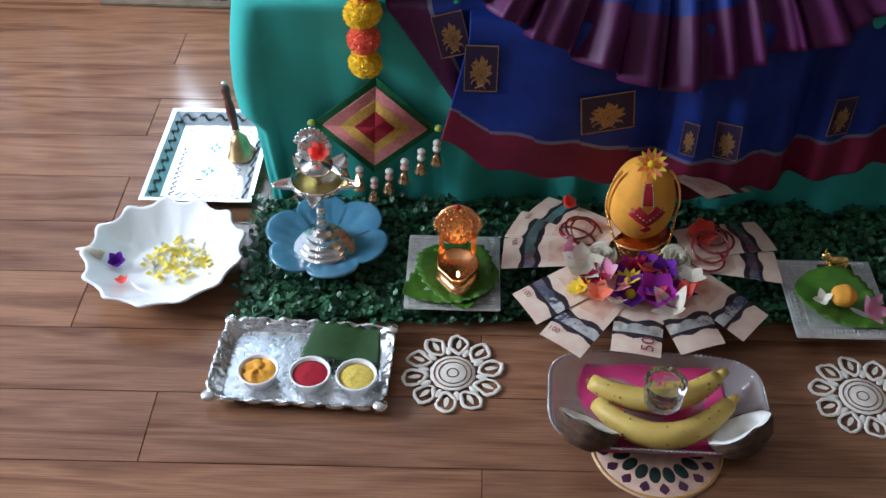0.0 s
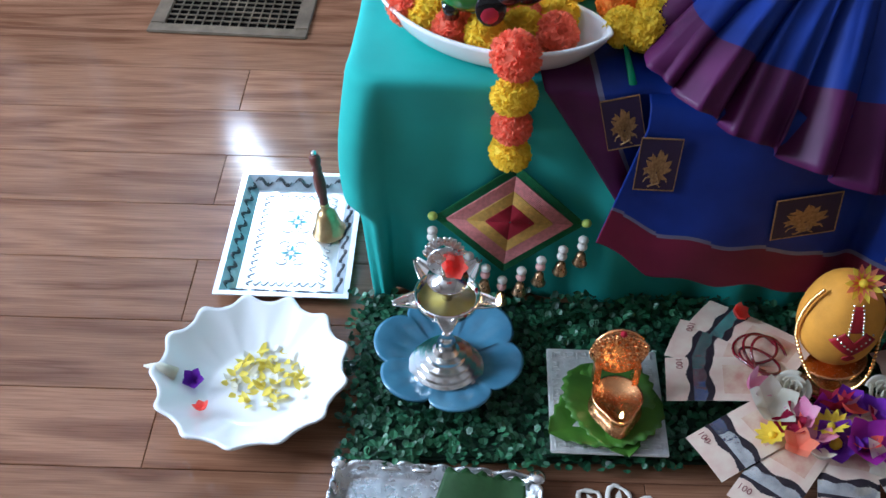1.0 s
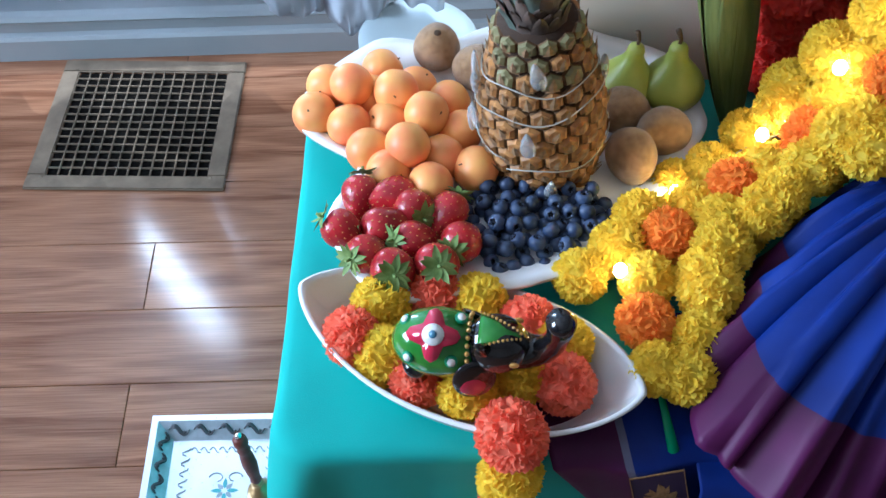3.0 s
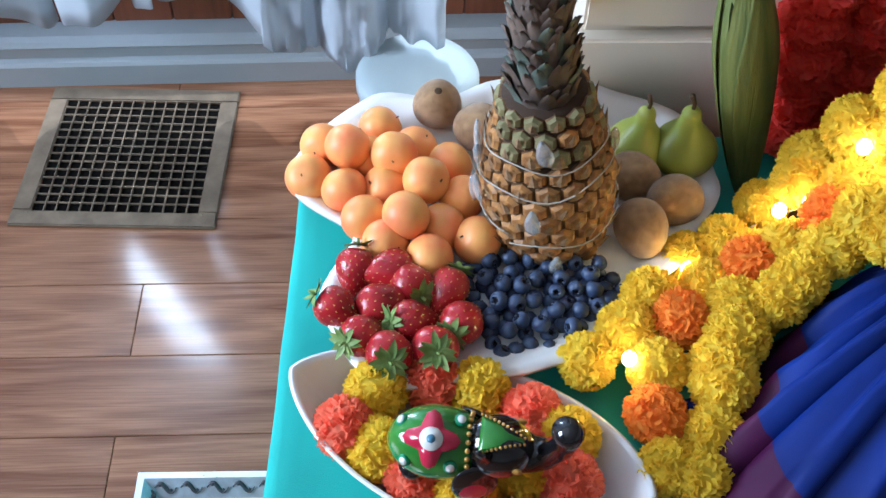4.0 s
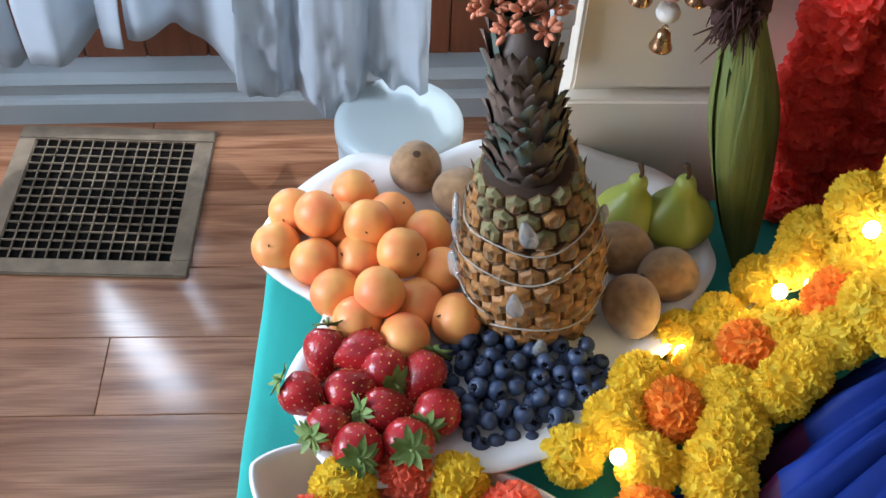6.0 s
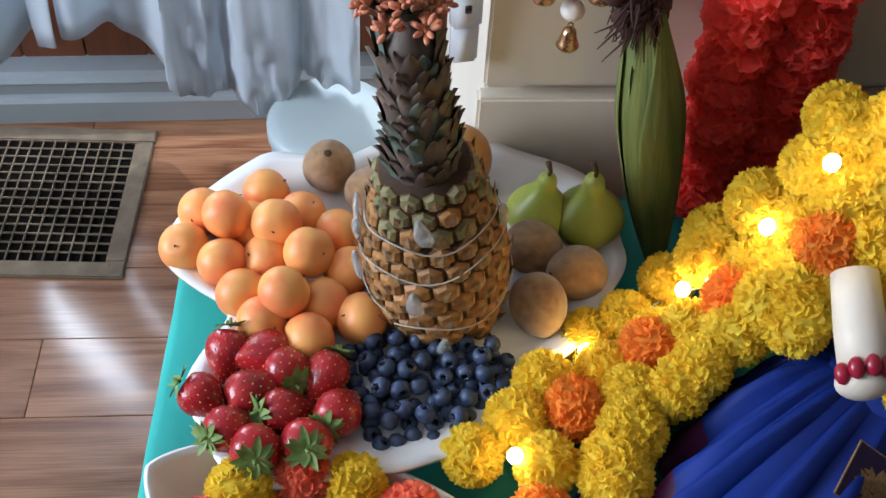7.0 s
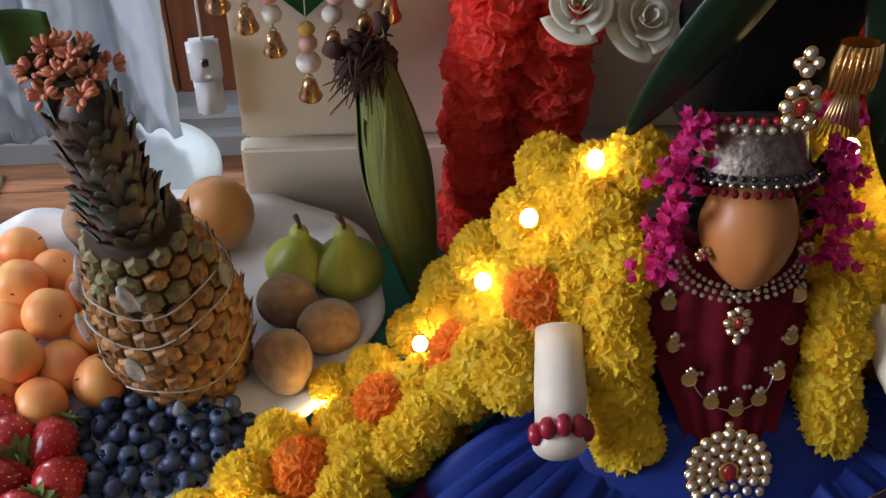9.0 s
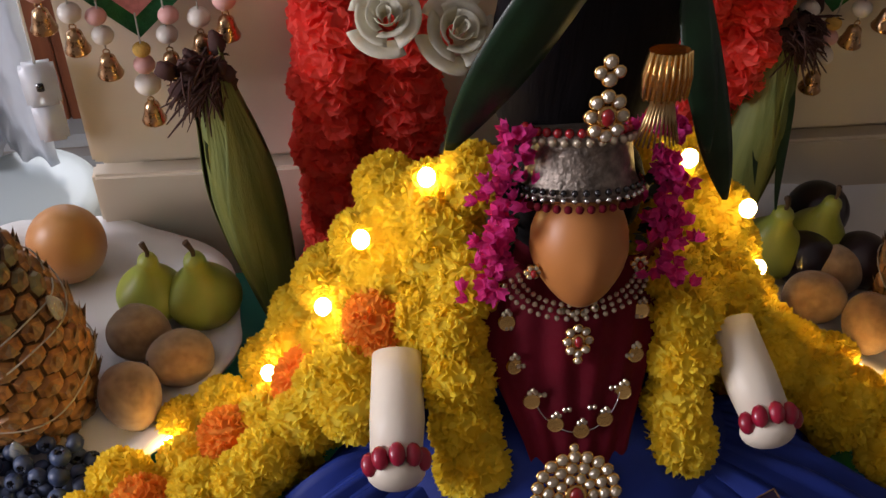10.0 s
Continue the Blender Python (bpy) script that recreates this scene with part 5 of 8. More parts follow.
HEM = [(0.165, 1.545, 0.436), (0.085, 1.440, 0.440), (0.040, 1.372, 0.442), (0.052, 1.300, 0.430), (0.120, 1.268, 0.396), (0.220, 1.252, 0.352), (0.320, 1.252, 0.316),
       (0.410, 1.256, 0.340), (0.470, 1.262, 0.372), (0.550, 1.264, 0.384), (0.620, 1.300, 0.424), (0.650, 1.372, 0.442), (0.605, 1.440, 0.440), (0.525, 1.545, 0.436)]


def pleat(x):
    """A fold with a sharp crest and a round valley."""
    return 1 - 2 * abs(math.sin(x)) ** 0.7


def skirt():
    def fn(u, v):
        a = math.pi * (1.0 + u)
        top = Vector((CX + 0.115 * math.cos(a), 1.515 + 0.055 * math.sin(a), 0.530))
        hem = along(HEM, u)
        p = top.lerp(hem, v)
        p.z = top.z + (hem.z - top.z) * (0.35 * v + 0.65 * v ** 2.4) + 0.012 * math.sin(math.pi * v)
        e = 0.004
        t = along(HEM, min(1, u + e)) - along(HEM, max(0, u - e))
        t.z = 0
        t.normalize()
        n = Vector((t.y, -t.x, 0))
        w = u * 58 + 0.8 * math.sin(u * 13) + 0.5 * v
        fold = pleat(w) * 0.6 + 0.5 * pleat(w * 1.73 + 1.1 - 1.2 * v) * math.sin(u * 21 + 1)
        k = (0.15 + 0.85 * v) * min(1.0, v * 3)
        p += n * fold * 0.026 * k * v + t * 0.012 * k * math.sin(2 * w + 0.6)
        p.z += fold * 0.0200 * k * (1 - 0.3 * v) + 0.0030 * math.sin(u * 90 + 5 * v) * v * (1 - v)
        if p.y > 1.34:
            p.z = max(p.z, 0.416)
        return p
    bm = bmesh.new()
    def which(u, v):
        return 1 if v > 0.78 else 2 if v > 0.766 else 0
    sheet(bm, fn, 460, 48, which, thick=0.0014)
    s = part("saree_skirt", bm, [M_SBLUE, M_SPURP, M_SSILV])
    tagged(s, "royal blue silk saree skirt with a pleated purple border", "saree")
    return s, fn
SKIRT, skirt_fn = skirt()

FALL = [(-0.003, 0, 0.205), (0.066, 0, 0.158), (0.170, 0, 0.138), (0.270, 0, 0.118), (0.380, 0, 0.095), (0.530, 0, 0.115), (0.683, 0, 0.161), (0.80, 0, 0.20)]


def fall_hem(x):
    """Height of the lower edge of the fall at x."""
    for (x0, _, z0), (x1, _, z1) in zip(FALL, FALL[1:]):
        if x <= x1:
            return z0 + (z1 - z0) * max(0.0, x - x0) / (x1 - x0)
    return FALL[-1][2]


def drape():
    """The lower front fall of the saree over the table's edge."""
    def fn(u, v):
        xl = 0.045 - 0.048 * v
        x = xl + (0.80 - xl) * u
        hem = fall_hem(x) + 0.004 * math.sin(x * 70)
        z = 0.415 + (hem - 0.415) * v
        # two deep pleats part the fall into panels
        deep = math.exp(-((x - 0.325) / 0.020) ** 2) + 0.8 * math.exp(-((x - 0.545) / 0.018) ** 2) + 0.5 * math.exp(-((x - 0.66) / 0.02) ** 2)
        w = smooth01((x - 0.29) / 0.05)
        y = 1.292 - 0.008 * v + 0.006 * math.sin(x * 23 + 2 * v) + w * 0.006 * math.sin(x * 95) + 0.030 * deep * (0.3 + 0.7 * v)
        if v < 0.16:
            k = (0.16 - v) / 0.16
            y += 0.17 * k
            z = 0.4130 + 0.0040 * math.sin(math.pi * (1 - k)) + (hem - 0.415) * 0.06 * (1 - k)
        return (x, y, z)
    bm = bmesh.new()
    def which(u, v):
        x = 0.045 + 0.75 * u
        band = 0.066 / max(0.05, 0.415 - fall_hem(x))
        return 1 if v > 1 - band else 2 if v > 1 - band - 0.022 else 0
    sheet(bm, fn, 300, 90, which, thick=0.0014)
    d = part("saree_drape", bm, [M_SBLUE, M_SMAR, M_SSILV])
    tagged(d, "blue silk saree fall with a maroon border and gold motifs", "saree")
    bm = bmesh.new()
    def under(u, v):
        x0, x1 = -0.092 + 0.125 * v, 0.075 + 0.02 * v
        return (x0 + (x1 - x0) * u, 1.322 - 0.006 * v + 0.004 * math.sin(u * 9 + v * 4) + (0.10 * (0.10 - v) / 0.10 if v < 0.10 else 0), 0.416 - 0.200 * max(0.0, v - 0.06) + 0.004 * math.sin(u * 14) * v)
    sheet(bm, under, 24, 40, lambda u, v: 1 if 0.38 < u < 0.41 else 2 if u > 0.41 else 0, thick=0.0014)
    tagged(part("saree_end", bm, [M_SPURP, M_SSILV, M_SBLUE]), "dark purple saree end hanging over the tablecloth", "saree")
    return d, fn
DRAPE, drape_fn = drape()

def motif_mesh(seed, leafy=True):
    bm = bmesh.new()
    rnd = random.Random(seed)
    h = 0.0300
    for x0, z0, x1, z1 in ((-h, -h, h, -h + 0.0012), (-h, h - 0.0012, h, h), (-h, -h, -h + 0.0012, h), (h - 0.0012, -h, h, h)):
        block(bm, x0, -0.0006, z0, x1, 0.0006, z1)
    def petal(cx, cz, a, L, W):
        leaf_blade(bm, Matrix.Translation((cx, -0.0006, cz)) @ Matrix.Rotation(-a, 4, "Y") @ Matrix.Rotation(math.pi / 2, 4, "X"), L, W, 0.0, 0.0, 5)
    for k in range(7):
        petal(0, -0.008, radians(90 + (k - 3) * 27), 0.026 - 0.0016 * abs(k - 3), 0.0085)
    for k in range(5):
        petal(0, -0.010, radians(200 + k * 35), 0.013, 0.007)
    for k in range(6):
        petal(0.012 * math.cos(k * 1.047), -0.004 + 0.012 * math.sin(k * 1.047), k * 1.047 + 0.9, 0.011, 0.0045)
    tube(bm, [(0, -0.0004, -0.010), (0.006, -0.0004, -0.021), (-0.010, -0.0004, -0.025)], 0.0010, 5)
    for s in (-1, 1):
        tube(bm, [(s * (0.010 + 0.007 * math.cos(a)), -0.0004, -0.020 + 0.006 * math.sin(a)) for a in (0.0, 0.9, 1.8, 2.7, 3.6, 4.5)], 0.0008, 5)
    block(bm, -h + 0.001, -0.0002, -h + 0.001, h - 0.001, 0.0004, h - 0.001, mi=1)
    me = bpy.data.meshes.new("motif")
    bm.to_mesh(me)
    bm.free()
    me.materials.append(M_ZARI)
    me.materials.append(M_MOTIFB)
    return me
M_MOTIFB = mat("motif_ground", (0.022, 0.010, 0.045), rough=0.6, bump=0.3, bscale=1400)
MOTIF = motif_mesh(1)

def on_surface(fn, u, v, lift, spin, sx=1.0, sz=1.0, out=-1):
    e = 0.01
    p = Vector(fn(u, v))
    du = (Vector(fn(u + e, v)) - Vector(fn(u - e, v))).normalized()
    dv = (Vector(fn(u, v + e)) - Vector(fn(u, v - e))).normalized()
    n = du.cross(dv).normalized()
    if n.y > 0 or (abs(n.y) < 0.2 and n.z < 0):
        n = -n
    x = du
    z = n.cross(x) * -1
    if z.dot(dv) > 0:
        z = -z
    m = Matrix((x, -n, z)).transposed().to_4x4()
    return Matrix.Translation(p + n * lift) @ m @ Matrix.Rotation(radians(spin), 4, "Y") @ Matrix.Diagonal((sx, 1, sz, 1))

for x, z, spin, sx, sz in ((0.055, 0.330, -16, 0.80, 1.25), (0.243, 0.258, -14, 1.35, 1.10), (0.372, 0.212, -2, 0.40, 0.95), (0.430, 0.212, 4, 0.62, 1.05), (0.590, 0.250, 6, 0.62, 1.05), (0.715, 0.27, 8, 0.6, 1.0)):
    v = (0.415 - z) / (0.415 - fall_hem(x))
    xl = 0.045 - 0.048 * v
    share("motif", MOTIF, DRAPE, on_surface(drape_fn, (x - xl) / (0.80 - xl), v, 0.0060, spin, sx, sz), "woven gold flower motif")
share("motif", MOTIF, DRAPE, pose(0.012, 1.311, 0.372, -8, -14, 0) @ Matrix.Diagonal((0.75, 1, 1.1, 1)), "woven gold flower motif")
for u, v in ((0.30, 0.30), (0.70, 0.30)):
    share("motif", MOTIF, SKIRT, on_surface(skirt_fn, u, v, 0.008, 0, 0.9, 0.7), "woven gold flower motif")

# ---- leaf bowl with marigolds and the little elephant ----
def boat_bowl():
    b = thing("leaf_bowl", pose(-0.143, 1.420, 0.402, 0, 0, -25), "white ceramic boat-shaped bowl of marigolds", "bowl")
    def fn(u, v):
        a = u * 2 * math.pi
        cx, cy = math.cos(a), math.sin(a)
        ex = 0.152 * math.copysign(abs(cx) ** 0.92, cx)
        ey = 0.074 * math.copysign(abs(cy) ** 1.35, cy) * (1.0 + 0.06 * cx)
        k = 0.45 + 0.55 * math.sin(v * math.pi / 2) if v > 0 else 0.45
        if v < 0.3:
            k = v / 0.3 * 0.62
            z = 0.006
        else:
            t = (v - 0.3) / 0.7
            k = 0.62 + 0.38 * t ** 0.8
            z = 0.006 + (0.038 + 0.014 * cx * cx) * t ** 1.5
        return (ex * k, ey * k, z)
    bm = bmesh.new()
    sheet(bm, fn, 128, 18, thick=0.004, ring=True)
    part("dish", bm, M_WHITE, b)
    bm = bmesh.new()
    lathe(bm, [(0.05, 0.0), (0.055, 0.0), (0.052, 0.006)], 40, Matrix.Diagonal((1.4, 0.6, 1, 1)))
    part("foot", bm, M_WHITE, b)
boat_bowl()
for x, y, z, c in ((-0.237, 1.430, 0.452, 1), (-0.212, 1.462, 0.452, 0), (-0.165, 1.472, 0.447, 1), (-0.212, 1.400, 0.448, 0), (-0.183, 1.378, 0.446, 1), (-0.145, 1.362, 0.450, 0), (-0.128, 1.464, 0.446, 0),
                   (-0.104, 1.372, 0.448, 0), (-0.066, 1.362, 0.450, 1), (-0.062, 1.402, 0.448, 0), (-0.100, 1.396, 0.446, 1), (-0.088, 1.440, 0.445, 1)):
    f = thing("loose_marigold", pose(x, y, z), "coral marigold lying in a white bowl" if c else "yellow marigold lying in a white bowl", "flower", "marigolds in the bowl")
    bloom(CORALS if c else YELLOWS, f, (0, 0.004 if y > 1.41 else 0.016, -0.004), 0.94)

def elephant():
    e = thing("elephant_figurine", pose(-0.166, 1.390, 0.494, 12, -4, -12) @ Matrix.Scale(1.20, 4), "lacquered toy elephant, green body, black head, raised trunk", "figurine")
    bm = bmesh.new()
    ball(bm, at(0, 0, 0.004, 0.032, 0.0225, 0.0235), 32, 22, bump=lambda c: Vector((c.x, c.y, c.z * (1 - 0.1 * c.x))))
    part("body", bm, M_GREENP, e, "glossy green body")
    bm = bmesh.new()
    ball(bm, at(0.036, 0, 0.008, 0.022, 0.019, 0.021), 28, 18)
    part("head", bm, M_BLACKP, e, "glossy black head")
    bm = bmesh.new()
    tube(bm, [(0.048, 0, 0.004), (0.058, 0, 0.001), (0.067, 0, 0.006), (0.073, 0, 0.018), (0.076, 0, 0.032), (0.077, 0, 0.046), (0.074, 0, 0.052)], [0.014, 0.0115, 0.0092, 0.0082, 0.0080, 0.0095, 0.0075], 16)
    part("trunk", bm, M_BLACKP, e, "glossy black raised trunk")
    for s in (-1, 1):
        bm = bmesh.new()
        ball(bm, at(0.024, s * 0.0215, -0.002, 0.0145, 0.003, 0.0170, s * 18, 0, s * -20), 20, 12)
        ear = part("ear", bm, M_BLACKP, e)
        bm = bmesh.new()
        ball(bm, at(0.0235, s * 0.0238, -0.005, 0.0100, 0.0025, 0.0105, s * 18, 0, s * -20), 16, 10)
        part("ear_paint", bm, M_REDP, ear, "red painted inner ear")
        for x in (-0.016, 0.018):
            bm = bmesh.new()
            tube(bm, [(x, s * 0.012, -0.004), (x, s * 0.013, -0.021)], [0.0085, 0.0075], 14)
            part("leg", bm, M_BLACKP, e)
    def spot(p, n, r, mt, nm, star=0):
        bm = bmesh.new()
        q = Vector(n).to_track_quat("Z", "Y").to_matrix().to_4x4()
        lathe(bm, [(0.0001, 0.0012), (r, 0.0009), (r * 1.02, -0.001)], 24, Matrix.Translation(p) @ q, wob=(lambda a, i: (1 + 0.28 * math.cos(star * a), 0)) if star else None)
        part(nm, bm, mt, e)
    spot((-0.002, -0.006, 0.0270), (0, -0.25, 1), 0.0135, M_REDP, "painted_star", 4)
    spot((-0.002, -0.0062, 0.0280), (0, -0.25, 1), 0.0070, M_WHITEP, "painted_ring")
    spot((-0.002, -0.0064, 0.0288), (0, -0.25, 1), 0.0026, M_BLUEG, "painted_dot")
    for p, n in (((-0.018, -0.0165, 0.014), (-0.5, -0.8, 0.5)), ((0.010, -0.0185, 0.0165), (0.2, -0.8, 0.6)), ((0.014, 0.008, 0.0255), (0.3, 0.2, 1)), ((-0.022, 0.006, 0.0205), (-0.6, 0.2, 0.8))):
        spot(p, n, 0.0040, M_GREENT, "painted_ring")
        spot([a + 0.0007 * b for a, b in zip(p, n)], n, 0.0026, M_WHITEP, "painted_dot")
    bm = bmesh.new()
    for k in range(24):
        a = 2 * math.pi * k / 24
        ball(bm, at(0.0195, 0.0192 * math.cos(a), 0.005 + 0.0200 * math.sin(a), 0.0017), 8, 6)
    part("gold_collar", bm, M_GOLDP, e, "gold dotted collar")
    bm = bmesh.new()
    sheet(bm, lambda u, v: (0.026 + 0.026 * u, (v - 0.5) * 0.024 * (1 - 0.85 * u), 0.0295 - 0.30 * ((u - 0.35) ** 2) * 0.05 - 0.35 * (v - 0.5) ** 2 * 0.024), 10, 8, thick=0.001)
    cloth = part("forehead_cloth", bm, M_GREENP, e, "green forehead patch")
    bm = bmesh.new()
    for k in range(11):
        for s in (-1, 1):
            u = k / 10
            ball(bm, at(0.026 + 0.026 * u, s * 0.0125 * (1 - 0.85 * u), 0.0282 - 0.015 * (u - 0.35) ** 2, 0.0011), 6, 5)
    part("gold_edging", bm, M_GOLDP, cloth, "gold dotted edging")
    bm = bmesh.new()
    tube(bm, [(0.030, -0.012, 0.024), (0.026, -0.014, 0.036)], [0.005, 0.0008], 8)
    part("horn_tip", bm, M_BLACKP, e)
    for s in (-1, 1):
        bm = bmesh.new()
        ball(bm, at(0.049, s * 0.0155, 0.012, 0.0034, 0.0018, 0.0028), 12, 8)
        part("eye", bm, M_GOLDP, e)
elephant()

# ---- leafy mat and the things on it ----
def leafy_mat():
    g = thing("leafy_mat", Matrix(), "artificial boxwood leaf mat lying on the floor", "mat", kind="stuff")
    bm = bmesh.new()
    block(bm, -0.300, 1.100, 0.001, 0.80, 1.365, 0.014, 0.003)
    part("backing", bm, M_MATBASE, g, smooth=False)
    rng = np.random.RandomState(4)
    verts, faces = [], []
    shape = [(0, 0, 0), (0.32, -0.44, 0.08), (0.82, -0.40, 0.10), (1.05, 0, 0.0), (0.82, 0.40, 0.10), (0.32, 0.44, 0.08)]
    n = 0
    while n < 9500:
        x, y = rng.uniform(-0.318, 0.81), rng.uniform(1.083, 1.375)
        edge = min(x + 0.318, 1.375 - y, y - 1.083)
        clump = math.sin(x * 75 + 2 * math.sin(y * 60)) * math.sin(y * 83 + 1.5 * math.sin(x * 41))
        if edge < 0.012 and rng.rand() < 0.55 - 0.3 * clump:
            continue
        z = 0.013 + 0.019 * rng.rand() ** 0.8 * (0.75 + 0.35 * clump) * min(1, 0.45 + edge / 0.03)
        L = rng.uniform(0.0075, 0.0120)
        a, t = rng.uniform(0, 6.283), rng.uniform(-0.9, 0.35)
        ca, sa, ct, st = math.cos(a), math.sin(a), math.cos(t), math.sin(t)
        base = len(verts)
        for px, py, pz in shape:
            px, py, pz = px * L, py * L, pz * L
            qx, qz = px * ct + pz * st, -px * st + pz * ct
            verts.append((x + qx * ca - py * sa, y + qx * sa + py * ca, max(0.002, z + qz)))
        faces.append((base, base + 1, base + 2, base + 3))
        faces.append((base, base + 3, base + 4, base + 5))
        n += 1
    me = bpy.data.meshes.new("leaf_field")
    me.from_pydata(verts, [], faces)
    me.materials.append(M_BOXI)
    ob = new("leaf_field", me)
    ob.parent = g
    tagged(ob, kind="stuff")


def island_leaf():
    m = mat("boxwood_leaf", (0.035, 0.13, 0.055), rough=0.42, tint=(0.012, 0.055, 0.026), scale=20, bump=0.1)
    n, l = m.node_tree.nodes, m.node_tree.links
    p = n["Principled BSDF"]
    src = p.inputs["Base Color"].links[0].from_socket
    geo, hsv, mr = n.new("ShaderNodeNewGeometry"), n.new("ShaderNodeHueSaturation"), n.new("ShaderNodeMapRange")
    mr.inputs[3].default_value, mr.inputs[4].default_value = 0.55, 1.6
    l.new(geo.outputs["Random Per Island"], mr.inputs[0])
    l.new(mr.outputs[0], hsv.inputs["Value"]), l.new(src, hsv.inputs["Color"]), l.new(hsv.outputs[0], p.inputs["Base Color"])
    return m
M_BOXI = island_leaf()
leafy_mat()

# rectangular engraved tray with the hand bell
def engraved_tray():
    t = thing("engraved_tray", pose(-0.414, 1.496, 0.0, 0, 0, -2), "square white metal tray engraved with scrollwork", "tray")
    W, D, H = 0.096, 0.134, 0.022
    def frame_ring(bm, w0, d0, z0, w1, d1, z1, mi=0):
        a = [bm.verts.new((sx * w0, sy * d0, z0)) for sx, sy in ((-1, -1), (1, -1), (1, 1), (-1, 1))]
        b = [bm.verts.new((sx * w1, sy * d1, z1)) for sx, sy in ((-1, -1), (1, -1), (1, 1), (-1, 1))]
        for k in range(4):
            bm.faces.new((a[k], a[(k + 1) % 4], b[(k + 1) % 4], b[k])).material_index = mi
        return b
    bm = bmesh.new()
    frame_ring(bm, W - 0.028, D - 0.028, 0.0, W, D, H - 0.002)
    frame_ring(bm, W, D, H - 0.002, W, D, H)
    frame_ring(bm, W, D, H, W - 0.008, D - 0.008, H)
    frame_ring(bm, W - 0.008, D - 0.008, H, W - 0.026, D - 0.026, 0.004, 1)
    b = frame_ring(bm, W - 0.026, D - 0.026, 0.004, W - 0.027, D - 0.027, 0.0035)
    bm.faces.new(b)
    part("pan", bm, [M_SILVT, M_SLOPE], t, smooth=False)
    # dark inlaid scrolls on the sloping sides
    for side in range(4):
        L = (W - 0.018) * 2 if side % 2 == 0 else (D - 0.018) * 2
        dist = D - 0.017 if side % 2 == 0 else W - 0.017
        rot = Matrix.Rotation(side * math.pi / 2, 4, "Z")
        k = int(L / 0.0265)
        for i in range(k):
            c = -L / 2 + L * (i + 0.5) / k
            bm = bmesh.new()
            pts = []
            for q in range(15):
                s = q / 14
                off = 0.0052 * math.sin(s * 6.283)
                pts.append(rot @ Vector((c + (s - 0.5) * 0.026, -dist + off * 0.8, 0.0140 + 0.0008 - off * 0.80)))
            tube(bm, pts, [0.0009 + 0.0016 * math.sin(math.pi * q / 14) for q in range(15)], 6, flat=0.5)
            for s, sg in ((0.25, -1), (0.75, 1)):
                ball(bm, at(*(rot @ Vector((c + (s - 0.5) * 0.026, -dist - sg * 0.0020, 0.0140 + 0.0008 + sg * 0.0022))), 0.0018), 8, 6)
            part("scroll", bm, M_SILVD, t)
    # engraved figure on the floor of the tray
    z = 0.0042
    for y in (-0.030, 0.038):
        for k in range(8):
            a = k * math.pi / 4
            bm = bmesh.new()
            leaf_blade(bm, Matrix.Translation((0, y, z)) @ Matrix.Rotation(a, 4, "Z") @ Matrix.Translation((0.003, 0, 0)), 0.014 if k % 2 == 0 else 0.010, 0.0055, 0.0, 0.0)
            part("engraved_leaf", bm, M_ENGR if k % 2 else M_TEALE, t)
        for sx, sy in ((-1, -1), (1, -1), (1, 1), (-1, 1)):
            bm = bmesh.new()
            tube(bm, [(sx * (0.012 + 0.008 * math.cos(q * 0.55)), y + sy * (0.018 + 0.006 * math.sin(q * 0.55)), z) for q in range(9)], 0.0008, 5)
            part("engraved_scroll", bm, M_ENGR, t)
    for k in range(14):
        for sx in (-1, 1):
            bm = bmesh.new()
            yy = -0.092 + 0.184 * k / 13
            tube(bm, [(sx * (0.052 + 0.005 * math.sin(q)), yy + 0.0022 * q - 0.006, z) for q in range(6)], 0.0009, 5)
            part("engraved_scroll", bm, M_ENGR, t)
    for k in range(8):
        for sy in (-1, 1):
            bm = bmesh.new()
            xx = -0.040 + 0.080 * k / 7
            tube(bm, [(xx + 0.0022 * q - 0.006, sy * (0.094 + 0.004 * math.sin(q)), z) for q in range(6)], 0.0009, 5)
            part("engraved_scroll", bm, M_ENGR, t)
M_SILVT = mat("tray_silver", (0.80, 0.82, 0.84), rough=0.30, metal=0.75, var=0.06, scale=20, bump=0.1, bscale=300)
M_SLOPE = mat("tray_slope", (0.50, 0.56, 0.62), rough=0.35, metal=0.6, var=0.15, scale=80)
M_ENGR = mat("engraving_grey", (0.30, 0.33, 0.36), rough=0.5, metal=0.4)
M_TEALE = mat("engraving_teal", (0.10, 0.34, 0.36), rough=0.5)
engraved_tray()

def hand_bell():
    b = thing("hand_bell", pose(-0.361, 1.512, 0.0045, -4, -6, 0), "brass hand bell with a turned dark wood handle", "bell")
    bm = bmesh.new()
    lathe(bm, [(0.0265, 0.0), (0.0272, 0.002), (0.0245, 0.007), (0.0200, 0.016), (0.0170, 0.028), (0.0150, 0.036), (0.0105, 0.042), (0.0062, 0.045), (0.0062, 0.050), (0.0075, 0.052), (0.005, 0.056)], 40)
    part("bell_cup", bm, M_BRASS, b)
    bm = bmesh.new()
    lathe(bm, [(0.0045, 0.052), (0.0068, 0.058), (0.0060, 0.064), (0.0072, 0.072), (0.0088, 0.090), (0.0080, 0.106), (0.0058, 0.116), (0.0078, 0.119), (0.0060, 0.124), (0.0086, 0.132), (0.0078, 0.140), (0.0050, 0.144)], 28)
    part("handle", bm, M_DWOOD, b)
    bm = bmesh.new()
    lathe(bm, [(0.0042, 0.143), (0.0042, 0.149), (0.0005, 0.151)], 16)
    part("cap", bm, M_SILV, b)
hand_bell()

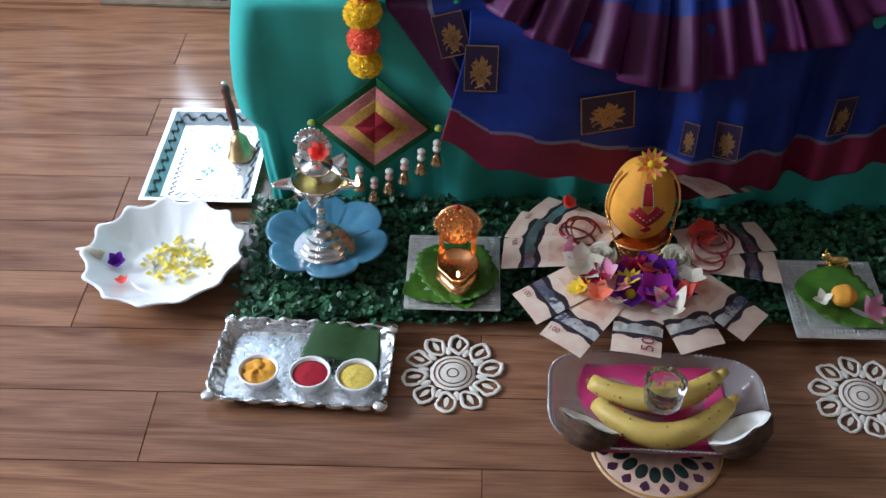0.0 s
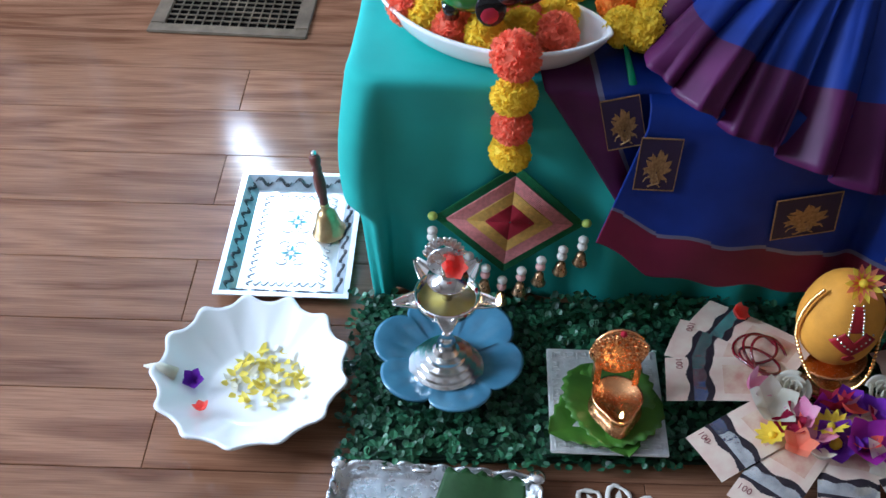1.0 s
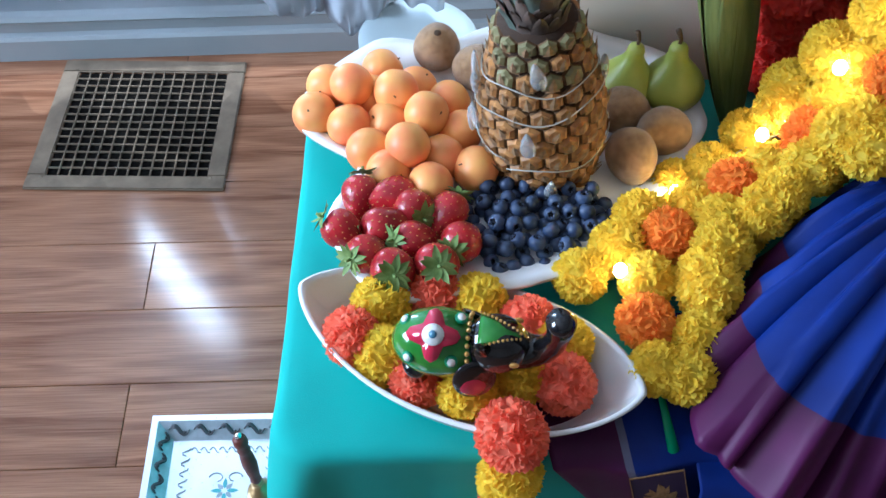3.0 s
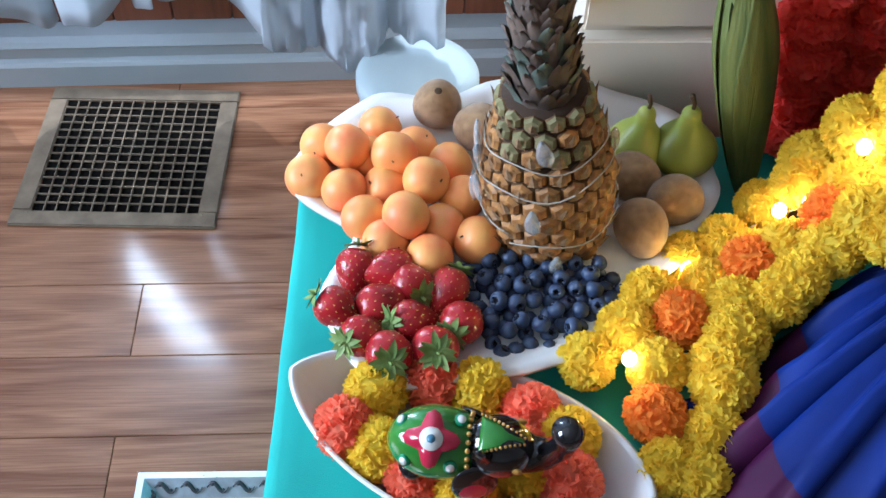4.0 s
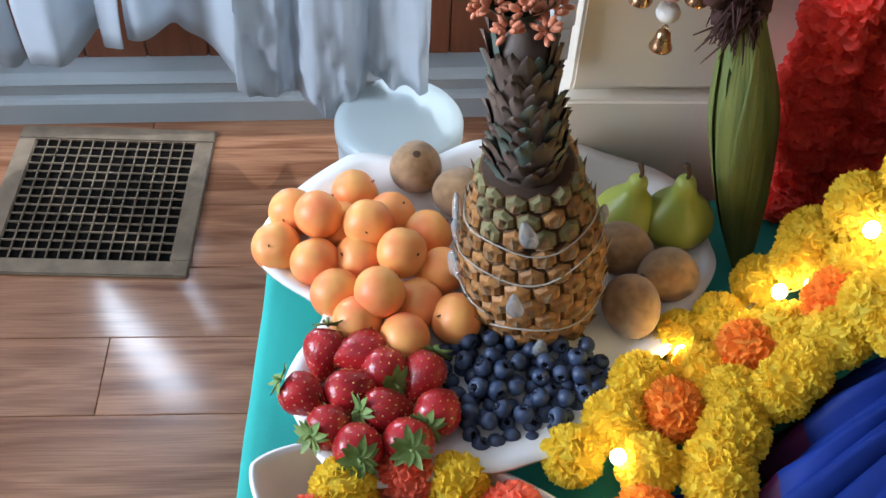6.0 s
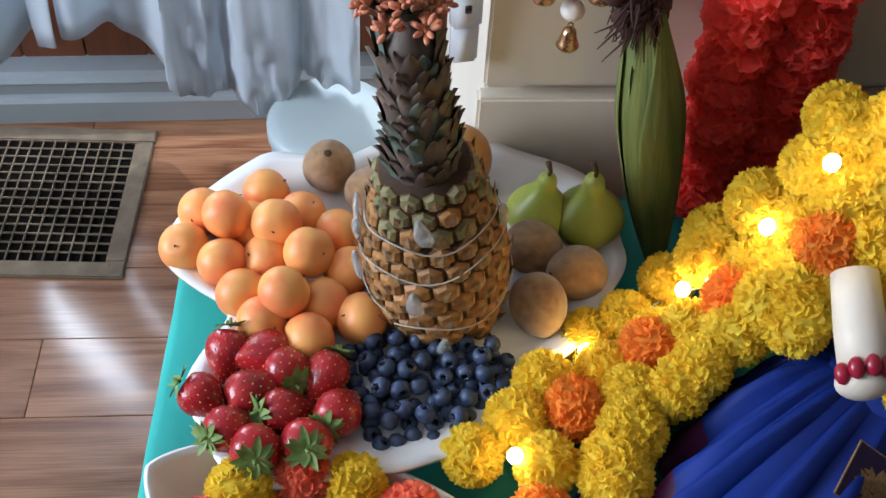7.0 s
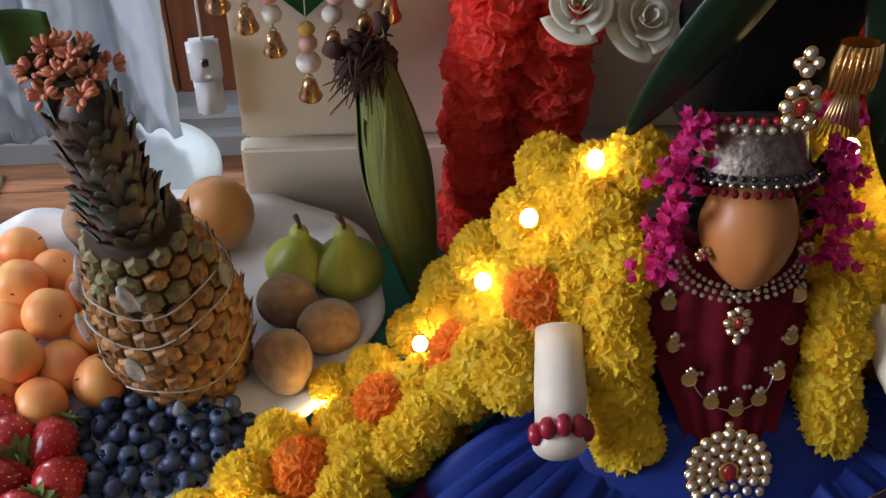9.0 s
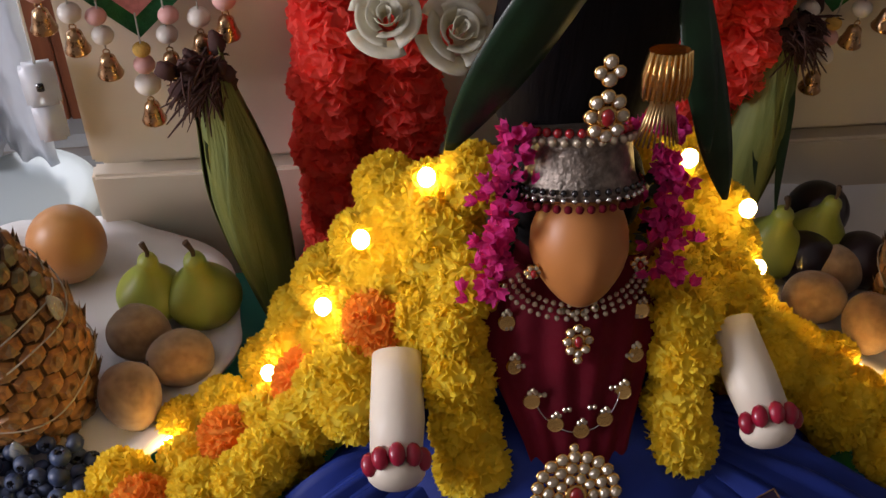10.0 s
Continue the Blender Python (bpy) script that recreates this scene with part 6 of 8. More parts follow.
def lotus_bowl():
    p = thing("lotus_bowl", pose(-0.437, 1.212, 0.0, 0, 0, 10), "white porcelain bowl shaped like lotus petals", "bowl")
    def fn(u, v):
        a = u * 2 * math.pi
        lob = (0.5 + 0.5 * math.sin(a * 13)) ** 1.6
        if v < 0.45:
            r, z = 0.058 * v / 0.45, 0.005
        else:
            t = (v - 0.45) / 0.55
            r = 0.058 + 0.061 * t + 0.010 * t * t * lob
            z = 0.005 + 0.040 * t ** 1.3 + 0.005 * t * lob - 0.0025 * abs(math.sin(a * 6.5 + 0.8)) * math.sin(3.14 * t)
        return (r * math.cos(a), r * math.sin(a), z)
    bm = bmesh.new()
    sheet(bm, fn, 182, 26, thick=0.0038, ring=True)
    part("dish", bm, M_WHITE, p)
    bm = bmesh.new()
    lathe(bm, [(0.048, 0.0), (0.052, 0.0), (0.054, 0.005), (0.046, 0.005)], 40)
    part("foot", bm, M_WHITE, p)
lotus_bowl()

def petal_scraps():
    rnd = random.Random(14)
    t = thing("petal_heap", pose(-0.420, 1.225, 0.0), "scattered pale yellow petals in a white bowl", "petals", kind="stuff")
    bm = bmesh.new()
    for k in range(120):
        a, r = rnd.uniform(0, 6.28), 0.052 * math.sqrt(rnd.random())
        x, y = r * math.cos(a), 0.9 * r * math.sin(a)
        leaf_blade(bm, Matrix.Translation((x, y, 0.0075 + max(0, r - 0.045) * 0.5 + 0.004 * rnd.random())) @ Euler((rnd.uniform(-0.4, 0.4), rnd.uniform(-0.4, 0.2), rnd.uniform(0, 6))).to_matrix().to_4x4(), rnd.uniform(0.010, 0.020), 0.009, 0.004, 0.3, 4, 0 if rnd.random() < 0.55 else 1)
    part("petal_scrap", bm, [M_PALEY, M_WHITEF], t, "loose pale petals")
    tagged(t.children[0], kind="stuff")
M_PALEY = petal_mat("petal_pale_yellow", (0.86, 0.74, 0.16), (0.80, 0.64, 0.08))
petal_scraps()

def small_blossom(name, m, n, L, W, material, label, centre=None, cup=0.6, group="loose blossoms"):
    t = thing(name, m, label, "flower", group)
    for k in range(n):
        bm = bmesh.new()
        leaf_blade(bm, Matrix.Rotation(2 * math.pi * k / n, 4, "Z") @ Matrix.Rotation(-cup, 4, "Y"), L, W, L * 0.15, 0.25, 5)
        part("petal", bm, material, t)
    if centre:
        bm = bmesh.new()
        ball(bm, at(0, 0, L * 0.18, L * 0.22), 10, 8)
        part("centre", bm, centre, t)
    return t

small_blossom("violet_flower", pose(-0.515, 1.212, 0.020, 20, 10, 0), 5, 0.020, 0.016, M_PURPF, "small violet blossom lying in a white bowl")
small_blossom("red_flower", pose(-0.496, 1.165, 0.020, -20, 10, 40), 5, 0.015, 0.013, M_RED, "small red blossom lying in a white bowl")
bm = bmesh.new()
tube(bm, [(-0.575, 1.216, 0.046), (-0.555, 1.215, 0.046), (-0.535, 1.212, 0.034)], [0.0015, 0.006, 0.009], 10)
tagged(part("flower_bud", bm, M_WHITEF), "white flower bud over the bowl's rim", "flower")

# blue glazed plate with the silver oil lamp
def blue_plate():
    p = thing("blue_plate", pose(-0.183, 1.238, 0.030, 0, 0, 12), "blue glazed petal-shaped ceramic plate", "plate")
    def fn(u, v):
        a = u * 2 * math.pi
        lob = abs(math.sin(a * 3))
        r = v * (0.080 + 0.020 * lob ** 0.6) if v > 0.3 else v * (0.080 + 0.020 * (v / 0.3) * lob ** 0.6)
        z = 0.006 + 0.014 * smooth01((v - 0.35) / 0.65) + 0.0022 * math.sin(a * 18) * max(0, v - 0.45) * (1 - v) * 4 + 0.005 * v * lob
        return (r * math.cos(a), r * math.sin(a), z)
    bm = bmesh.new()
    sheet(bm, fn, 180, 24, None, thick=0.0040, ring=True)
    part("dish", bm, M_BLUEG, p)
    bm = bmesh.new()
    rim = [Vector(fn(i / 180, 0.93)) + Vector((0, 0, 0.0003)) for i in range(181)]
    tube(bm, rim, 0.0006, 5, cap=False)
    part("rim_line", bm, M_BLUEL, p, "pale glaze line along the rim")
    for k in range(6):
        bm = bmesh.new()
        for d in (-0.10, 0.0, 0.10):
            tube(bm, [Vector(fn(((k + 0.5) / 6 + d * 0.35 * q / 8) % 1.0, 0.42 + 0.42 * q / 8)) + Vector((0, 0, 0.0002)) for q in range(9)], 0.0006, 5)
        part("glaze_vein", bm, M_BLUEL, p, "pale glaze veins")
blue_plate()

def oil_lamp():
    l = thing("oil_lamp", pose(-0.186, 1.220, 0.040), "polished silver standing oil lamp with lit spouts", "lamp")
    l.matrix_basis = l.matrix_basis @ Matrix.Diagonal((1.0, 1.0, 1.10, 1))
    bm = bmesh.new()
    lathe(bm, [(0.0485, 0.0), (0.0497, 0.002), (0.0490, 0.005), (0.0445, 0.0065), (0.0450, 0.011), (0.0395, 0.0125), (0.0400, 0.018), (0.0335, 0.020), (0.0340, 0.026), (0.0265, 0.028), (0.0255, 0.034), (0.0175, 0.036), (0.013, 0.042)], 72)
    part("base", bm, M_SILV, l, smooth=False)
    bm = bmesh.new()
    lathe(bm, [(0.012, 0.039), (0.0085, 0.046), (0.0120, 0.050), (0.0080, 0.056), (0.0065, 0.068), (0.0085, 0.072), (0.0065, 0.076), (0.0060, 0.092), (0.0090, 0.096), (0.0125, 0.101), (0.010, 0.106)], 32)
    part("stem", bm, M_SILV, l)
    bm = bmesh.new()
    lathe(bm, [(0.008, 0.105), (0.026, 0.110), (0.038, 0.119), (0.0405, 0.130), (0.0385, 0.132), (0.034, 0.122), (0.022, 0.115), (0.0003, 0.113)], 48)
    part("oil_bowl", bm, M_SILV, l)
    bm = bmesh.new()
    lathe(bm, [(0.0003, 0.1235), (0.0350, 0.1236)], 40)
    part("oil", bm, M_OIL, l, "golden lamp oil")
    for k in range(5):
        a = radians(-90 + 72 * k)
        bm = bmesh.new()
        m = Matrix.Rotation(a, 4, "Z")
        sheet(bm, lambda u, v: tuple(m @ Vector((0.034 + 0.034 * v, (u - 0.5) * 0.030 * (1 - 0.75 * v ** 1.5) , 0.131 + 0.004 * v - 0.012 * (1 - (2 * u - 1) ** 2) * (1 - 0.55 * v)))), 8, 8, thick=0.0014)
        part("spout", bm, M_SILV, l)
    # finial with a peacock-like fan
    bm = bmesh.new()
    lathe(bm, [(0.0075, 0.113), (0.0060, 0.130), (0.0100, 0.136), (0.0240, 0.150), (0.0250, 0.155), (0.012, 0.158), (0.0075, 0.164), (0.009, 0.170), (0.006, 0.176)], 32)
    part("finial", bm, M_SILV, l)
    for k in range(11):
        a = radians(-70 + 14 * k)
        bm = bmesh.new()
        ball(bm, at(-0.004 + 0.021 * math.sin(a), 0.004, 0.180 + 0.026 * math.cos(a), 0.0036, 0.0028, 0.0065, 0, math.degrees(a), 0), 10, 8)
        part("fan_bead", bm, M_SILVE, l)
    bm = bmesh.new()
    lathe(bm, [(0.020, 0.0), (0.021, 0.002), (0.0195, 0.004)], 28, at(-0.004, 0.003, 0.178, 1, 1, 1, 90, 0, 0))
    part("fan", bm, M_SILVE, l)
    bm = bmesh.new()
    lathe(bm, [(0.0003, -0.004), (0.0026, 0.0), (0.0030, 0.004), (0.0018, 0.010), (0.0003, 0.016)], 14, Matrix.Translation((0.061, -0.020, 0.135)))
    part("flame", bm, M_FLAME, l, "small yellow flame")
    for p in ((-0.035, -0.014, 0.128), (0.020, -0.032, 0.128), (0.036, 0.008, 0.128)):
        bm = bmesh.new()
        ball(bm, at(*p, 0.0032, 0.0032, 0.0028), 8, 6)
        part("kumkum_dot", bm, M_KUMKUM, l, "red powder dot")
M_OIL = mat("lamp_oil", (0.62, 0.50, 0.12), rough=0.08, var=0.05, bump=0, coat=1.0)
oil_lamp()
small_blossom("red_flower", pose(-0.180, 1.212, 0.234, 35, 8, 0), 6, 0.022, 0.018, M_RED, "red blossom tucked on the silver lamp")

def silver_plate(x, y, rz, leaf_dx):
    p = thing("square_plate", pose(x, y, 0.036, 0, 0, rz), "square silver plate with an embossed key border", "plate", "square silver plates")
    bm = bmesh.new()
    block(bm, -0.072, -0.082, 0.0, 0.072, 0.082, 0.0045, 0.0015)
    part("sheet", bm, M_PLATE, p, smooth=False)
    bm = bmesh.new()
    block(bm, -0.050, -0.060, 0.0046, 0.050, 0.060, 0.0056, 0.0006)
    part("field", bm, M_PLATE, p, smooth=False)
    def key(m):
        bm = bmesh.new()
        pts = [(-0.0072, -0.0048), (-0.0072, 0.0048), (0.0048, 0.0048), (0.0048, -0.0022), (-0.0028, -0.0022), (-0.0028, 0.0012)]
        for (a, b), (c, d) in zip(pts, pts[1:]):
            block(bm, min(a, c) - 0.0008, min(b, d) - 0.0008, 0.0044, max(a, c) + 0.0008, max(b, d) + 0.0008, 0.0056)
        for v in bm.verts:
            v.co = m @ v.co
        return bm
    for i in range(8):
        for s in (-1, 1):
            part("key_motif", key(Matrix.Translation((-0.058 + 0.0166 * i, s * 0.0710, 0))), M_PLATE, p, smooth=False)
    for i in range(8):
        for s in (-1, 1):
            part("key_motif", key(Matrix.Translation((s * 0.0610, -0.0540 + 0.0154 * i, 0)) @ Matrix.Rotation(math.pi / 2, 4, "Z")), M_PLATE, p, smooth=False)
silver_plate(0.016, 1.172, -2, 0)
silver_plate(0.586, 1.114, -2, 0)

def broad_leaf(name, x, y, z, L, W, rz, label, jag=0.0):
    bm = bmesh.new()
    def fn(u, v):
        w = W * (math.sin(math.pi * u ** 0.72) ** 0.75 + (jag * math.sin(u * 70) if 0.05 < u < 0.95 else 0))
        s = (v - 0.5) * w
        return (u * L - L / 2, s, 0.10 * abs(s) * 2 + 0.004 * math.sin(u * 7) + 0.0015 * math.sin(u * 40) * abs(v - 0.5))
    sheet(bm, fn, 48, 12, thick=0.0006)
    me = part(name, bm, M_BETEL, m=pose(x, y, z, 0, 0, rz))
    tagged(me, label, "leaf")
broad_leaf("betel_leaf", 0.010, 1.148, 0.0445, 0.155, 0.125, 205, "broad green betel leaf under a small lamp", 0.04)
broad_leaf("betel_leaf", 0.020, 1.153, 0.0470, 0.150, 0.115, -80, "broad green betel leaf under a small lamp", 0.04)
broad_leaf("betel_leaf", 0.595, 1.098, 0.0445, 0.150, 0.115, -40, "broad green betel leaf on a silver plate", 0.03)

def copper_diya():
    d = thing("copper_lamp", pose(0.022, 1.144, 0.055), "polished copper oil lamp with an ornate round back", "lamp")
    bm = bmesh.new()
    w = lambda a, i: (1.0 + (0.42 * math.exp(-(((a - 1.5 * math.pi)) / 0.42) ** 2)), 0)
    lathe(bm, [(0.020, 0.0), (0.030, 0.002), (0.033, 0.006), (0.026, 0.010), (0.024, 0.016), (0.030, 0.026), (0.0315, 0.031), (0.0285, 0.031), (0.025, 0.024), (0.0003, 0.022)], 56, wob=w)
    part("oil_cup", bm, M_COPPER, d)
    bm = bmesh.new()
    lathe(bm, [(0.0002, 0.002), (0.022, 0.0015), (0.031, 0.002), (0.034, 0.0), (0.031, -0.003), (0.0002, -0.003)], 48, at(0, 0.030, 0.078, 1, 1, 0.9, 78, 0, 0))
    part("back_plate", bm, M_COPPER, d)
    for k in range(25):
        a = radians(-30 + 240 * k / 24)
        bm = bmesh.new()
        ball(bm, at(0.034 * math.cos(a), 0.030 - 0.030 * math.sin(a) * 0.2, 0.078 + 0.034 * math.sin(a), 0.0026), 8, 6)
        part("edge_bead", bm, M_COPPER, d)
    for r, n in ((0.012, 8), (0.022, 14)):
        for k in range(n):
            a = 6.2832 * k / n
            bm = bmesh.new()
            ball(bm, at(r * math.cos(a), 0.0265 + 0.004 * math.sin(a) * r / 0.02, 0.078 + r * math.sin(a), 0.0030, 0.0020, 0.0030), 8, 6)
            part("boss", bm, M_COPPER, d)
    for s in (-1, 1):
        bm = bmesh.new()
        block(bm, s * 0.024 - 0.004, 0.016, 0.026, s * 0.024 + 0.004, 0.034, 0.062, 0.0012)
        part("side_post", bm, M_COPPER, d, smooth=False)
    bm = bmesh.new()
    ball(bm, at(0, 0.024, 0.116, 0.0042), 10, 8)
    part("red_dot", bm, M_KUMKUM, d, "red powder dot")
    bm = bmesh.new()
    lathe(bm, [(0.0003, -0.003), (0.0024, 0.0), (0.0020, 0.005), (0.0003, 0.010)], 12, Matrix.Translation((0, -0.036, 0.036)))
    part("flame", bm, M_FLAME, d, "small yellow flame")
copper_diya()

# things on the second silver plate
def gold_calf():
    g = thing("gold_figurine", pose(0.602, 1.172, 0.0415), "small gold cow figurine on a silver plate", "figurine")
    bm = bmesh.new()
    block(bm, -0.026, -0.010, 0.0, 0.026, 0.010, 0.004, 0.001)
    part("stand", bm, M_GOLD, g, smooth=False)
    bm = bmesh.new()
    ball(bm, at(0, 0, 0.020, 0.018, 0.008, 0.010), 20, 12)
    ball(bm, at(-0.020, 0, 0.030, 0.0075, 0.006, 0.0065), 14, 10)
    tube(bm, [(-0.012, 0, 0.022), (-0.018, 0, 0.029)], [0.006, 0.005], 10)
    part("body", bm, M_GOLD, g)
    for x in (-0.012, 0.012):
        for s in (-1, 1):
            bm = bmesh.new()
            tube(bm, [(x, s * 0.005, 0.018), (x, s * 0.005, 0.003)], 0.0026, 8)
            part("leg", bm, M_GOLD, g)
    for s in (-1, 1):
        bm = bmesh.new()
        tube(bm, [(-0.021, s * 0.004, 0.034), (-0.020, s * 0.006, 0.041)], [0.0016, 0.0005], 6)
        part("horn", bm, M_GOLD, g)
gold_calf()
bm = bmesh.new()
ball(bm, at(0.588, 1.092, 0.066, 0.019, 0.018, 0.016), 24, 14, bump=lambda c: c * (1 + 0.03 * math.sin(7 * c.x)))
tagged(part("areca_nut", bm, M_COCO), "round orange-brown areca nut on a leaf", "nut")
M_PINKW = petal_mat("petal_pink_white", (0.80, 0.42, 0.55), (0.72, 0.20, 0.38))
small_blossom("pink_flower", pose(0.618, 1.068, 0.056, 25, 20, 0), 5, 0.034, 0.020, M_PINKW, "pink and white blossom on a silver plate")
small_blossom("white_flower", pose(0.560, 1.092, 0.056, 15, -20, 0), 4, 0.020, 0.012, M_WHITEF, "small white blossom on a silver plate")

# turmeric coconut on its pot
def kalash():
    k = thing("decorated_coconut", pose(0.305, 1.225, 0.016, 0, -2, 0), "turmeric-coated coconut on a copper pot with gold beads", "kalash")
    bm = bmesh.new()
    lathe(bm, [(0.030, 0.0), (0.048, 0.008), (0.058, 0.026), (0.052, 0.044), (0.040, 0.052), (0.044, 0.058), (0.050, 0.061), (0.046, 0.063), (0.030, 0.060)], 48)
    part("pot", bm, M_COPPER, k)
    bm = bmesh.new()
    ball(bm, at(0, 0, 0.128, 0.0505, 0.0505, 0.070), 36, 24, bump=lambda c: Vector((c.x * (1 - 0.08 * c.z), c.y * (1 - 0.08 * c.z), c.z)) * (1 + 0.012 * math.sin(5 * c.x + 3) * math.sin(4 * c.z)))
    coco = part("coconut", bm, M_COCO, k, "turmeric yellow coconut")
    def on(a, z):
        q = math.sqrt(max(0.0, 1 - ((z - 0.128) / 0.070) ** 2)) * 0.0505 * (1 - 0.08 * (z - 0.128) / 0.07) + 0.001
        return Vector((q * math.sin(a), -q * math.cos(a), z))
    # red mark: a bar, an arrow and a dot
    for nm, fn in (("red_bar", lambda u, v: on((u - 0.5) * 0.36 * (1 - 0.25 * v), 0.150 + 0.030 * v)),
                   ("red_arrow", lambda u, v: on((u - 0.5) * 1.15 * (1 - v * 0.55), 0.118 + 0.022 * abs(u - 0.5) * 2 * (1 - 0.4 * v) + 0.024 * v - 0.006)),
                   ("red_drop", lambda u, v: on((u - 0.5) * 0.32 * math.sin(3.0 * v + 0.1), 0.101 + 0.012 * v))):
        bm = bmesh.new()
        sheet(bm, lambda u, v, fn=fn: fn(u, v), 14, 10, thick=-0.0012)
        part(nm, bm, M_REDCL2, coco, "red painted mark")
    bm = bmesh.new()
    ball(bm, Matrix.Diagonal((0.0016, 0.0016, 0.0016, 1)), 8, 6)
    pm = bpy.data.meshes.new("pearl")
    bm.to_mesh(pm)
    bm.free()
    pm.materials.append(M_JEWEL)
    for i in range(9):
        for s in (-1, 1):
            share("pearl", pm, coco, Matrix.Translation(on(s * 0.17, 0.146 + 0.0042 * i) * 1.01))
    for i in range(11):
        u = i / 10 - 0.5
        share("pearl", pm, coco, Matrix.Translation(on(u * 0.95, 0.121 + 0.040 * abs(u)) * 1.012))
    bm = bmesh.new()
    ball(bm, Matrix.Diagonal((0.0026, 0.0026, 0.0026, 1)), 8, 6)
    gm = bpy.data.meshes.new("gold_bead")
    bm.to_mesh(gm)
    bm.free()
    gm.materials.append(M_GOLD)
    for i in range(104):
        a = radians(-150 + 300 * i / 103) - math.pi / 2
        x, zz = 0.0545 * math.cos(a), 0.126 + 0.078 * math.sin(a)
        y = -0.010 - 0.045 * smooth01((0.11 - zz) / 0.06)
        if zz < 0.185:
            share("gold_bead", gm, k, Matrix.Translation((x, y, zz)))
    bm = bmesh.new()
    lathe(bm, [(0.004, 0.0), (0.010, 0.003), (0.009, 0.018), (0.012, 0.024), (0.003, 0.028)], 16, Matrix.Translation((0.006, -0.064, 0.018)))
    part("gold_pendant", bm, M_GOLD, k)
M_REDCL2 = mat("red_paint", (0.34, 0.010, 0.018), rough=0.6, var=0.2, scale=80)
kalash()
fl = small_blossom("aster_flower", pose(0.302, 1.212, 0.216, 50, 0, 0), 14, 0.026, 0.009, M_COR, "red and yellow aster on the coconut", M_YEL, 0.25)
for q, ch in enumerate([c for c in fl.children if c.name.startswith("petal")]):
    if q % 2:
        ch.data.materials[0] = M_YEL

# bank notes fanned round the pot
def note_mesh():
    bm = bmesh.new()
    def fn(u, v):
        return ((v - 0.5) * 0.0699, u * 0.1524, 0.004 * math.sin(u * 2.6) + 0.002 * math.sin(v * 3.14))
    def which(u, v):
        if 0.225 < u < 0.325 + 0.01 * math.sin(v * 17):
            return 1
        if 0.18 + 0.015 * math.sin(v * 11) < u < 0.375 + 0.02 * math.sin(v * 9 + 1):
            return 2
        if 0.46 < u < 0.90 and 0.2 < v < 0.85:
            return 3
        return 0
    sheet(bm, fn, 130, 40, which, thick=0.00025)
    me = bpy.data.meshes.new("note_sheet")
    bmesh.ops.recalc_face_normals(bm, faces=bm.faces)
    bm.to_mesh(me)
    bm.free()
    for k in (M_NOTE, M_NOTEW, M_NOTED, M_NOTEP):
        me.materials.append(k)
    return me
NOTE = note_mesh()

def numeral(txt, size):
    c = bpy.data.curves.new("numeral", "FONT")
    c.body, c.size, c.align_x, c.align_y, c.extrude = txt, size, "CENTER", "CENTER", 0.0001
    c.materials.append(M_NUM)
    return c
M_NUM = mat("note_ink", (0.22, 0.05, 0.06), rough=0.5)
NUM = {"50": numeral("50", 0.026), "100": numeral("100", 0.012)}

def fan_of_notes():
    lay = [(0.112, 1.262, "100"), (0.092, 1.190, "100"), (0.118, 1.068, "100"), (0.164, 1.000, "100"), (0.268, 0.982, "50"), (0.364, 0.990, ""), (0.448, 1.034, ""), (0.508, 1.158, ""), (0.505, 1.228, ""), (0.468, 1.318, "50"), (0.150, 1.300, "")]
    for i, (x, y, txt) in enumerate(lay):
        d = math.degrees(math.atan2(1.165 - y, 0.305 - x)) - 90
        propped = i == 9
        z = 0.098 if propped else 0.058 + 0.0022 * (i % 3)
        n = thing("bank_note", pose(x, y, z, 24 if propped else 7, 0, d), "beige and red bank note with a shiny window strip", "banknote", "bank notes fanned round the coconut")
        share("note_sheet", NOTE, n, Matrix())
        if txt:
            o = new("numeral", NUM[txt])
            o.parent = n
            o.matrix_basis = pose(0.016 if txt == "50" else -0.022, 0.017, 0.0050, 2, 0, 90 if txt == "50" else 0)
fan_of_notes()

# bangles
def bangle(x, y, z, rx, ry, r):
    bm = bmesh.new()
    tube(bm, [(r * math.cos(6.2832 * i / 36), r * math.sin(6.2832 * i / 36), 0) for i in range(37)], 0.0019, 8, cap=False)
    tagged(part("bangle", bm, M_BANGLE, m=pose(x, y, z, rx, ry, 0)), "dark red glass bangle lying on bank notes", "bangle", "bangles round the coconut")
for i, (x, y) in enumerate(((0.208, 1.225), (0.214, 1.215), (0.220, 1.205), (0.205, 1.195), (0.400, 1.222), (0.408, 1.205), (0.414, 1.188), (0.402, 1.170), (0.395, 1.155))):
    bangle(x, y, 0.080 + 0.004 * (i % 4), frnd.uniform(-20, 20), frnd.uniform(-15, 25), 0.027)

# blossom heap before the pot
def ruffled_rose(x, y, z, R, material, label, rx=15, ry=0):
    r = thing("rose_blossom", pose(x, y, z, rx, ry, 0), label, "rose", "blossoms before the coconut")
    for k in range(11):
        a, q0 = k * 2.3, R * (0.14 + 0.078 * k)
        bm = bmesh.new()
        def fn(u, v, a=a, q0=q0, k=k):
            b = a + (u - 0.5) * (2.7 - 0.10 * k)
            q = q0 * (0.60 + 0.50 * v) + R * 0.10 * v ** 4 * (k / 10)
            return (q * math.cos(b), q * math.sin(b), R * (0.75 - 0.035 * k) * v - R * 0.16 * v ** 4 * (k / 10) + R * 0.05 * math.sin(u * 3.14))
        sheet(bm, fn, 10, 6, thick=0.0005)
        part("petal", bm, material, r)
    return r
ruffled_rose(0.240, 1.158, 0.080, 0.024, M_WHITEF, "white rose on bank notes beside a coconut", 25, -10)
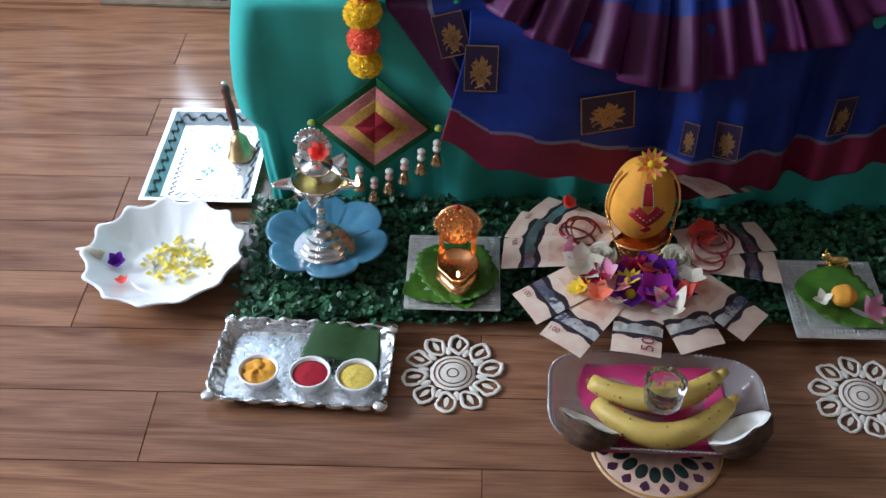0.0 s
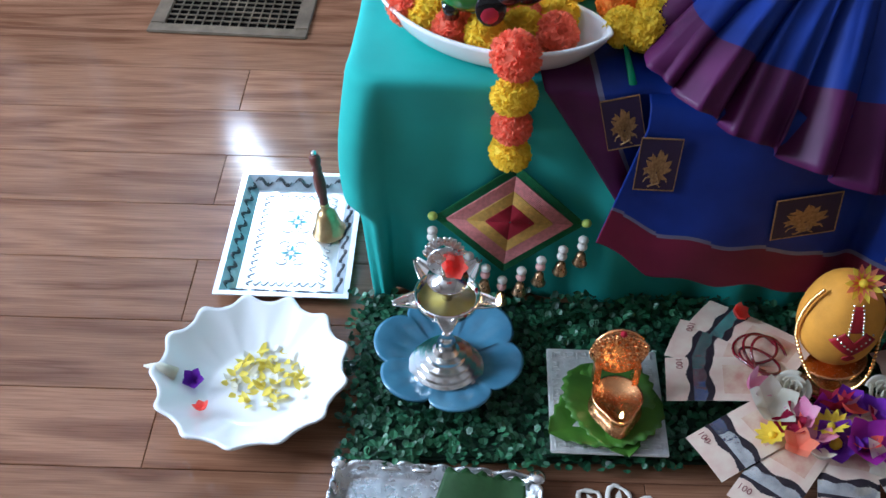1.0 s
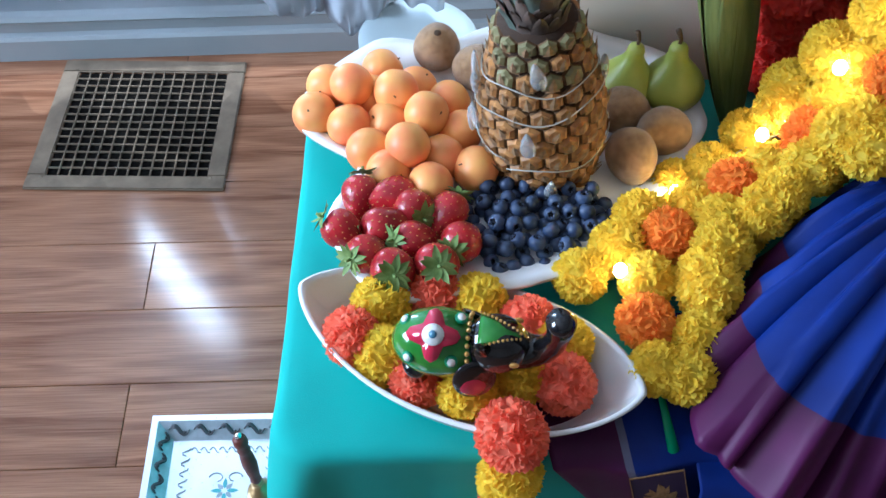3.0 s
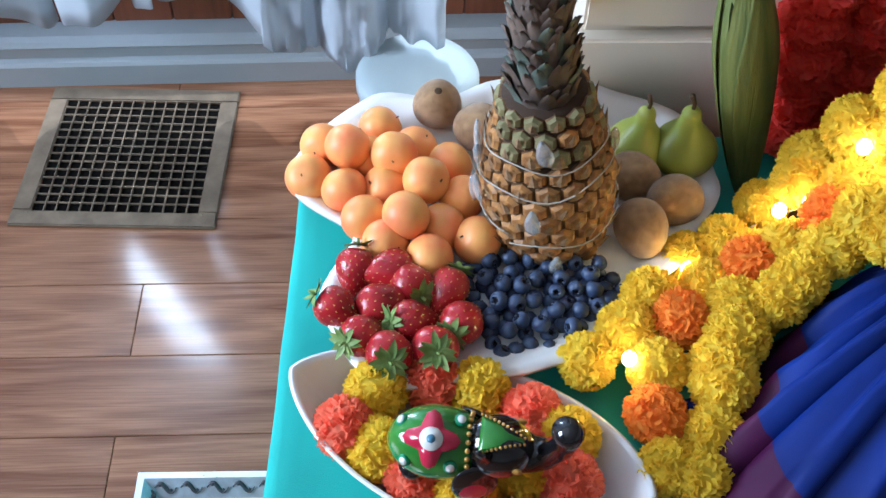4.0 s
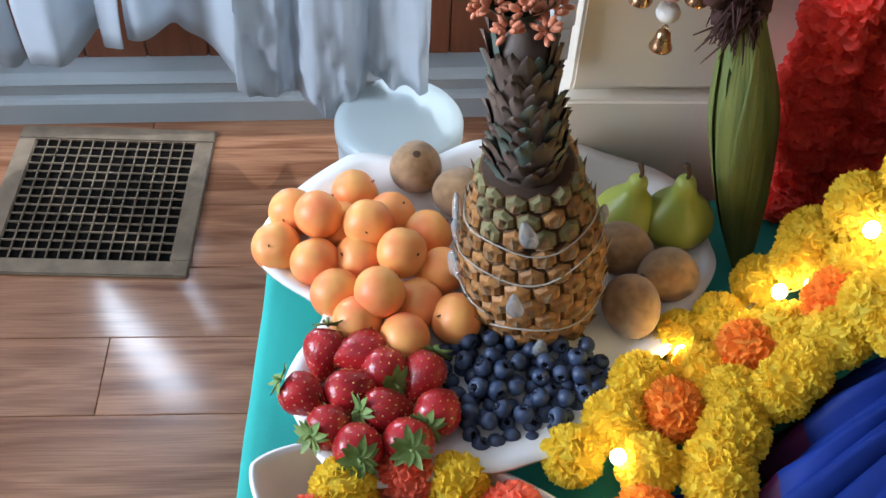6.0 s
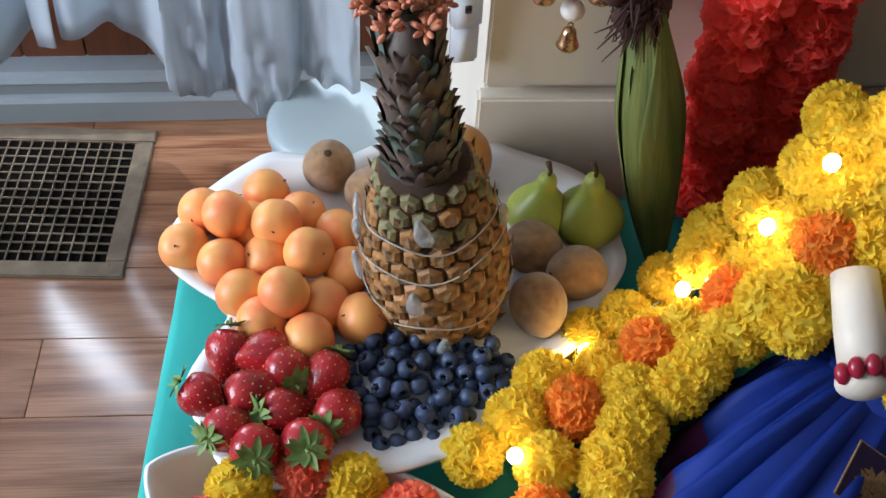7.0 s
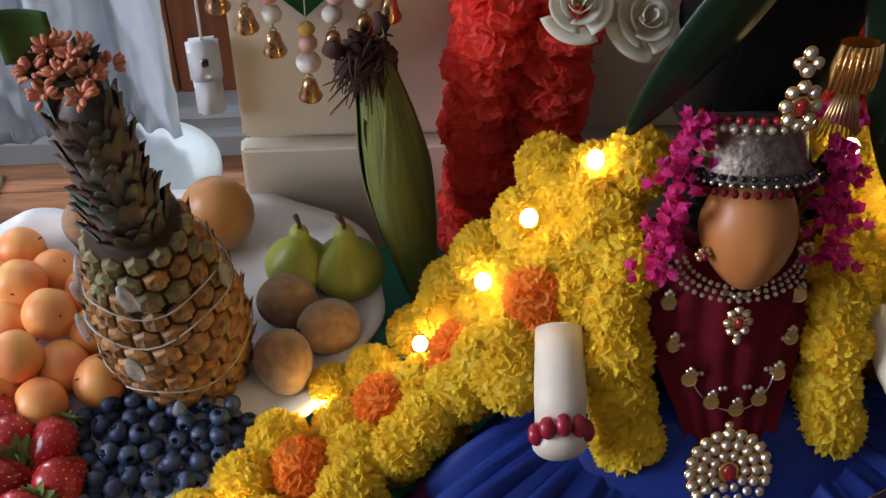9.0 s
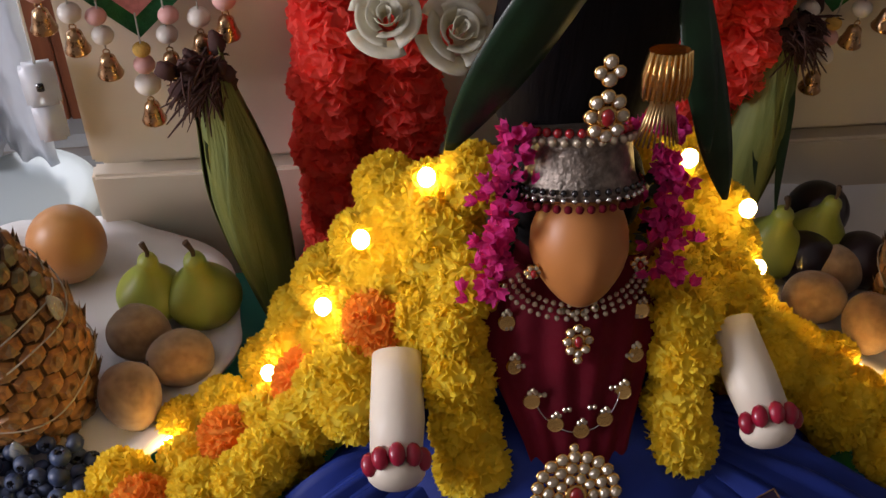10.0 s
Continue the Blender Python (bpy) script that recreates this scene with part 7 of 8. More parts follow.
ruffled_rose(0.346, 1.150, 0.080, 0.025, M_WHITEF, "white rose on bank notes beside a coconut", 25, 10)
M_MAG = petal_mat("petal_magenta", (0.40, 0.03, 0.40), (0.28, 0.02, 0.30))
M_CRIM = petal_mat("petal_crimson", (0.34, 0.01, 0.05), (0.22, 0.006, 0.03))
HEAP = [("violet_orchid", 0.292, 1.085, 5, 0.030, 0.026, M_PURPF, "deep violet orchid blossom before a coconut", M_YEL, 0.5), ("magenta_orchid", 0.326, 1.080, 5, 0.032, 0.028, M_MAG, "magenta orchid blossom before a coconut", M_PURPF, 0.5),
        ("yellow_daisy", 0.288, 1.100, 12, 0.022, 0.009, M_YEL, "yellow daisy blossom before a coconut", M_YEL, 0.3), ("red_flower", 0.252, 1.098, 6, 0.024, 0.018, M_RED, "red blossom lying on bank notes", None, 0.6),
        ("white_flower", 0.222, 1.134, 5, 0.034, 0.028, M_WHITEF, "white open blossom on bank notes", None, 0.5), ("coral_flower", 0.243, 1.072, 5, 0.022, 0.016, M_COR, "coral blossom lying on bank notes", None, 0.5),
        ("trumpet_flower", 0.348, 1.048, 4, 0.040, 0.018, M_WHITEF, "white trumpet blossom on bank notes", None, 0.7), ("yellow_daisy", 0.219, 1.092, 10, 0.018, 0.009, M_YEL, "yellow daisy blossom on bank notes", M_YEL, 0.3),
        ("pink_flower", 0.262, 1.115, 5, 0.022, 0.016, M_PINKW, "pale pink blossom on bank notes", None, 0.4), ("crimson_flower", 0.350, 1.110, 6, 0.024, 0.018, M_CRIM, "crimson blossom before the coconut", None, 0.5),
        ("crimson_flower", 0.303, 1.130, 6, 0.028, 0.020, M_CRIM, "crimson blossom before the coconut", None, 0.6), ("white_flower", 0.265, 1.056, 5, 0.016, 0.014, M_WHITEF, "small white blossom on bank notes", None, 0.4)]
HEAP2 = [("violet_flower", 0.365, 1.088, 5, 0.022, 0.018, M_PURPF, "deep violet blossom on bank notes", None, 0.4), ("red_flower", 0.416, 1.212, 6, 0.026, 0.022, M_RED, "red blossom beside the bangles", None, 0.6),
         ("pink_flower", 0.202, 1.162, 5, 0.026, 0.012, M_PINKW, "pale pink blossom beside the bangles", None, 0.7), ("red_flower", 0.215, 1.290, 6, 0.016, 0.014, M_RED, "small red blossom on bank notes", None, 0.7)]
MORE = []
hrnd = random.Random(15)
for q in range(16):
    a, rr = hrnd.uniform(0, 6.28), math.sqrt(hrnd.random())
    nm, mt, lb = hrnd.choice((("crimson_flower", M_CRIM, "crimson blossom in a heap"), ("white_flower", M_WHITEF, "small white blossom in a heap"), ("violet_flower", M_PURPF, "violet blossom in a heap"), ("magenta_flower", M_MAG, "magenta blossom in a heap"), ("pink_flower", M_PINKW, "pale pink blossom in a heap"), ("red_flower", M_RED, "bright red blossom in a heap")))
    MORE.append((nm, 0.312 + 0.075 * rr * math.cos(a), 1.096 + 0.050 * rr * math.sin(a), 5, 0.020, 0.017, mt, lb + " before a coconut", None, 0.35))
for i, (nm, x, y, n, L, W, mt, lb, c, cup) in enumerate(HEAP + HEAP2 + MORE):
    small_blossom(nm, pose(x - 0.020, y - 0.006, 0.078 + 0.006 * (i % 3), frnd.uniform(5, 35), frnd.uniform(-20, 20), frnd.uniform(0, 360)), n, L * 1.22, W * 1.25, mt, lb, c, cup, "blossoms before the coconut")

# ---- embossed tray with powders ----
def powder_tray():
    t = thing("silver_tray", pose(-0.201, 1.006, 0.0, 0, 0, -4.5), "shiny embossed silver tray with a ruffled rim", "tray")
    W, D = 0.128, 0.079
    def out(a):
        c, s = math.cos(a), math.sin(a)
        k = (abs(c) ** 7 + abs(s) ** 7) ** (-1 / 7)
        return k * c, k * s
    def fn(u, v):
        a = u * 2 * math.pi
        x, y = out(a)
        if v < 0.55:
            k = v / 0.55 * 0.84
            z = 0.003
        else:
            q = (v - 0.55) / 0.45
            k = 0.84 + 0.16 * q
            z = 0.003 + 0.018 * smooth01(q) + 0.0016 * math.sin(a * 34) * q + 0.0014 * math.sin(q * 9 + a * 20) * q
        ruf = 1 + 0.010 * math.sin(a * 34) * max(0, v - 0.7)
        return (x * W * k * ruf, y * D * k * ruf, z)
    bm = bmesh.new()
    sheet(bm, fn, 272, 28, thick=0.0016, ring=True)
    part("pan", bm, M_SILVE, t)
    for i in range(6):
        for s in (-1, 1):
            bm = bmesh.new()
            ball(bm, at(-0.095 + 0.038 * i, s * (D * 0.93), 0.014, 0.013, 0.005, 0.005, -s * 45, 0, 0), 16, 10)
            part("rim_boss", bm, M_SILV, t)
    for i in range(3):
        for s in (-1, 1):
            bm = bmesh.new()
            ball(bm, at(s * W * 0.95, -0.042 + 0.042 * i, 0.014, 0.005, 0.012, 0.005, 0, s * 45, 0), 16, 10)
            part("rim_boss", bm, M_SILV, t)
    for sx in (-1, 1):
        for sy in (-1, 1):
            bm = bmesh.new()
            ball(bm, at(sx * W * 0.94, sy * D * 0.92, 0.020, 0.011, 0.011, 0.006), 16, 10)
            part("corner_shell", bm, M_SILV, t)
powder_tray()

def powder_cup(x, y, material, fill, label):
    c = thing("powder_cup", pose(x, y, 0.004), label, "cup", "cups in the silver tray")
    bm = bmesh.new()
    lathe(bm, [(0.019, 0.0), (0.022, 0.001), (0.0275, 0.018), (0.0298, 0.022), (0.0292, 0.0235), (0.0262, 0.022), (0.024, 0.014), (0.0003, 0.010)], 48)
    part("cup_wall", bm, M_WHITE, c)
    bm = bmesh.new()
    rnd = random.Random(int(x * 1000))
    lathe(bm, [(0.0255, 0.0175), (0.020, 0.0195), (0.014, 0.0205), (0.008, 0.021), (0.0003, 0.0215)], 40, wob=lambda a, i: (1.0, fill * (math.sin(3 * a + i) + 0.6 * math.sin(7 * a + 2 * i)) * (1 if i else 0)))
    part("filling", bm, material, c)
powder_cup(-0.262, 0.985, M_ORANGEP, 0.0022, "white cup of orange turmeric paste")
powder_cup(-0.188, 0.980, M_KUMKUM, 0.0004, "white cup of red kumkum powder")
powder_cup(-0.122, 0.975, M_YELP, 0.0004, "white cup of yellow rice grains")
bm = bmesh.new()
sheet(bm, lambda u, v: (-0.196 + 0.105 * u + 0.02 * (v - 0.5) * (1 - u), 1.012 + 0.060 * v - 0.012 * u + 0.004 * math.sin(u * 30) * (1 if v > 0.9 else 0), 0.022 + 0.010 * v + 0.003 * math.sin(u * 6)), 24, 10, thick=0.0006)
tagged(part("banana_leaf", bm, M_LEAFD), "folded dark green leaf piece in the silver tray", "leaf")

# ---- rangoli cut-outs ----
def rangoli(x, y, rz):
    r = thing("rangoli_cutout", pose(x, y, 0.0005, 0, 0, rz), "white flower-shaped rangoli floor ornament", "ornament", "rangoli ornaments on the floor")
    n = 10
    bm = bmesh.new()
    lathe(bm, [(0.0003, 0.0030), (0.032, 0.0028), (0.033, 0.0018)], 48, wob=lambda a, i: (1 + 0.02 * math.sin(a * 12), 0))
    part("disc", bm, M_RANG, r)
    for k in range(n):
        a = 2 * math.pi * k / n
        bm = bmesh.new()
        m = Matrix.Rotation(a, 4, "Z")
        pts = []
        for i in range(17):
            q = 2 * math.pi * i / 16
            pts.append(m @ Vector((0.0550 + 0.0165 * math.cos(q) + 0.002 * math.sin(3 * q), 0.0135 * math.sin(q) * (1.0 + 0.25 * math.cos(q)), 0.0026)))
        pts = [p + Vector((frnd.uniform(-0.0010, 0.0010), frnd.uniform(-0.0010, 0.0010), 0)) for p in pts[:-1]]
        pts.append(pts[0])
        tube(bm, pts, [frnd.uniform(0.0020, 0.0038) for p in pts], 8, cap=False, flat=0.45)
        part("petal_loop", bm, M_RANG, r)
        bm = bmesh.new()
        leaf_blade(bm, m @ Matrix.Translation((0.046, 0, 0.0036)), 0.020, 0.0075, 0, 0, 6)
        part("petal_core", bm, M_RANG, r)
        bm = bmesh.new()
        m2 = Matrix.Rotation(a + math.pi / n, 4, "Z")
        ball(bm, m2 @ at(0.0425, 0, 0.0022, 0.0085, 0.0050, 0.0018), 12, 8)
        part("petal_bridge", bm, M_RANG, r)
    for rr in (0.027, 0.020, 0.008):
        bm = bmesh.new()
        tube(bm, [(rr * math.cos(6.2832 * i / 40), rr * math.sin(6.2832 * i / 40), 0.0030) for i in range(41)], 0.0010, 6, cap=False)
        part("ring_groove", bm, M_GROOVE, r)
rangoli(0.014, 0.998, 8)
rangoli(0.592, 0.955, 20)

# ---- banana tray ----
def oval_tray():
    t = thing("glass_tray", pose(0.292, 0.918, 0.0, 0, 0, -4), "clear rounded tray lined with pink satin", "tray")
    W, D = 0.148, 0.086
    def fn(u, v):
        a = u * 2 * math.pi
        c, s = math.cos(a), math.sin(a)
        k = (abs(c) ** 4 + abs(s) ** 4) ** -0.25
        if v < 0.5:
            q, z = v / 0.5 * 0.80, 0.010
        else:
            w = (v - 0.5) / 0.5
            q, z = 0.80 + 0.20 * w, 0.010 + 0.030 * w ** 1.4
        return (W * k * c * q, D * k * s * q, z)
    bm = bmesh.new()
    sheet(bm, fn, 120, 16, thick=0.0022, ring=True)
    part("pan", bm, M_TRAYG, t)
    bm = bmesh.new()
    rim = [fn(i / 160, 1.0) for i in range(160)]
    for i in range(160):
        ball(bm, at(*rim[i], 0.0017), 6, 5)
    part("beaded_rim", bm, M_SILV, t)
    for sx in (-1, 1):
        for sy in (-1, 1):
            bm = bmesh.new()
            lathe(bm, [(0.006, 0.0), (0.008, 0.002), (0.006, 0.009)], 16, Matrix.Translation((sx * 0.09, sy * 0.045, 0)))
            part("foot", bm, M_TRAYG, t)
    bm = bmesh.new()
    def cloth(u, v):
        x = -0.092 + 0.184 * u + 0.014 * math.sin(v * 5 + 1) * (1 if u < 0.5 else -0.6)
        y = -0.080 + 0.155 * v
        e = max(abs(y) - 0.062, 0) / 0.02
        return (x, y, 0.0125 + 0.016 * e + 0.0022 * math.sin(x * 70 + y * 40) + 0.0015 * math.sin(y * 120))
    sheet(bm, cloth, 40, 30, thick=0.0012)
    tagged(part("satin_lining", bm, M_PINKT, m=pose(0.292, 0.918, 0.0, 0, 0, -4)), "crumpled bright pink satin cloth in a clear tray", "cloth")
M_TRAYG = mat("tray_clear", (0.86, 0.82, 0.84), rough=0.10, metal=0.0, var=0.02, bump=0.0, trans=0.80, ior=1.35)
oval_tray()

def banana(pts, seed):
    b = thing("banana", Matrix(), "ripe yellow banana with brown speckles in a tray", "banana", "bananas in the tray")
    P = [Vector(p) for p in pts]
    # fine curve through the three given points
    curve = []
    for i in range(17):
        t = i / 16
        curve.append(P[0] * (1 - t) * (1 - t) + P[1] * 2 * t * (1 - t) + P[2] * t * t)
    rad = [0.0055 + 0.0125 * math.sin(math.pi * (0.06 + 0.88 * i / 16)) ** 0.45 for i in range(17)]
    bm = bmesh.new()
    tube(bm, curve, rad, 10)
    part("fruit", bm, M_BANANA, b)
    d0 = (curve[-1] - curve[-2]).normalized()
    bm = bmesh.new()
    tube(bm, [curve[-1], curve[-1] + d0 * 0.018], [0.0085, 0.0058], 8)
    part("stalk", bm, M_BANANA, b)
    d1 = (curve[0] - curve[1]).normalized()
    bm = bmesh.new()
    tube(bm, [curve[0], curve[0] + d1 * 0.006], [0.0075, 0.004], 8)
    part("tip", bm, M_BROWN, b, "dark dry tip")
    rnd = random.Random(seed)
    bm = bmesh.new()
    for k in range(60):
        i = rnd.randint(1, 15)
        a = rnd.uniform(0, 6.28)
        c, d = curve[i], (curve[i + 1] - curve[i - 1]).normalized()
        n1 = d.cross(Vector((0, 0, 1))).normalized()
        n2 = n1.cross(d)
        ball(bm, Matrix.Translation(c + (n1 * math.cos(a) + n2 * math.sin(a)) * rad[i] * 0.985 + d * rnd.uniform(-0.004, 0.004)) @ Matrix.Diagonal((rnd.uniform(0.0006, 0.0016),) * 3 + (1,)), 6, 4)
    tagged(part("speckle", bm, M_BROWN, b, "brown speckles"), kind="stuff")
banana([(0.208, 0.912, 0.040), (0.285, 0.800, 0.042), (0.385, 0.905, 0.046)], 1)
banana([(0.205, 0.950, 0.040), (0.290, 0.880, 0.040), (0.378, 0.952, 0.046)], 2)

def glass_votive():
    g = thing("glass_votive", pose(0.292, 0.898, 0.060, 0, 0, 0), "small clear ribbed glass holder on the bananas", "glass")
    bm = bmesh.new()
    lathe(bm, [(0.018, 0.0), (0.024, 0.002), (0.026, 0.012), (0.0265, 0.030), (0.0285, 0.040), (0.0265, 0.041), (0.0240, 0.030), (0.0225, 0.012), (0.0003, 0.008)], 48, wob=lambda a, i: (1 + 0.03 * math.sin(a * 16), 0))
    part("holder", bm, M_GLASS, g)
glass_votive()

def coconut_half(x, y, z, rx, ry, rz):
    c = thing("coconut_piece", pose(x, y, z, rx, ry, rz), "broken coconut half with white flesh in the tray", "coconut", "coconut pieces in the tray")
    bm = bmesh.new()
    w = lambda a, i: (1 + 0.05 * math.sin(a * 3 + 1) + 0.02 * math.sin(a * 11), 0.003 * math.sin(a * 5) if i > 3 else 0)
    lathe(bm, [(0.0005, -0.034), (0.020, -0.031), (0.036, -0.020), (0.0435, -0.004), (0.0445, 0.004)], 40, wob=w, close=False)
    part("husk", bm, M_SHELL, c, "brown fibrous husk")
    bm = bmesh.new()
    lathe(bm, [(0.0447, 0.0041), (0.0400, 0.0055), (0.0340, 0.0045), (0.030, -0.006), (0.018, -0.018), (0.0005, -0.022)], 40, wob=w, close=False)
    part("flesh", bm, M_COCOW, c, "white coconut flesh")
coconut_half(0.192, 0.868, 0.050, -38, 30, 0)
coconut_half(0.388, 0.858, 0.050, -34, -34, 0)

def painted_mat():
    m = thing("painted_mat", pose(0.288, 0.872, 0.0005), "round painted floor mat with dark petals", "mat")
    bm = bmesh.new()
    lathe(bm, [(0.0003, 0.0030), (0.088, 0.0030), (0.090, 0.0012), (0.090, 0.0)], 64)
    part("disc", bm, M_MAT2, m)
    for k in range(18):
        a = 2 * math.pi * k / 18
        bm = bmesh.new()
        ball(bm, Matrix.Rotation(a, 4, "Z") @ at(0.052, 0, 0.0031, 0.013, 0.0080, 0.0010), 14, 8)
        part("petal_mark", bm, M_DKGR, m, "dark green painted petal")
        bm = bmesh.new()
        leaf_blade(bm, Matrix.Rotation(a + 0.1745, 4, "Z") @ Matrix.Translation((0.082, 0, 0.0034)) @ Matrix.Rotation(math.pi, 4, "Z"), 0.018, 0.014, 0, 0, 3)
        part("border_mark", bm, M_PURD, m, "dark plum painted border mark")
    bm = bmesh.new()
    tube(bm, [(0.087 * math.cos(6.2832 * i / 64), 0.087 * math.sin(6.2832 * i / 64), 0.003) for i in range(65)], 0.0018, 6, cap=False, flat=0.4)
    part("rim_line", bm, M_GOLDP, m)
M_DKGR = mat("mat_dark_green", (0.015, 0.035, 0.030), rough=0.5)
M_PURD = mat("mat_plum", (0.06, 0.015, 0.04), rough=0.6)
painted_mat()

# ---- hangings ----
def small_bell(bm, s=1.0, m=None):
    lathe(bm, [(0.0098 * s, 0.0), (0.0102 * s, 0.0012 * s), (0.0086 * s, 0.0045 * s), (0.0066 * s, 0.012 * s), (0.0058 * s, 0.016 * s), (0.0030 * s, 0.0185 * s), (0.0008 * s, 0.0195 * s)], 20, m)
    tube(bm, [(m or Matrix()) @ Vector((0.0024 * s * math.cos(6.2832 * i / 12), 0, (0.0212 + 0.0024 * math.sin(6.2832 * i / 12)) * s)) for i in range(13)], 0.0006 * s, 5, cap=False)
M_GOLDB = mat("bell_brass", (0.52, 0.33, 0.18), rough=0.28, metal=1.0, var=0.1, scale=60, bump=0.1)
BELL = fruit_mesh("bell", lambda bm: small_bell(bm), [M_GOLDB])

def bead(bm, p, r, sz=0.85):
    ball(bm, at(*p, r, r, r * sz), 14, 10)

def toran():
    t = thing("bell_hanging", pose(0.064, 1.803, 0.0), "beaded door hanging with small brass bells", "wall hanging", "bell hangings on the cabinet")
    for x, z in ((0.000, 0.598), (0.021, 0.645), (-0.026, 0.646), (0.046, 0.660), (-0.046, 0.670), (0.066, 0.676), (-0.066, 0.690)):
        share("bell", BELL, t, Matrix.Translation((x, -0.011, z)))
    for x, z, r, mt, nm in ((0, 0.634, 0.0105, M_BEADW, "white bead"), (0, 0.653, 0.0085, M_BEADP, "pink bead"), (0, 0.667, 0.0070, M_YARNY, "yellow bead"), (0.021, 0.680, 0.0085, M_BEADW, "white bead"), (-0.026, 0.682, 0.0085, M_BEADW, "white bead"),
                            (0.046, 0.694, 0.0090, M_BEADW, "white bead"), (-0.046, 0.703, 0.0090, M_BEADW, "white bead"), (0.024, 0.697, 0.008, M_BEADP, "pink bead"), (-0.028, 0.699, 0.008, M_BEADP, "pink bead"), (0.066, 0.708, 0.009, M_BEADP, "pink bead"), (-0.066, 0.722, 0.009, M_BEADP, "pink bead")):
        bm = bmesh.new()
        bead(bm, (x, -0.010, z), r)
        part("bead", bm, mt, t, nm)
    bm = bmesh.new()
    for x, z0, z1 in ((0, 0.62, 0.70), (0.021, 0.668, 0.72), (-0.026, 0.669, 0.72), (0.046, 0.683, 0.73), (-0.046, 0.692, 0.74), (0.066, 0.70, 0.74), (-0.066, 0.712, 0.75)):
        tube(bm, [(x, -0.010, z0), (x, -0.010, z1)], 0.0007, 5)
    part("cord", bm, M_WIRE, t)
    for s, mt in ((0.082, M_YARNG), (0.062, M_YARNP), (0.044, M_YARNY), (0.024, M_YARNR)):
        bm = bmesh.new()
        d = 0.003 + (0.082 - s) * 0.06
        v = [(0, -d, 0.755 - s), (s, -d, 0.755), (0, -d, 0.755 + s), (-s, -d, 0.755)]
        a = [bm.verts.new(q) for q in v]
        b = [bm.verts.new((q[0], 0.0, q[2])) for q in v]
        bm.faces.new(a)
        for k in range(4):
            bm.faces.new((a[k], a[(k + 1) % 4], b[(k + 1) % 4], b[k]))
        part("yarn_diamond", bm, mt, t, smooth=False)
toran()
copy_thing([o for o in scene.objects if o.name.startswith("bell_hanging")][0], pose(0.626, 1.790, 0.0))

def yarn_ornament():
    """The diamond of wound yarn on the tablecloth, with bead and bell tassels."""
    t = thing("yarn_diamond_ornament", pose(-0.106, 1.345, 0.190, -4, 3, 0), "diamond yarn wall ornament with bell tassels on the tablecloth", "ornament")
    def ring(w0, h0, w1, h1, mt, y, nm):
        n = max(2, int((w0 - w1) / 0.0030))
        bm = bmesh.new()
        for i in range(n):
            k = (i + 0.5) / n
            w, h = w0 + (w1 - w0) * k, h0 + (h1 - h0) * k
            c = [(-w, y, 0), (0, y, -h), (w, y, 0), (0, y, h), (-w, y, 0)]
            for a, b in zip(c, c[1:]):
                tube(bm, [a, b], (w0 - w1) / n * 0.40, 6)
        part(nm, bm, mt, t)
    ring(0.098, 0.088, 0.082, 0.072, M_YARNG, -0.003, "green_yarn")
    ring(0.082, 0.072, 0.056, 0.049, M_YARNP, -0.005, "pink_yarn")
    ring(0.056, 0.049, 0.032, 0.029, M_YARNY, -0.006, "yellow_yarn")
    ring(0.032, 0.029, 0.002, 0.002, M_YARNR, -0.007, "red_yarn")
    bm = bmesh.new()
    block(bm, -0.100, -0.002, -0.0022, 0.100, 0.002, 0.0022)
    part("stick", bm, M_YARNG, t, smooth=False)
    for sx in (-1, 1):
        bm = bmesh.new()
        bead(bm, (sx * 0.099, -0.004, 0.002), 0.0065)
        part("end_bead", bm, M_YEL2, t, "yellow-green end bead")
    for x, z in ((-0.098, -0.012), (-0.074, -0.030), (-0.048, -0.052), (-0.024, -0.072), (0.0, -0.092), (0.024, -0.074), (0.048, -0.054), (0.074, -0.034), (0.098, -0.016)):
        for k, (r, mt) in enumerate(((0.0068, M_BEADW), (0.0068, M_BEADP if abs(x) < 0.06 else M_BEADW))):
            bm = bmesh.new()
            bead(bm, (x, -0.009, z - 0.006 - 0.011 * k), r)
            part("bead", bm, mt, t)
        share("bell", BELL, t, Matrix.Translation((x, -0.011, z - 0.044)))
M_YEL2 = mat("bead_lime", (0.45, 0.55, 0.10), rough=0.5)
yarn_ornament()

def red_garland(x, n, z0, taper):
    g = thing("red_garland", Matrix(), "thick hanging garland of red marigolds on the cabinet", "garland", "red garlands on the cabinet")
    for k in range(n):
        for s in (-1, 1):
            near = min(1.0, 1 - taper * max(0.0, 1 - k / 4))
            p = (x + s * 0.028 * near + frnd.uniform(-0.004, 0.004), 1.778 + frnd.uniform(-0.006, 0.004), z0 + 0.034 * k + (0.014 if s > 0 else 0))
            me = frnd.choice(REDS)
            share("marigold", me, g, Matrix.Translation(p) @ Euler((frnd.uniform(-0.35, 0.35), frnd.uniform(-0.35, 0.35), frnd.uniform(0, 6))).to_matrix().to_4x4())
    return g
red_garland(0.236, 13, 0.432, 0.0)
red_garland(0.520, 10, 0.545, 0.7)

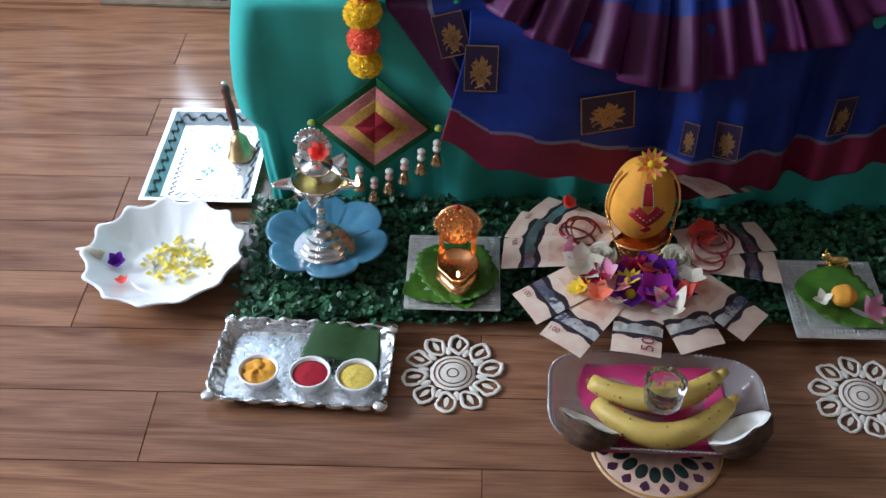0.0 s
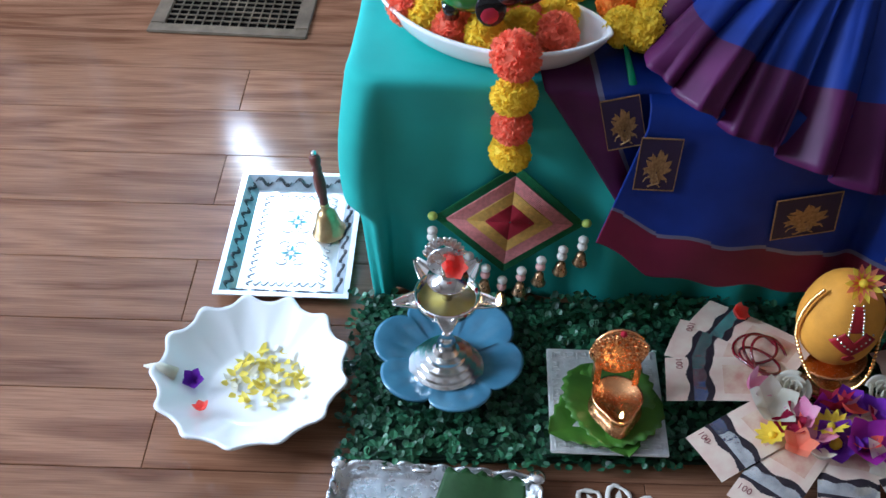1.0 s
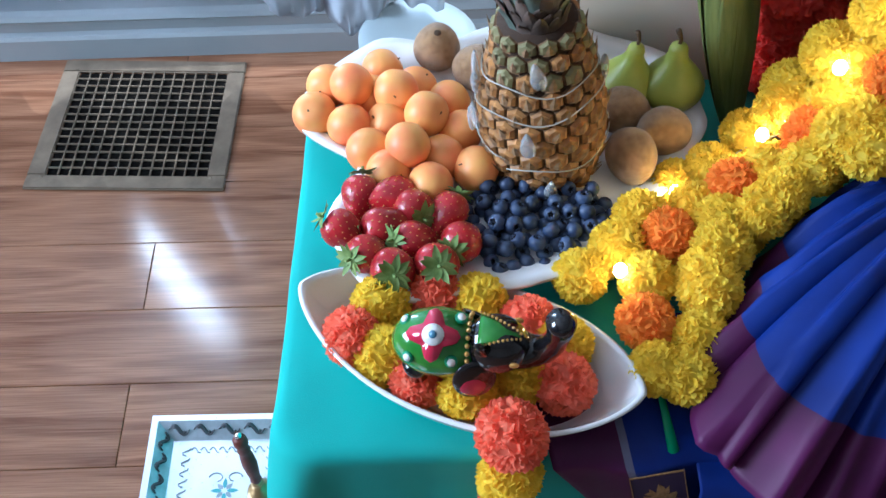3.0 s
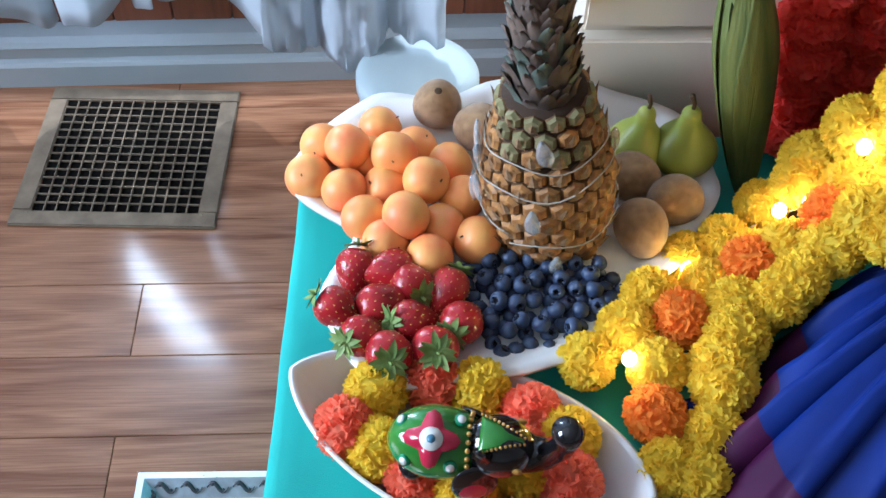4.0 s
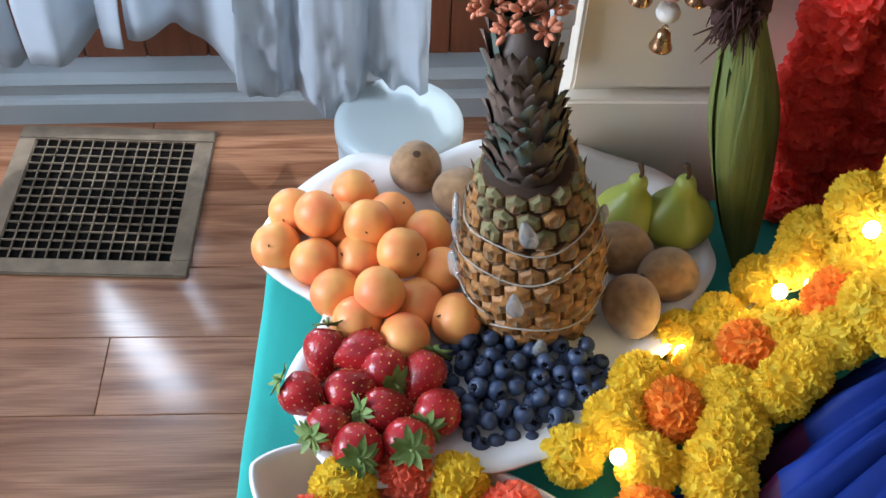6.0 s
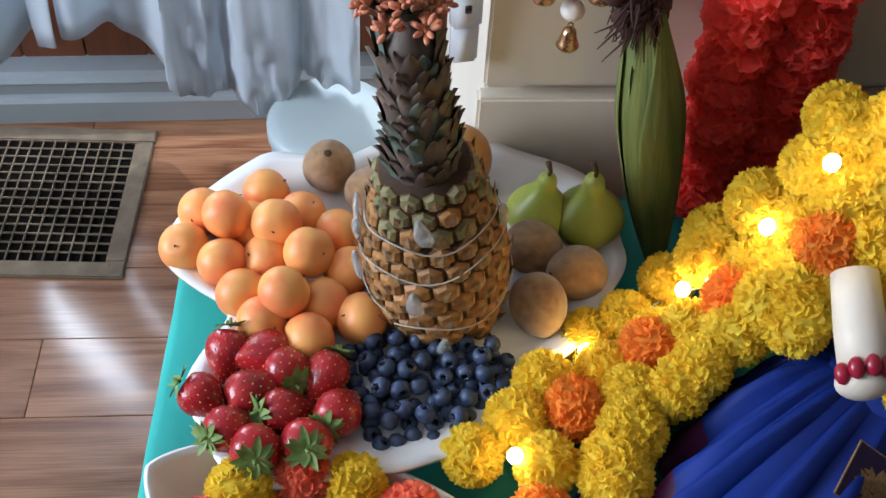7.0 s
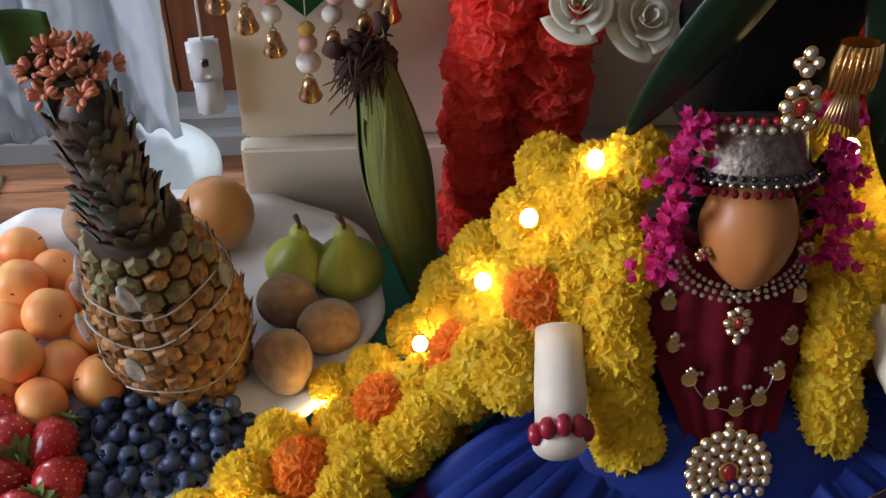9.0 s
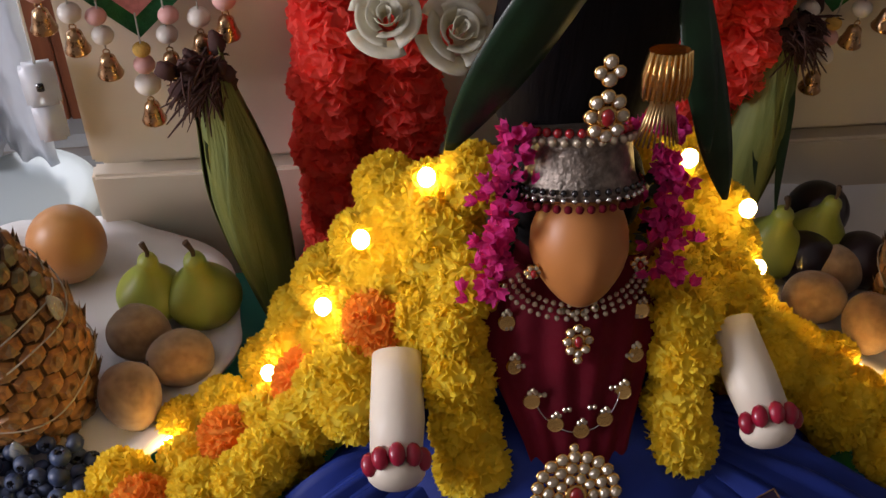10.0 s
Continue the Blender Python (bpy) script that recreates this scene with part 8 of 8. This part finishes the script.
def corn(x, y, z, lean, mirror=1):
    c = thing("corn_cob", pose(x, y, z, -14, lean, 0), "corn cob in its green husk with dark silk", "corn", "corn cobs on the cabinet")
    def girth(v):
        return 0.0285 * math.sin(math.pi * min(1.0, 0.03 + 0.62 * v)) ** 0.75 * (1 - 0.55 * smooth01((v - 0.55) / 0.45))
    rnd = random.Random(8)
    for k in range(9):
        a0 = k * 2.4 + 0.4
        top, free = rnd.uniform(0.93, 1.02), rnd.uniform(0.0, 0.003)
        wide = rnd.uniform(1.2, 1.9)
        bm = bmesh.new()
        def fn(u, v, a0=a0, k=k, top=top, free=free, wide=wide):
            q = v * top
            r = girth(q) * (0.94 + 0.020 * k) + free * max(0.0, v - 0.8) * 4
            half = wide * (math.sin(math.pi * (0.10 + 0.86 * v)) ** 0.7)
            a = a0 + (u - 0.5) * half + 0.9 * mirror * q
            rib = 0.0006 * abs(math.sin(u * 19)) + 0.0016 * (2 * abs(u - 0.5)) ** 3
            return ((r + rib) * math.cos(a), (r + rib) * math.sin(a), 0.285 * q)
        sheet(bm, fn, 18, 26, thick=0.0006)
        part("husk_leaf", bm, M_CORN, c)
    bm = bmesh.new()
    for k in range(26):
        p = Vector((rnd.gauss(-0.006 * mirror, 0.009), rnd.gauss(-0.006, 0.007), 0.268 + rnd.gauss(0, 0.010)))
        ball(bm, at(*p, rnd.uniform(0.005, 0.009), rnd.uniform(0.004, 0.007), rnd.uniform(0.006, 0.012), rnd.uniform(-40, 40), rnd.uniform(-40, 40)), 7, 5, bump=lambda c: c * (1 + 0.25 * math.sin(9 * c.x + 7 * c.z)))
    for k in range(170):
        a, r = rnd.uniform(0, 6.28), 0.011 * math.sqrt(rnd.random())
        p = Vector((r * math.cos(a), r * math.sin(a), 0.262 + rnd.uniform(-0.010, 0.016)))
        side = Vector((rnd.gauss(-0.004 * mirror, 0.007), rnd.gauss(-0.008, 0.006), rnd.uniform(0.000, 0.014)))
        drop = Vector((rnd.gauss(-0.010 * mirror, 0.008), rnd.gauss(-0.008, 0.005), rnd.uniform(-0.030, 0.006)))
        tube(bm, [p, p + side, p + side + drop * 0.5, p + side * 0.8 + drop], [0.0013, 0.0012, 0.0010, 0.0005], 4)
    tagged(part("silk", bm, M_SILK, c, "dark brown dry silk"), kind="stuff")
    for L, dx, w in ((0.115, -0.016, 0.011), (0.085, 0.012, 0.009)):
        bm = bmesh.new()
        leaf_blade(bm, Matrix.Translation((dx * mirror, -0.018, 0.225)) @ Matrix.Rotation(math.pi / 2 * 0.96, 4, "Y") @ Matrix.Rotation(1.4, 4, "X"), L, w, -0.020 * mirror, 0.2, 10)
        part("loose_blade", bm, M_DKLEAF, c, "dry hanging blade")
corn(0.160, 1.700, 0.404, -10)
corn(0.548, 1.715, 0.404, 8, -1)

bm = bmesh.new()
block(bm, -0.020, -0.012, 0, 0.020, 0.012, 0.055, 0.002)
tagged(part("cardboard_box", bm, M_CARD, smooth=False, m=pose(0.208, 1.690, 0.4025, 0, 0, 20)), "small brown cardboard box behind the garland", "box")
M_PLUM = mat("plum_skin", (0.012, 0.006, 0.010), rough=0.3, var=0.3, scale=30, bump=0.05, coat=0.3)
for x, y, z, r in ((0.668, 1.755, 0.466, 0.030), (0.632, 1.697, 0.464, 0.028), (0.684, 1.690, 0.464, 0.028)):
    bm = bmesh.new()
    ball(bm, at(x, y, z, r, r, r * 0.95), 24, 16)
    tagged(part("plum", bm, M_PLUM), "dark purple-black plum on a platter", "plum", "plums on the platter")

def inline_switch():
    s = thing("cord_switch", pose(-0.022, 1.815, 0.565, 0, 0, 8), "clear plastic battery switch hanging on a white cord", "switch")
    bm = bmesh.new()
    block(bm, -0.012, -0.006, 0.0, 0.012, 0.006, 0.040, 0.003)
    part("battery_case", bm, M_PLASW, s)
    bm = bmesh.new()
    block(bm, -0.0135, -0.007, 0.038, 0.0135, 0.007, 0.078, 0.003)
    part("switch_case", bm, M_PLASW, s)
    bm = bmesh.new()
    block(bm, -0.003, -0.009, 0.056, 0.003, -0.0065, 0.064, 0.0008)
    part("slider", bm, M_BLACKP, s, "black slide switch")
    bm = bmesh.new()
    tube(bm, [(0, 0, 0.077), (0.001, 0, 0.14), (0.004, 0.004, 0.40)], 0.0012, 6)
    part("cord", bm, M_WHITEP, s)
M_PLASW = mat("switch_plastic", (0.80, 0.84, 0.88), rough=0.15, var=0.02, bump=0.0, trans=0.35, ior=1.3)
inline_switch()

# ---- floor planks ----
PW = 0.1212
def floor_planks():
    rnd = random.Random(11)
    made = {}
    def plank(x0, x1, y):
        L = round(x1 - x0, 3)
        if L not in made:
            bm = bmesh.new()
            c = 0.0008
            h, w = L / 2 - 0.0004, PW / 2 - 0.0004
            lo = [bm.verts.new(v) for v in ((-h, -w, -0.006), (h, -w, -0.006), (h, w, -0.006), (-h, w, -0.006))]
            md = [bm.verts.new(v) for v in ((-h, -w, -c), (h, -w, -c), (h, w, -c), (-h, w, -c))]
            hi = [bm.verts.new(v) for v in ((-h + c, -w + c, 0), (h - c, -w + c, 0), (h - c, w - c, 0), (-h + c, w - c, 0))]
            bm.faces.new(hi)
            for a, b in ((lo, md), (md, hi)):
                for k in range(4):
                    bm.faces.new((a[k], a[(k + 1) % 4], b[(k + 1) % 4], b[k]))
            ob = part("plank", bm, M_FLOOR, floor, smooth=False)
            made[L] = ob.data
        else:
            ob = share("plank", made[L], floor, Matrix())
        ob.matrix_basis = pose(0, 0, 0, 0, 0, YAW) @ Matrix.Translation(((x0 + x1) / 2, y, 0))
    k = -22
    base = 1.925
    while base + k * PW < 2.45:
        y = base + k * PW - PW / 2
        off = -0.59 if k % 2 == 0 else -0.59 + 0.62
        if k in (-8,):
            off = -0.43
        x = off - 3 * 1.24
        while x < 3.1:
            a, b = max(x, -3.15), min(x + 1.24, 3.15)
            if b - a > 0.05 and y > -0.75:
                plank(a, b, y)
            x += 1.24
        if y <= -0.75:
            plank(-3.15, 3.15, y)
        k += 1
    bm = bmesh.new()
    block(bm, -3.15, -3.2, -0.0055, 3.15, -0.70, -0.004)
    part("plank_field", bm, M_FLOOR, floor, smooth=False)
floor_planks()
